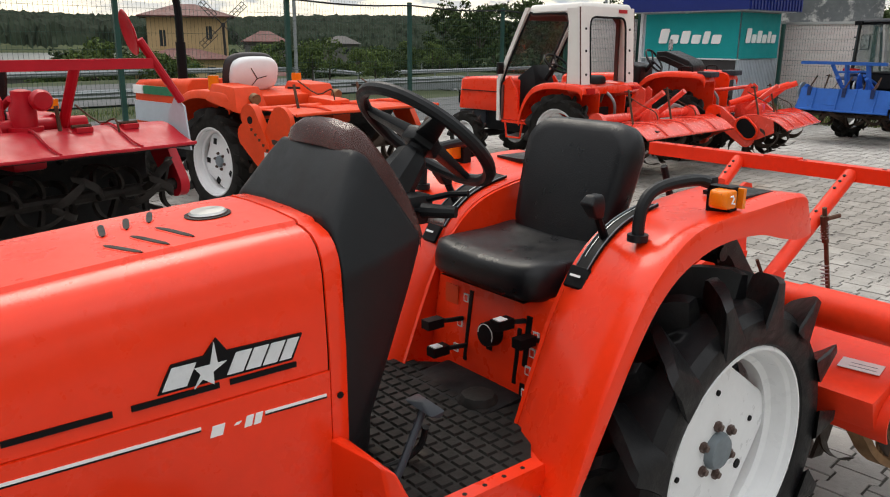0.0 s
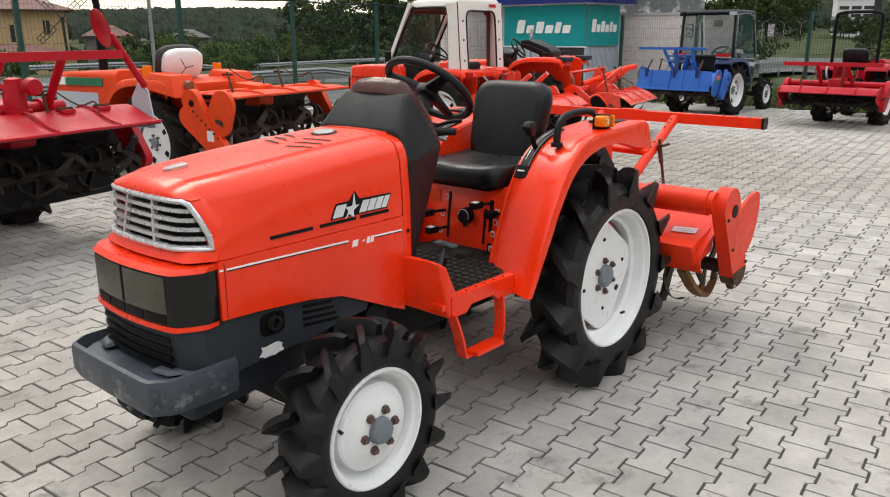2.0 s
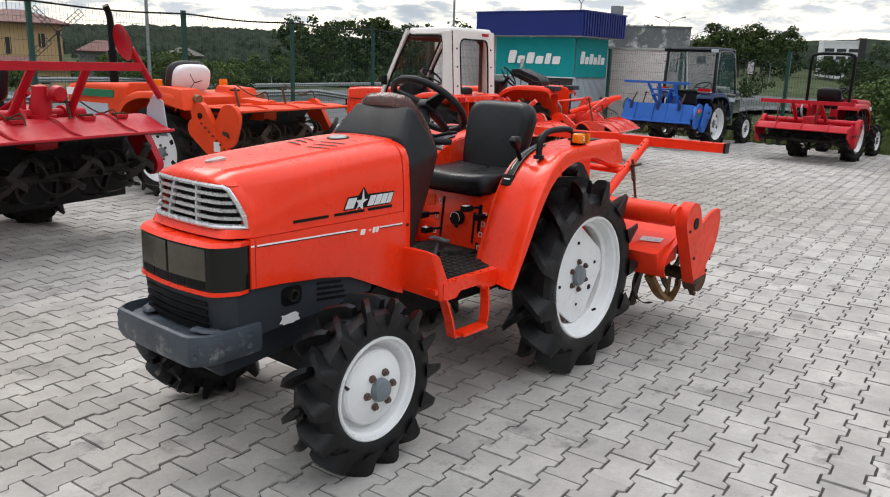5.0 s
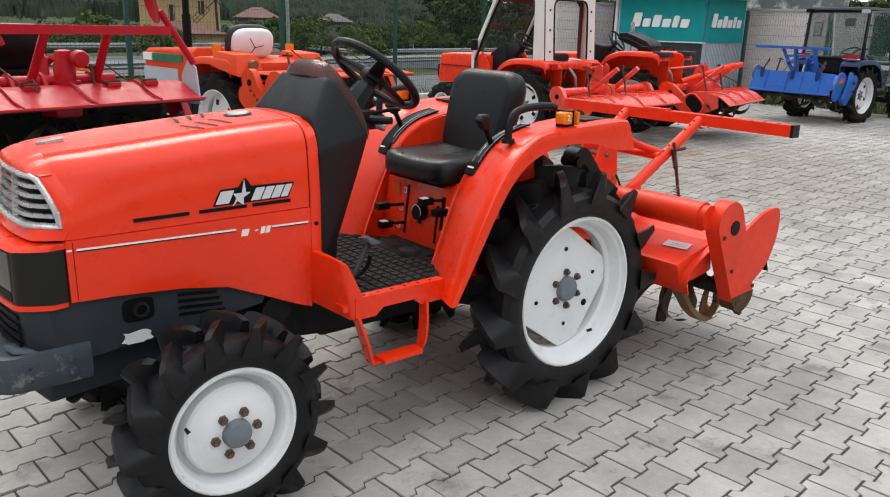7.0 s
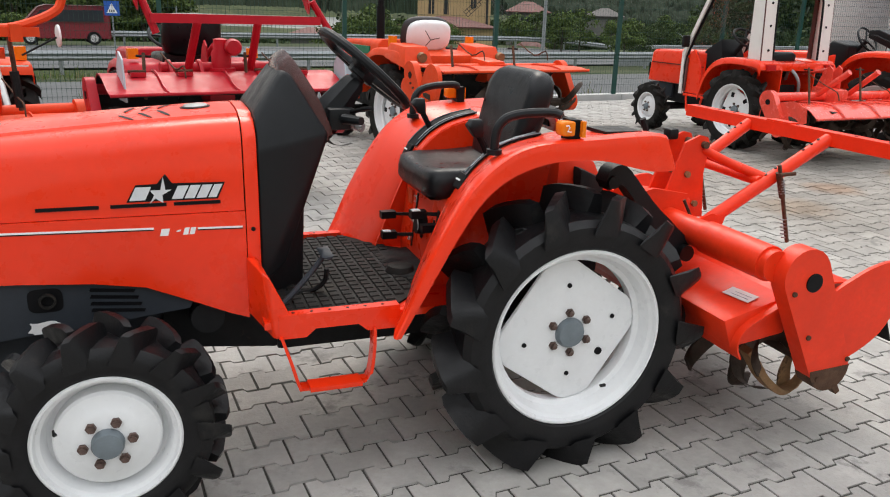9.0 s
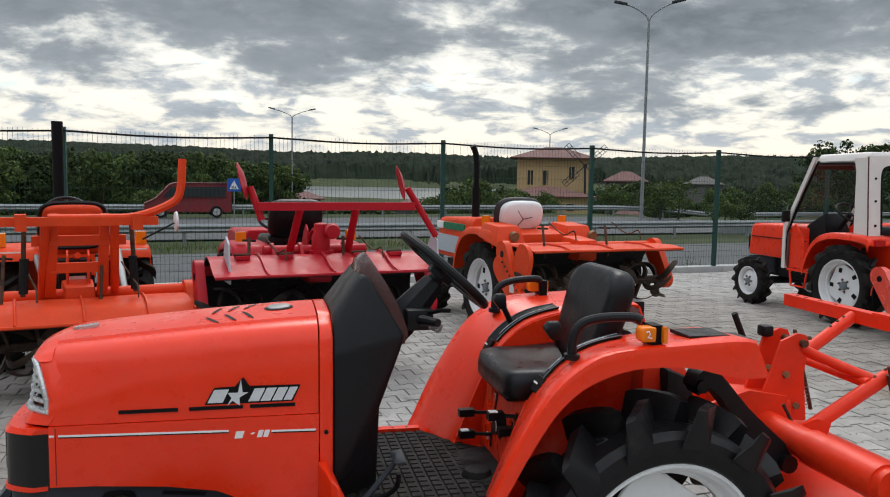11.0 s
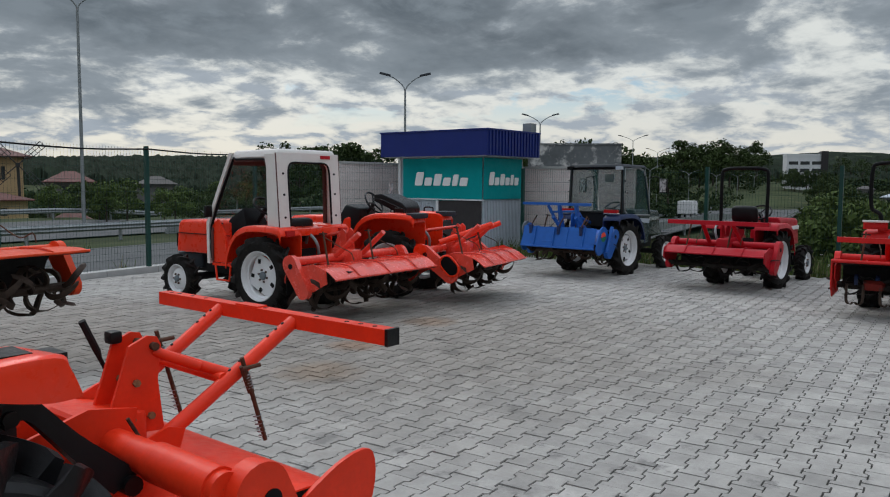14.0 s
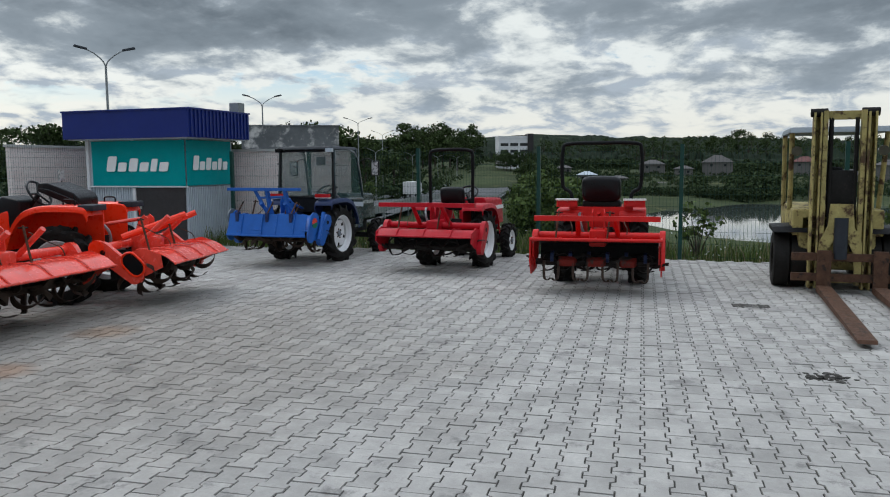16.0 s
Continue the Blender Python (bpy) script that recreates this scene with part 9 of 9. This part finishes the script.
VILLAGE = ((8.77, 280, 6.5, -2.1, -0.9, "village", "corr"), (6.56, 270, 6.0, -3.2, -2.2, "village", "villageroof"), (-0.13, 330, 11.5, 2.0, 4.9, "village", "villageroof"), (4.23, 330, 10, 1.4, 3.2, "village", "villageroof"), (2.1, 320, 7, -0.4, 0.8, "village", "villageroof"), (-5.6, 330, 9, 2.0, 4.0, "village", "rooftile"), (-8.2, 290, 9, -2.4, -0.6, "village", "villageroof"), (-10.5, 300, 9, 0.6, 2.4, "village", "villageroof"), (3.6, 265, 6, -5.2, -4.4, "door", "villageroof"), (10.4, 320, 6, 0.2, 1.4, "village", "villageroof"))
for az, d, w, e, a, wm, rm_ in VILLAGE:
    house("village_house", az, d, w, 8, -9, e, a, wm, rm_, [(-w * 0.2, e - 1.2, 1.0, 1.0), (w * 0.25, e - 1.2, 1.0, 1.0)], "distant village house on the far bank")


# lattice windmill sails by the yellow house
mx, my = polar(67.3, 89)
WM = thing("windmill_sails", pose(mx, my, 3.0, 0, 0, 67.3 - 90), "dark lattice windmill sails beside the yellow house", "windmill")
part("sail_hub", rod(B(), (0, -0.15, 0), (0, 0.25, 0), 0.22, 12), "door", WM)
part("sail_post", rod(B(), (0.25, 0.3, -11), (0.0, 0.3, 0.1), 0.14, 8), "door", WM)
for k in range(4):
    a_ = radians(47 + 90 * k)
    bm = B()
    for t_ in (-0.45, 0.0, 0.45):
        rod(bm, (t_, 0, 1.5), (t_, 0, 4.0), 0.05, 5)
    for z_ in (1.5, 2.1, 2.75, 3.4, 4.0):
        rod(bm, (-0.45, 0, z_), (0.45, 0, z_), 0.045, 5)
    rod(bm, (0, 0, 0), (0, 0, 1.6), 0.07, 6)
    part("sail", bm, "door", WM, "lattice sail", at=Matrix.Rotation(a_, 4, "Y") @ Matrix.Scale(0.78, 4))


def street_lamp(az, d, top, arm=1.6, z0=-1.4):
    z0 = -6.5 if d > 70 else z0
    x, y = polar(az, d)
    L = thing("street_lamp", pose(x, y, z0, 0, 0, az - 90), "tall grey steel street lamp with two arms", "street lamp", "street lamps")
    part("pole", rod(B(), (0, 0, 0), (0, 0, top - z0 - 0.9), 0.10, 10, 0.06), "galv", L)
    for sg in (-1, 1):
        bm = pipe(B(), smooth_path([(0, 0, top - z0 - 0.95), (sg * 0.15, 0, top - z0 - 0.6), (sg * arm * 0.6, 0, top - z0 - 0.2), (sg * arm, 0, top - z0)], 3), 0.04, 6)
        am = part("lamp_arm", bm, "galv", L)
        part("lamp_head", bevel(hull(B(), [(sg * (arm - 0.1), b * 0.12, top - z0 - 0.06) for b in (-1, 1)] + [(sg * (arm + 0.6), b * 0.14, top - z0 + 0.1) for b in (-1, 1)] + [(sg * (arm - 0.1), b * 0.1, top - z0 + 0.06) for b in (-1, 1)] + [(sg * (arm + 0.55), b * 0.1, top - z0 + 0.22) for b in (-1, 1)]), 0.02), "grey", am, "flat grey lamp head")


street_lamp(63.4, 42, 10.6, arm=1.2)
street_lamp(88.6, 82, 8.1, arm=1.8)
street_lamp(69.85, 106, 8.1, arm=1.7)
street_lamp(41.5, 49, 8.1, arm=1.0)
street_lamp(31.75, 76, 8.0, arm=1.2)
street_lamp(25.2, 120, 8.6, arm=1.6)
street_lamp(23.5, 150, 8.0, arm=1.6)
for s_, top_ in ((62, 5.2), (96, 4.4), (130, 4.2), (166, 4.2), (206, 4.4), (250, 4.8)):
    lx, ly = 22 + s_ + 0.8, 16.8 + s_ * 0.2016 + 14.3 + 2.4
    street_lamp(math.degrees(math.atan2(ly, lx)), math.hypot(lx, ly), top_, arm=1.4)
street_lamp(53.6, 95, -0.2, arm=1.2)


def wheels_of(parent, xs, half, r):
    bm = lathe(B(), [(r * 0.6, -0.1), (r * 0.95, -0.11), (r, -0.06), (r, 0.06), (r * 0.95, 0.11), (r * 0.6, 0.1)], 24, closed=True)
    tm = mesh_of("tyre", bm, "rubber")
    rm_ = mesh_of("rim", lathe(B(), [(r * 0.62, -0.09), (r * 0.55, -0.06), (r * 0.1, -0.07), (0.001, -0.07)], 20), "chrome")
    for x in xs:
        for sg in (-1, 1):
            w_ = part("wheel", tm, "", parent, at=pose(x, sg * half, r, 0, 0, 0 if sg < 0 else 180))
            part("rim", rm_, "", w_)


def road_car(x, y, z, rz, paint, prof, glassp, L, W, label, name="car"):
    c = thing(name, pose(x, y, z, 0, 0, rz), label, "car")
    bd = part("body", bevel(loft(B(), [[(p[0], s * W * f, p[1]) for p in prof] for s, f in ((-1, 0.86), (-1, 1.0), (1, 1.0), (1, 0.86))]), 0.03), paint, c)
    gl = part("glasshouse", bevel(loft(B(), [[(p[0], s * W * f, p[1]) for p in glassp] for s, f in ((-1, 1.005), (1, 1.005))]), 0.01), "window", c, "dark car windows")
    wheels_of(c, (-L * 0.32, L * 0.32), W - 0.1, 0.32)
    return c


SEDAN = [(-2.1, 0.3), (-2.15, 0.65), (-1.3, 0.88), (-0.6, 1.38), (0.5, 1.45), (1.3, 1.32), (1.95, 0.95), (2.05, 0.6), (2.05, 0.3)]
SGLASS = [(-1.05, 0.92), (-0.55, 1.33), (0.5, 1.4), (1.2, 1.27), (1.5, 0.95)]
VAN = [(-2.2, 0.3), (-2.2, 0.75), (-1.6, 1.05), (-0.95, 1.75), (-0.6, 1.86), (2.1, 1.86), (2.2, 1.7), (2.2, 0.3)]
VGLASS = [(-1.3, 1.1), (-0.85, 1.62), (1.9, 1.66), (1.9, 1.12)]
vx, vy = polar(96.0, 44)
road_car(vx, vy, -0.85, 9, "carred", VAN, VGLASS, 4.4, 0.9, "maroon panel van on the road", "van")
tx, ty_ = polar(21.3, 143)
TR = thing("truck", pose(tx, ty_, -4.35, 0, 0, 193), "white lorry with box body on the highway", "truck")
part("cab", bevel(hull(B(), [(-3.6, s * 1.1, z) for s in (-1, 1) for z in (0.5, 1.5)] + [(-3.4, s * 1.1, 2.6) for s in (-1, 1)] + [(-1.8, s * 1.1, z) for s in (-1, 1) for z in (0.5, 2.8)]), 0.08), "housewhite", TR)
part("windscreen", boxed((-3.58, -0.95, 1.5), (-3.42, 0.95, 2.3), 0.03), "window", TR)
part("cargo_box", boxed((-1.6, -1.2, 0.9), (4.5, 1.2, 3.0), 0.05), "paper", TR, "pale box body")
wheels_of(TR, (-2.8, 2.6, 3.6), 1.0, 0.48)

sx, sy = polar(92.9, 41)
SG = thing("crossing_sign", pose(sx, sy, land(sx, sy), 0, 0, 2), "square blue crossing sign on a thin post", "road sign")
part("sign_post", rod(B(), (0, 0, 0), (0, 0, 1.9), 0.035, 8), "galv", SG)
bd_ = part("sign_plate", boxed((-0.33, -0.05, 1.55), (0.33, -0.03, 2.21), 0.01), "signblue", SG)
part("sign_triangle", prism(B(), [(-0.24, 1.66), (0.24, 1.66), (0.0, 2.12)], -0.056, -0.05), "print", bd_, "white triangle")
for k in range(3):
    part("sign_bar", box(B(), (-0.12 + 0.09 * k, -0.06, 1.70), (-0.07 + 0.09 * k, -0.0555, 1.82)), "ink", bd_)

# highway to the east
rows = []
for k in range(60):
    f = (k / 59) ** 2
    px, py = 22 + 560 * f, 16.8 + 560 * f * math.tan(radians(11.4))
    rows.append([(px - o * math.sin(radians(11.4)), py + o * math.cos(radians(11.4)), -1.3 - 3.1 * sm(20, 115, 560 * f) + 3.2 * sm(180, 560, 560 * f)) for o in (13.5, 7.0, 0.0, -5.5)])
tagged(part("highway", sheet(B(), rows, 0.05), "asphalt"), "grey highway leading away downhill", "road", kind="structure")
for s in (-1, 1):
    hb = thing("crash_barrier", Matrix(), "galvanised crash barrier along the highway", "barrier", "road barriers")
    rr = [r[0] if s < 0 else r[-1] for r in rows]
    part("barrier_beam", sheet(B(), [[(p[0], p[1], p[2] + h_) for h_ in (0.35, 0.55, 0.8)] for p in rr], 0.04), "galv", hb)
    for p in rr[::2]:
        part("barrier_post", box(B(), (p[0] - 0.06, p[1] - 0.06, p[2] - 0.6), (p[0] + 0.06, p[1] + 0.06, p[2] + 0.6)), "galv", hb)

# ---- trees and undergrowth ----
TRNG = np.random.default_rng(8)


def leaf_cloud(centres, radii_, per, size, flat=0.75):
    """Small four-cornered leaf clumps scattered through balls, facing every way."""
    nb = len(centres)
    c = np.repeat(np.asarray(centres, float), per, axis=0)
    r = np.repeat(np.asarray(radii_, float), per)
    d = TRNG.normal(size=(nb * per, 3))
    d /= np.linalg.norm(d, axis=1, keepdims=True)
    rad = r * TRNG.uniform(0.55, 1.05, nb * per)
    p = c + d * rad[:, None] * np.array([1, 1, flat])
    n = d + TRNG.normal(scale=0.6, size=d.shape)
    n /= np.linalg.norm(n, axis=1, keepdims=True)
    a = np.cross(n, TRNG.normal(size=d.shape))
    a /= np.linalg.norm(a, axis=1, keepdims=True)
    b = np.cross(n, a)
    s = (size * TRNG.uniform(0.6, 1.3, nb * per))[:, None]
    v = np.stack([p - a * s, p + b * s * 0.7, p + a * s, p - b * s * 0.7], 1).reshape(-1, 3)
    return v


def leaf_mesh(name, v, mat):
    me = bpy.data.meshes.new(name)
    nq = len(v) // 4
    me.vertices.add(len(v))
    me.vertices.foreach_set("co", np.ascontiguousarray(v, dtype=np.float32).ravel())
    me.loops.add(4 * nq)
    me.loops.foreach_set("vertex_index", np.arange(4 * nq, dtype=np.int32))
    me.polygons.add(nq)
    me.polygons.foreach_set("loop_start", np.arange(0, 4 * nq, 4, dtype=np.int32))
    me.materials.append(M[mat])
    me.update(calc_edges=True)
    return me


def tree(x, y, z, h, w, mat="leaf", label="broad green deciduous tree with dense crown", per=26, seed=0, group="trees"):
    rg = random.Random(seed)
    t = thing("tree", pose(x, y, z), label, "tree", group)
    top = h * 0.62
    part("trunk", pipe(B(), [(0, 0, -0.3), (0.05 * h * 0.1, 0, h * 0.25), (0.02 * h, 0.01 * h, top)], [0.028 * h, 0.02 * h, 0.008 * h], 7), "bark", t)
    cs, rs = [], []
    for k in range(24):
        a, f = rg.uniform(0, math.tau), rg.uniform(0, 1)
        zz_ = h * (0.28 + 0.66 * f)
        rad = w / 2 * math.sqrt(max(0.05, 1 - (2 * f - 0.9) ** 2 * 0.85)) * rg.uniform(0.35, 0.85)
        cs.append((rad * math.cos(a), rad * math.sin(a), zz_))
        rs.append(w * rg.uniform(0.11, 0.2))
        if k % 4 == 0:
            part("limb", pipe(B(), [(0, 0, h * 0.3), (rad * 0.5 * math.cos(a), rad * 0.5 * math.sin(a), (h * 0.3 + zz_) / 2), cs[-1]], [0.01 * h, 0.006 * h, 0.003 * h], 5), "bark", t)
    part("crown", leaf_mesh("crown", leaf_cloud(cs, rs, per, w * 0.030), mat), "", t)
    return t


tr_ = random.Random(21)
# groups on the skyline: azimuth range, distance, elevation of the tops, count
for a0, a1, d, el, cnt in ((52, 41.5, 150, 2.75, 9), (40, 34, 150, 2.6, 5), (33.5, 26, 140, 3.1, 8), (25.5, 22.5, 150, 2.3, 3), (22.2, 16.6, 320, 2.95, 10), (13.0, 12.0, 230, 0.7, 2), (-0.8, -3.4, 600, 2.2, 5), (-4, -14, 640, 1.75, 18), (12, -1, 640, 1.85, 22)):
    for k in range(cnt):
        az_ = a0 + (a1 - a0) * (k + tr_.uniform(0.2, 0.8)) / cnt
        dd = d * tr_.uniform(0.9, 1.15)
        x, y = polar(az_, dd)
        zb = max(land(x, y), -4)
        tp = 1.6 + dd * math.tan(radians(el * tr_.uniform(0.84, 1.04)))
        tree(x, y, zb, tp - zb, (tp - zb) * tr_.uniform(0.65, 0.9), per=90 if dd < 400 else 40, seed=tr_.randrange(9999), group="skyline trees")
# a dense tree belt beyond the road
for k in range(34):
    az_ = 88.5 + 22 * (k + tr_.uniform(0.1, 0.9)) / 34
    dd = tr_.uniform(58, 84)
    x, y = polar(az_, dd)
    zb = land(x, y)
    tp = 1.6 + dd * math.tan(radians((0.5 + 0.9 * sm(88.5, 96, az_)) * tr_.uniform(0.75, 1.05)))
    tree(x, y, zb, tp - zb, (tp - zb) * tr_.uniform(0.6, 0.85), mat=tr_.choice(("leaf", "leaf_lit", "leaf_lit")), label="tall leafy tree in the belt beyond the road", per=110, seed=tr_.randrange(9999), group="roadside trees")
# nearer bushes and small trees on the slopes
for k in range(78):
    az_ = tr_.choice((tr_.uniform(12, 30), tr_.uniform(55, 100), tr_.uniform(52, 78), tr_.uniform(50, 78)))
    dd = tr_.uniform(48, 95) if az_ > 40 else tr_.uniform(40, 110)
    if az_ < 40 and 14.2 < az_ < 24 and dd > 40:
        az_ = tr_.uniform(9.5, 13.2)
    x, y = polar(az_, dd)
    zb = land(x, y)
    tp = 1.6 + dd * math.tan(radians(tr_.uniform(-2.4, -0.9 if 67 < az_ < 73 or az_ > 77 else 0.2) if az_ > 40 else tr_.uniform(-2.6, -1.1)))
    if tp - zb < 1.2:
        continue
    tree(x, y, zb, tp - zb, max(2.5, (tp - zb) * tr_.uniform(0.8, 1.2)), mat=tr_.choice(("leaf", "leaf_lit", "leaf_lit")) if az_ > 40 else "leaf_lit", label="bushy green tree on the slope", per=60, seed=tr_.randrange(9999), group="slope trees")

for az0, az1, d0, d1, e0, e1, cnt, mt in ((10.6, 13.3, 45, 78, -1.3, -0.25, 9, "leaf_lit"), (14.9, 17.6, 320, 350, 0.2, 0.8, 6, "leaf"), (11.6, 13.4, 190, 240, 0.0, 0.45, 6, "leaf"), (12.7, 15.3, 282, 290, 0.75, 1.1, 8, "leaf")):
    for k in range(cnt):
        az_ = az0 + (az1 - az0) * (k + tr_.uniform(0.2, 0.8)) / cnt
        dd = tr_.uniform(d0, d1)
        x, y = polar(az_, dd)
        zb = land(x, y)
        tp = 1.6 + dd * math.tan(radians(tr_.uniform(e0, e1)))
        tree(x, y, zb, max(1.5, tp - zb), max(2.5, (tp - zb) * tr_.uniform(0.75, 1.05)), mat=mt, label="bushy green tree beside the highway", per=70, seed=tr_.randrange(9999), group="highway trees")

# woods on the slopes as one mass of leaf clumps, and the closed canopy of the far hills behind them
cs, rs, deep = [], [], []
wr = random.Random(5)
trees = 0
while trees < 11800:
    az_ = wr.choice((wr.uniform(-22, 108), wr.uniform(50, 92), wr.uniform(50, 92), wr.uniform(-16, 14), wr.uniform(-14, 12)))
    dd = wr.choice((wr.uniform(95, 220), wr.uniform(180, 430))) if az_ > 14 else wr.uniform(200, 440)
    x, y = polar(az_, dd)
    trees += 1
    if lake_mask(x, y) < 1.06:
        continue
    if az_ < 12 and dd < 214 or 13.0 < az_ < 24 and dd < 1500 / (az_ - 11.4):
        continue
    if az_ < 12 and dd < 330 and noise.noise((x * 0.013, y * 0.013, 9)) < -0.42:
        continue
    zb = land(x, y)
    sz = wr.uniform(0.6, 1.3) * (2.6 if dd < 300 else 3.6)
    el_ = (0.5 if dd > 360 else -0.7 + 0.8 * noise.noise((az_ * 0.9, dd * 0.01, 3.1))) if az_ < 12 else 1.9 if az_ < 52 else (-1.0 if dd < 110 else 0.15 + 0.6 * noise.noise((az_ * 0.5, dd * 0.01, 1.1)) if dd < 300 else 0.75)
    if 77.5 < az_ < 88:
        el_ = -2.2 if dd < 330 else -1.1
    if any(abs(az_ - h_[0]) < 0.9 and dd < h_[1] + 6 for h_ in VILLAGE):
        el_ = -1.55
    cap = 1.6 + dd * math.tan(radians(el_))
    if zb + 1.4 * sz > cap:
        sz = (cap - zb) / 1.4
        if sz < 0.6 and not (az_ < 12 and dd > 255):
            continue
        sz = max(sz, wr.uniform(0.6, 1.1))
    for k in range(4):
        a, f = wr.uniform(0, math.tau), wr.uniform(0.15, 0.6)
        cs.append((x + sz * f * math.cos(a), y + sz * f * math.sin(a), zb + sz * wr.uniform(0.15, 0.85)))
        rs.append(sz * wr.uniform(0.38, 0.62))
        deep.append(dd)
vall = np.concatenate([leaf_cloud([c], [r], 24 if d_ < 220 else 12, r * (0.24 if d_ < 220 else 0.36), 0.9) for c, r, d_ in zip(cs, rs, deep)])
woods = tagged(new("woods", leaf_mesh("woods", vall, "leaf_far")), "dense dark green woods on the far slopes", "woods", kind="stuff")

reach = [430 * (1750 / 430) ** (k / 44) for k in range(45)]
azs = [-24 + 0.15 * k for k in range(894)]
cvv, cff = [], []
for i, d0 in enumerate(reach):
    for az_ in azs:
        dd = d0 * (1 + wr.uniform(-0.008, 0.008))
        x, y = polar(az_ + wr.uniform(-0.05, 0.05), dd)
        zb = land(x, y)
        if az_ < 12:
            el_ = 1.25 + 0.5 * noise.noise((az_ * 0.45, 0.3, 3.1)) + (0.7 if dd > 900 else 0.0) if dd > 560 else 0.2
        elif az_ < 52:
            el_ = 1.7
        else:
            el_ = 0.7 if dd < 620 else 1.5 if dd < 900 else 1.95 + 0.25 * noise.noise((az_ * 0.12, 0.5, 2.0))
        hgt = 5.5 + 4.5 * noise.noise((x * 0.07, y * 0.07, 4)) + 2.6 * noise.noise((x * 0.21, y * 0.21, 6)) + wr.uniform(-0.9, 0.9)
        z = min(zb + hgt, 1.6 + dd * math.tan(radians(el_)) + 0.35 * (hgt - 5.5))
        lm = lake_mask(x, y)
        open_ = noise.noise((x * 0.008, y * 0.008, 15)) < -0.32 and dd < 800
        if lm < 1.04 or i == 0 or open_:
            z = zb - 3.0
        cvv.append((x, y, max(z, zb - 3.0 if dd < 700 else zb + 0.8)))
nc = len(azs)
for i in range(len(reach) - 1):
    for k in range(nc - 1):
        a, b = i * nc + k, (i + 1) * nc + k
        cff.append((a, b, b + 1, a + 1))
tagged(new("forest_canopy", small_mesh("forest_canopy", cvv, cff, "canopy")), "closed dark forest canopy on the far hills", "forest", kind="stuff")
del cvv, cff

# rough grass, weeds and flowers beyond the yard edges
NB = 26000
gx = TRNG.uniform(0, 1, NB)
sel = TRNG.uniform(0, 1, NB)
px = np.where(sel < 0.72, 13.35 + 7.5 * gx ** 1.6, 0.0)
py = TRNG.uniform(-13, 7.0, NB)
uu = TRNG.uniform(-14, 13, NB)
vv_ = FV + 0.16 + 0.35 * gx + np.where(TRNG.uniform(0, 1, NB) < 0.5, 8.3 + 7.5 * gx, 0)
m = sel >= 0.72
px[m] = U.x * uu[m] + V.x * vv_[m]
py[m] = U.y * uu[m] + V.y * vv_[m]
tuft = np.arange(NB) < 700  # grass at the foot of the kiosk and the wall
px[tuft], py[tuft] = TRNG.uniform(12.95, 13.6, 700), TRNG.uniform(5.2, 7.12, 700)
m[tuft] = True
pz = np.array([land(a, b) for a, b in zip(px, py)])
pz[tuft] = 0.0
tall = np.where(m, TRNG.uniform(0.04, 0.22, NB) * (1.0 + 1.1 * np.sin(px * 2.3) ** 8), TRNG.uniform(0.08, 0.40, NB) * (0.7 + 0.6 * np.sin(px * 1.3 + py * 0.9) ** 2))
ang = TRNG.uniform(0, math.tau, NB)
lean = TRNG.normal(scale=0.22, size=(NB, 2)) * tall[:, None]
wd = TRNG.uniform(0.004, 0.011, NB)
base = np.stack([px, py, pz], 1)
sv = np.stack([np.cos(ang) * wd, np.sin(ang) * wd, np.zeros(NB)], 1)
mid_ = base + np.stack([lean[:, 0] * 0.35, lean[:, 1] * 0.35, tall * 0.6], 1)
tip = base + np.stack([lean[:, 0], lean[:, 1], tall], 1)
q = np.stack([base - sv, base + sv, mid_ + sv * 0.8, mid_ - sv * 0.8], 1)
q2 = np.stack([mid_ - sv * 0.8, mid_ + sv * 0.8, tip + sv * 0.12, tip - sv * 0.12], 1)
dry = TRNG.uniform(0, 1, NB) < 0.18
tagged(new("grass", leaf_mesh("grass", np.concatenate([q[~dry], q2[~dry]], 0).reshape(-1, 3), "blade")), "rough green grass beyond the fence", "grass", kind="stuff")
tagged(new("weeds", leaf_mesh("weeds", np.concatenate([q[dry], q2[dry]], 0).reshape(-1, 3), "straw")), "dry straw-coloured weeds beyond the fence", "weeds", kind="stuff")
fl_i = TRNG.choice(np.where(~m)[0], 420)
tagged(new("flowers", leaf_mesh("flowers", leaf_cloud(tip[fl_i], [0.02] * 420, 4, 0.014), "print")), "small white wild flowers in the grass", "flowers", kind="stuff")
for bx, by, bh_, bw in ((14.1, -2.15, 0.95, 0.9), (14.5, 0.0, 0.9, 0.9), (14.4, 5.2, 0.8, 1.2), (15.0, 2.4, 0.9, 1.2), (14.3, -5.2, 1.0, 1.3)):
    rg = random.Random(int(bx * 100 + by * 10))
    sh = thing("shrub", pose(bx, by, land(bx, by)), "leafy green shrub growing behind the fence", "shrub", "fence shrubs")
    cs2, rs2 = [], []
    for k in range(12):
        a, f = rg.uniform(0, math.tau), rg.uniform(0.25, 1.0)
        e_ = (bw / 2 * f * math.cos(a) * 0.8, bw / 2 * f * math.sin(a) * 0.8, bh_ * rg.uniform(0.4, 1.0))
        part("stem", pipe(B(), [(0, 0, -0.05), (e_[0] * 0.4, e_[1] * 0.4, e_[2] * 0.5), e_], [0.012, 0.008, 0.004], 5), "bark", sh)
        cs2.append(e_)
        rs2.append(0.16)
    part("leaves", leaf_mesh("leaves", leaf_cloud(cs2, rs2, 26, 0.045), "leaf_lit"), "", sh)
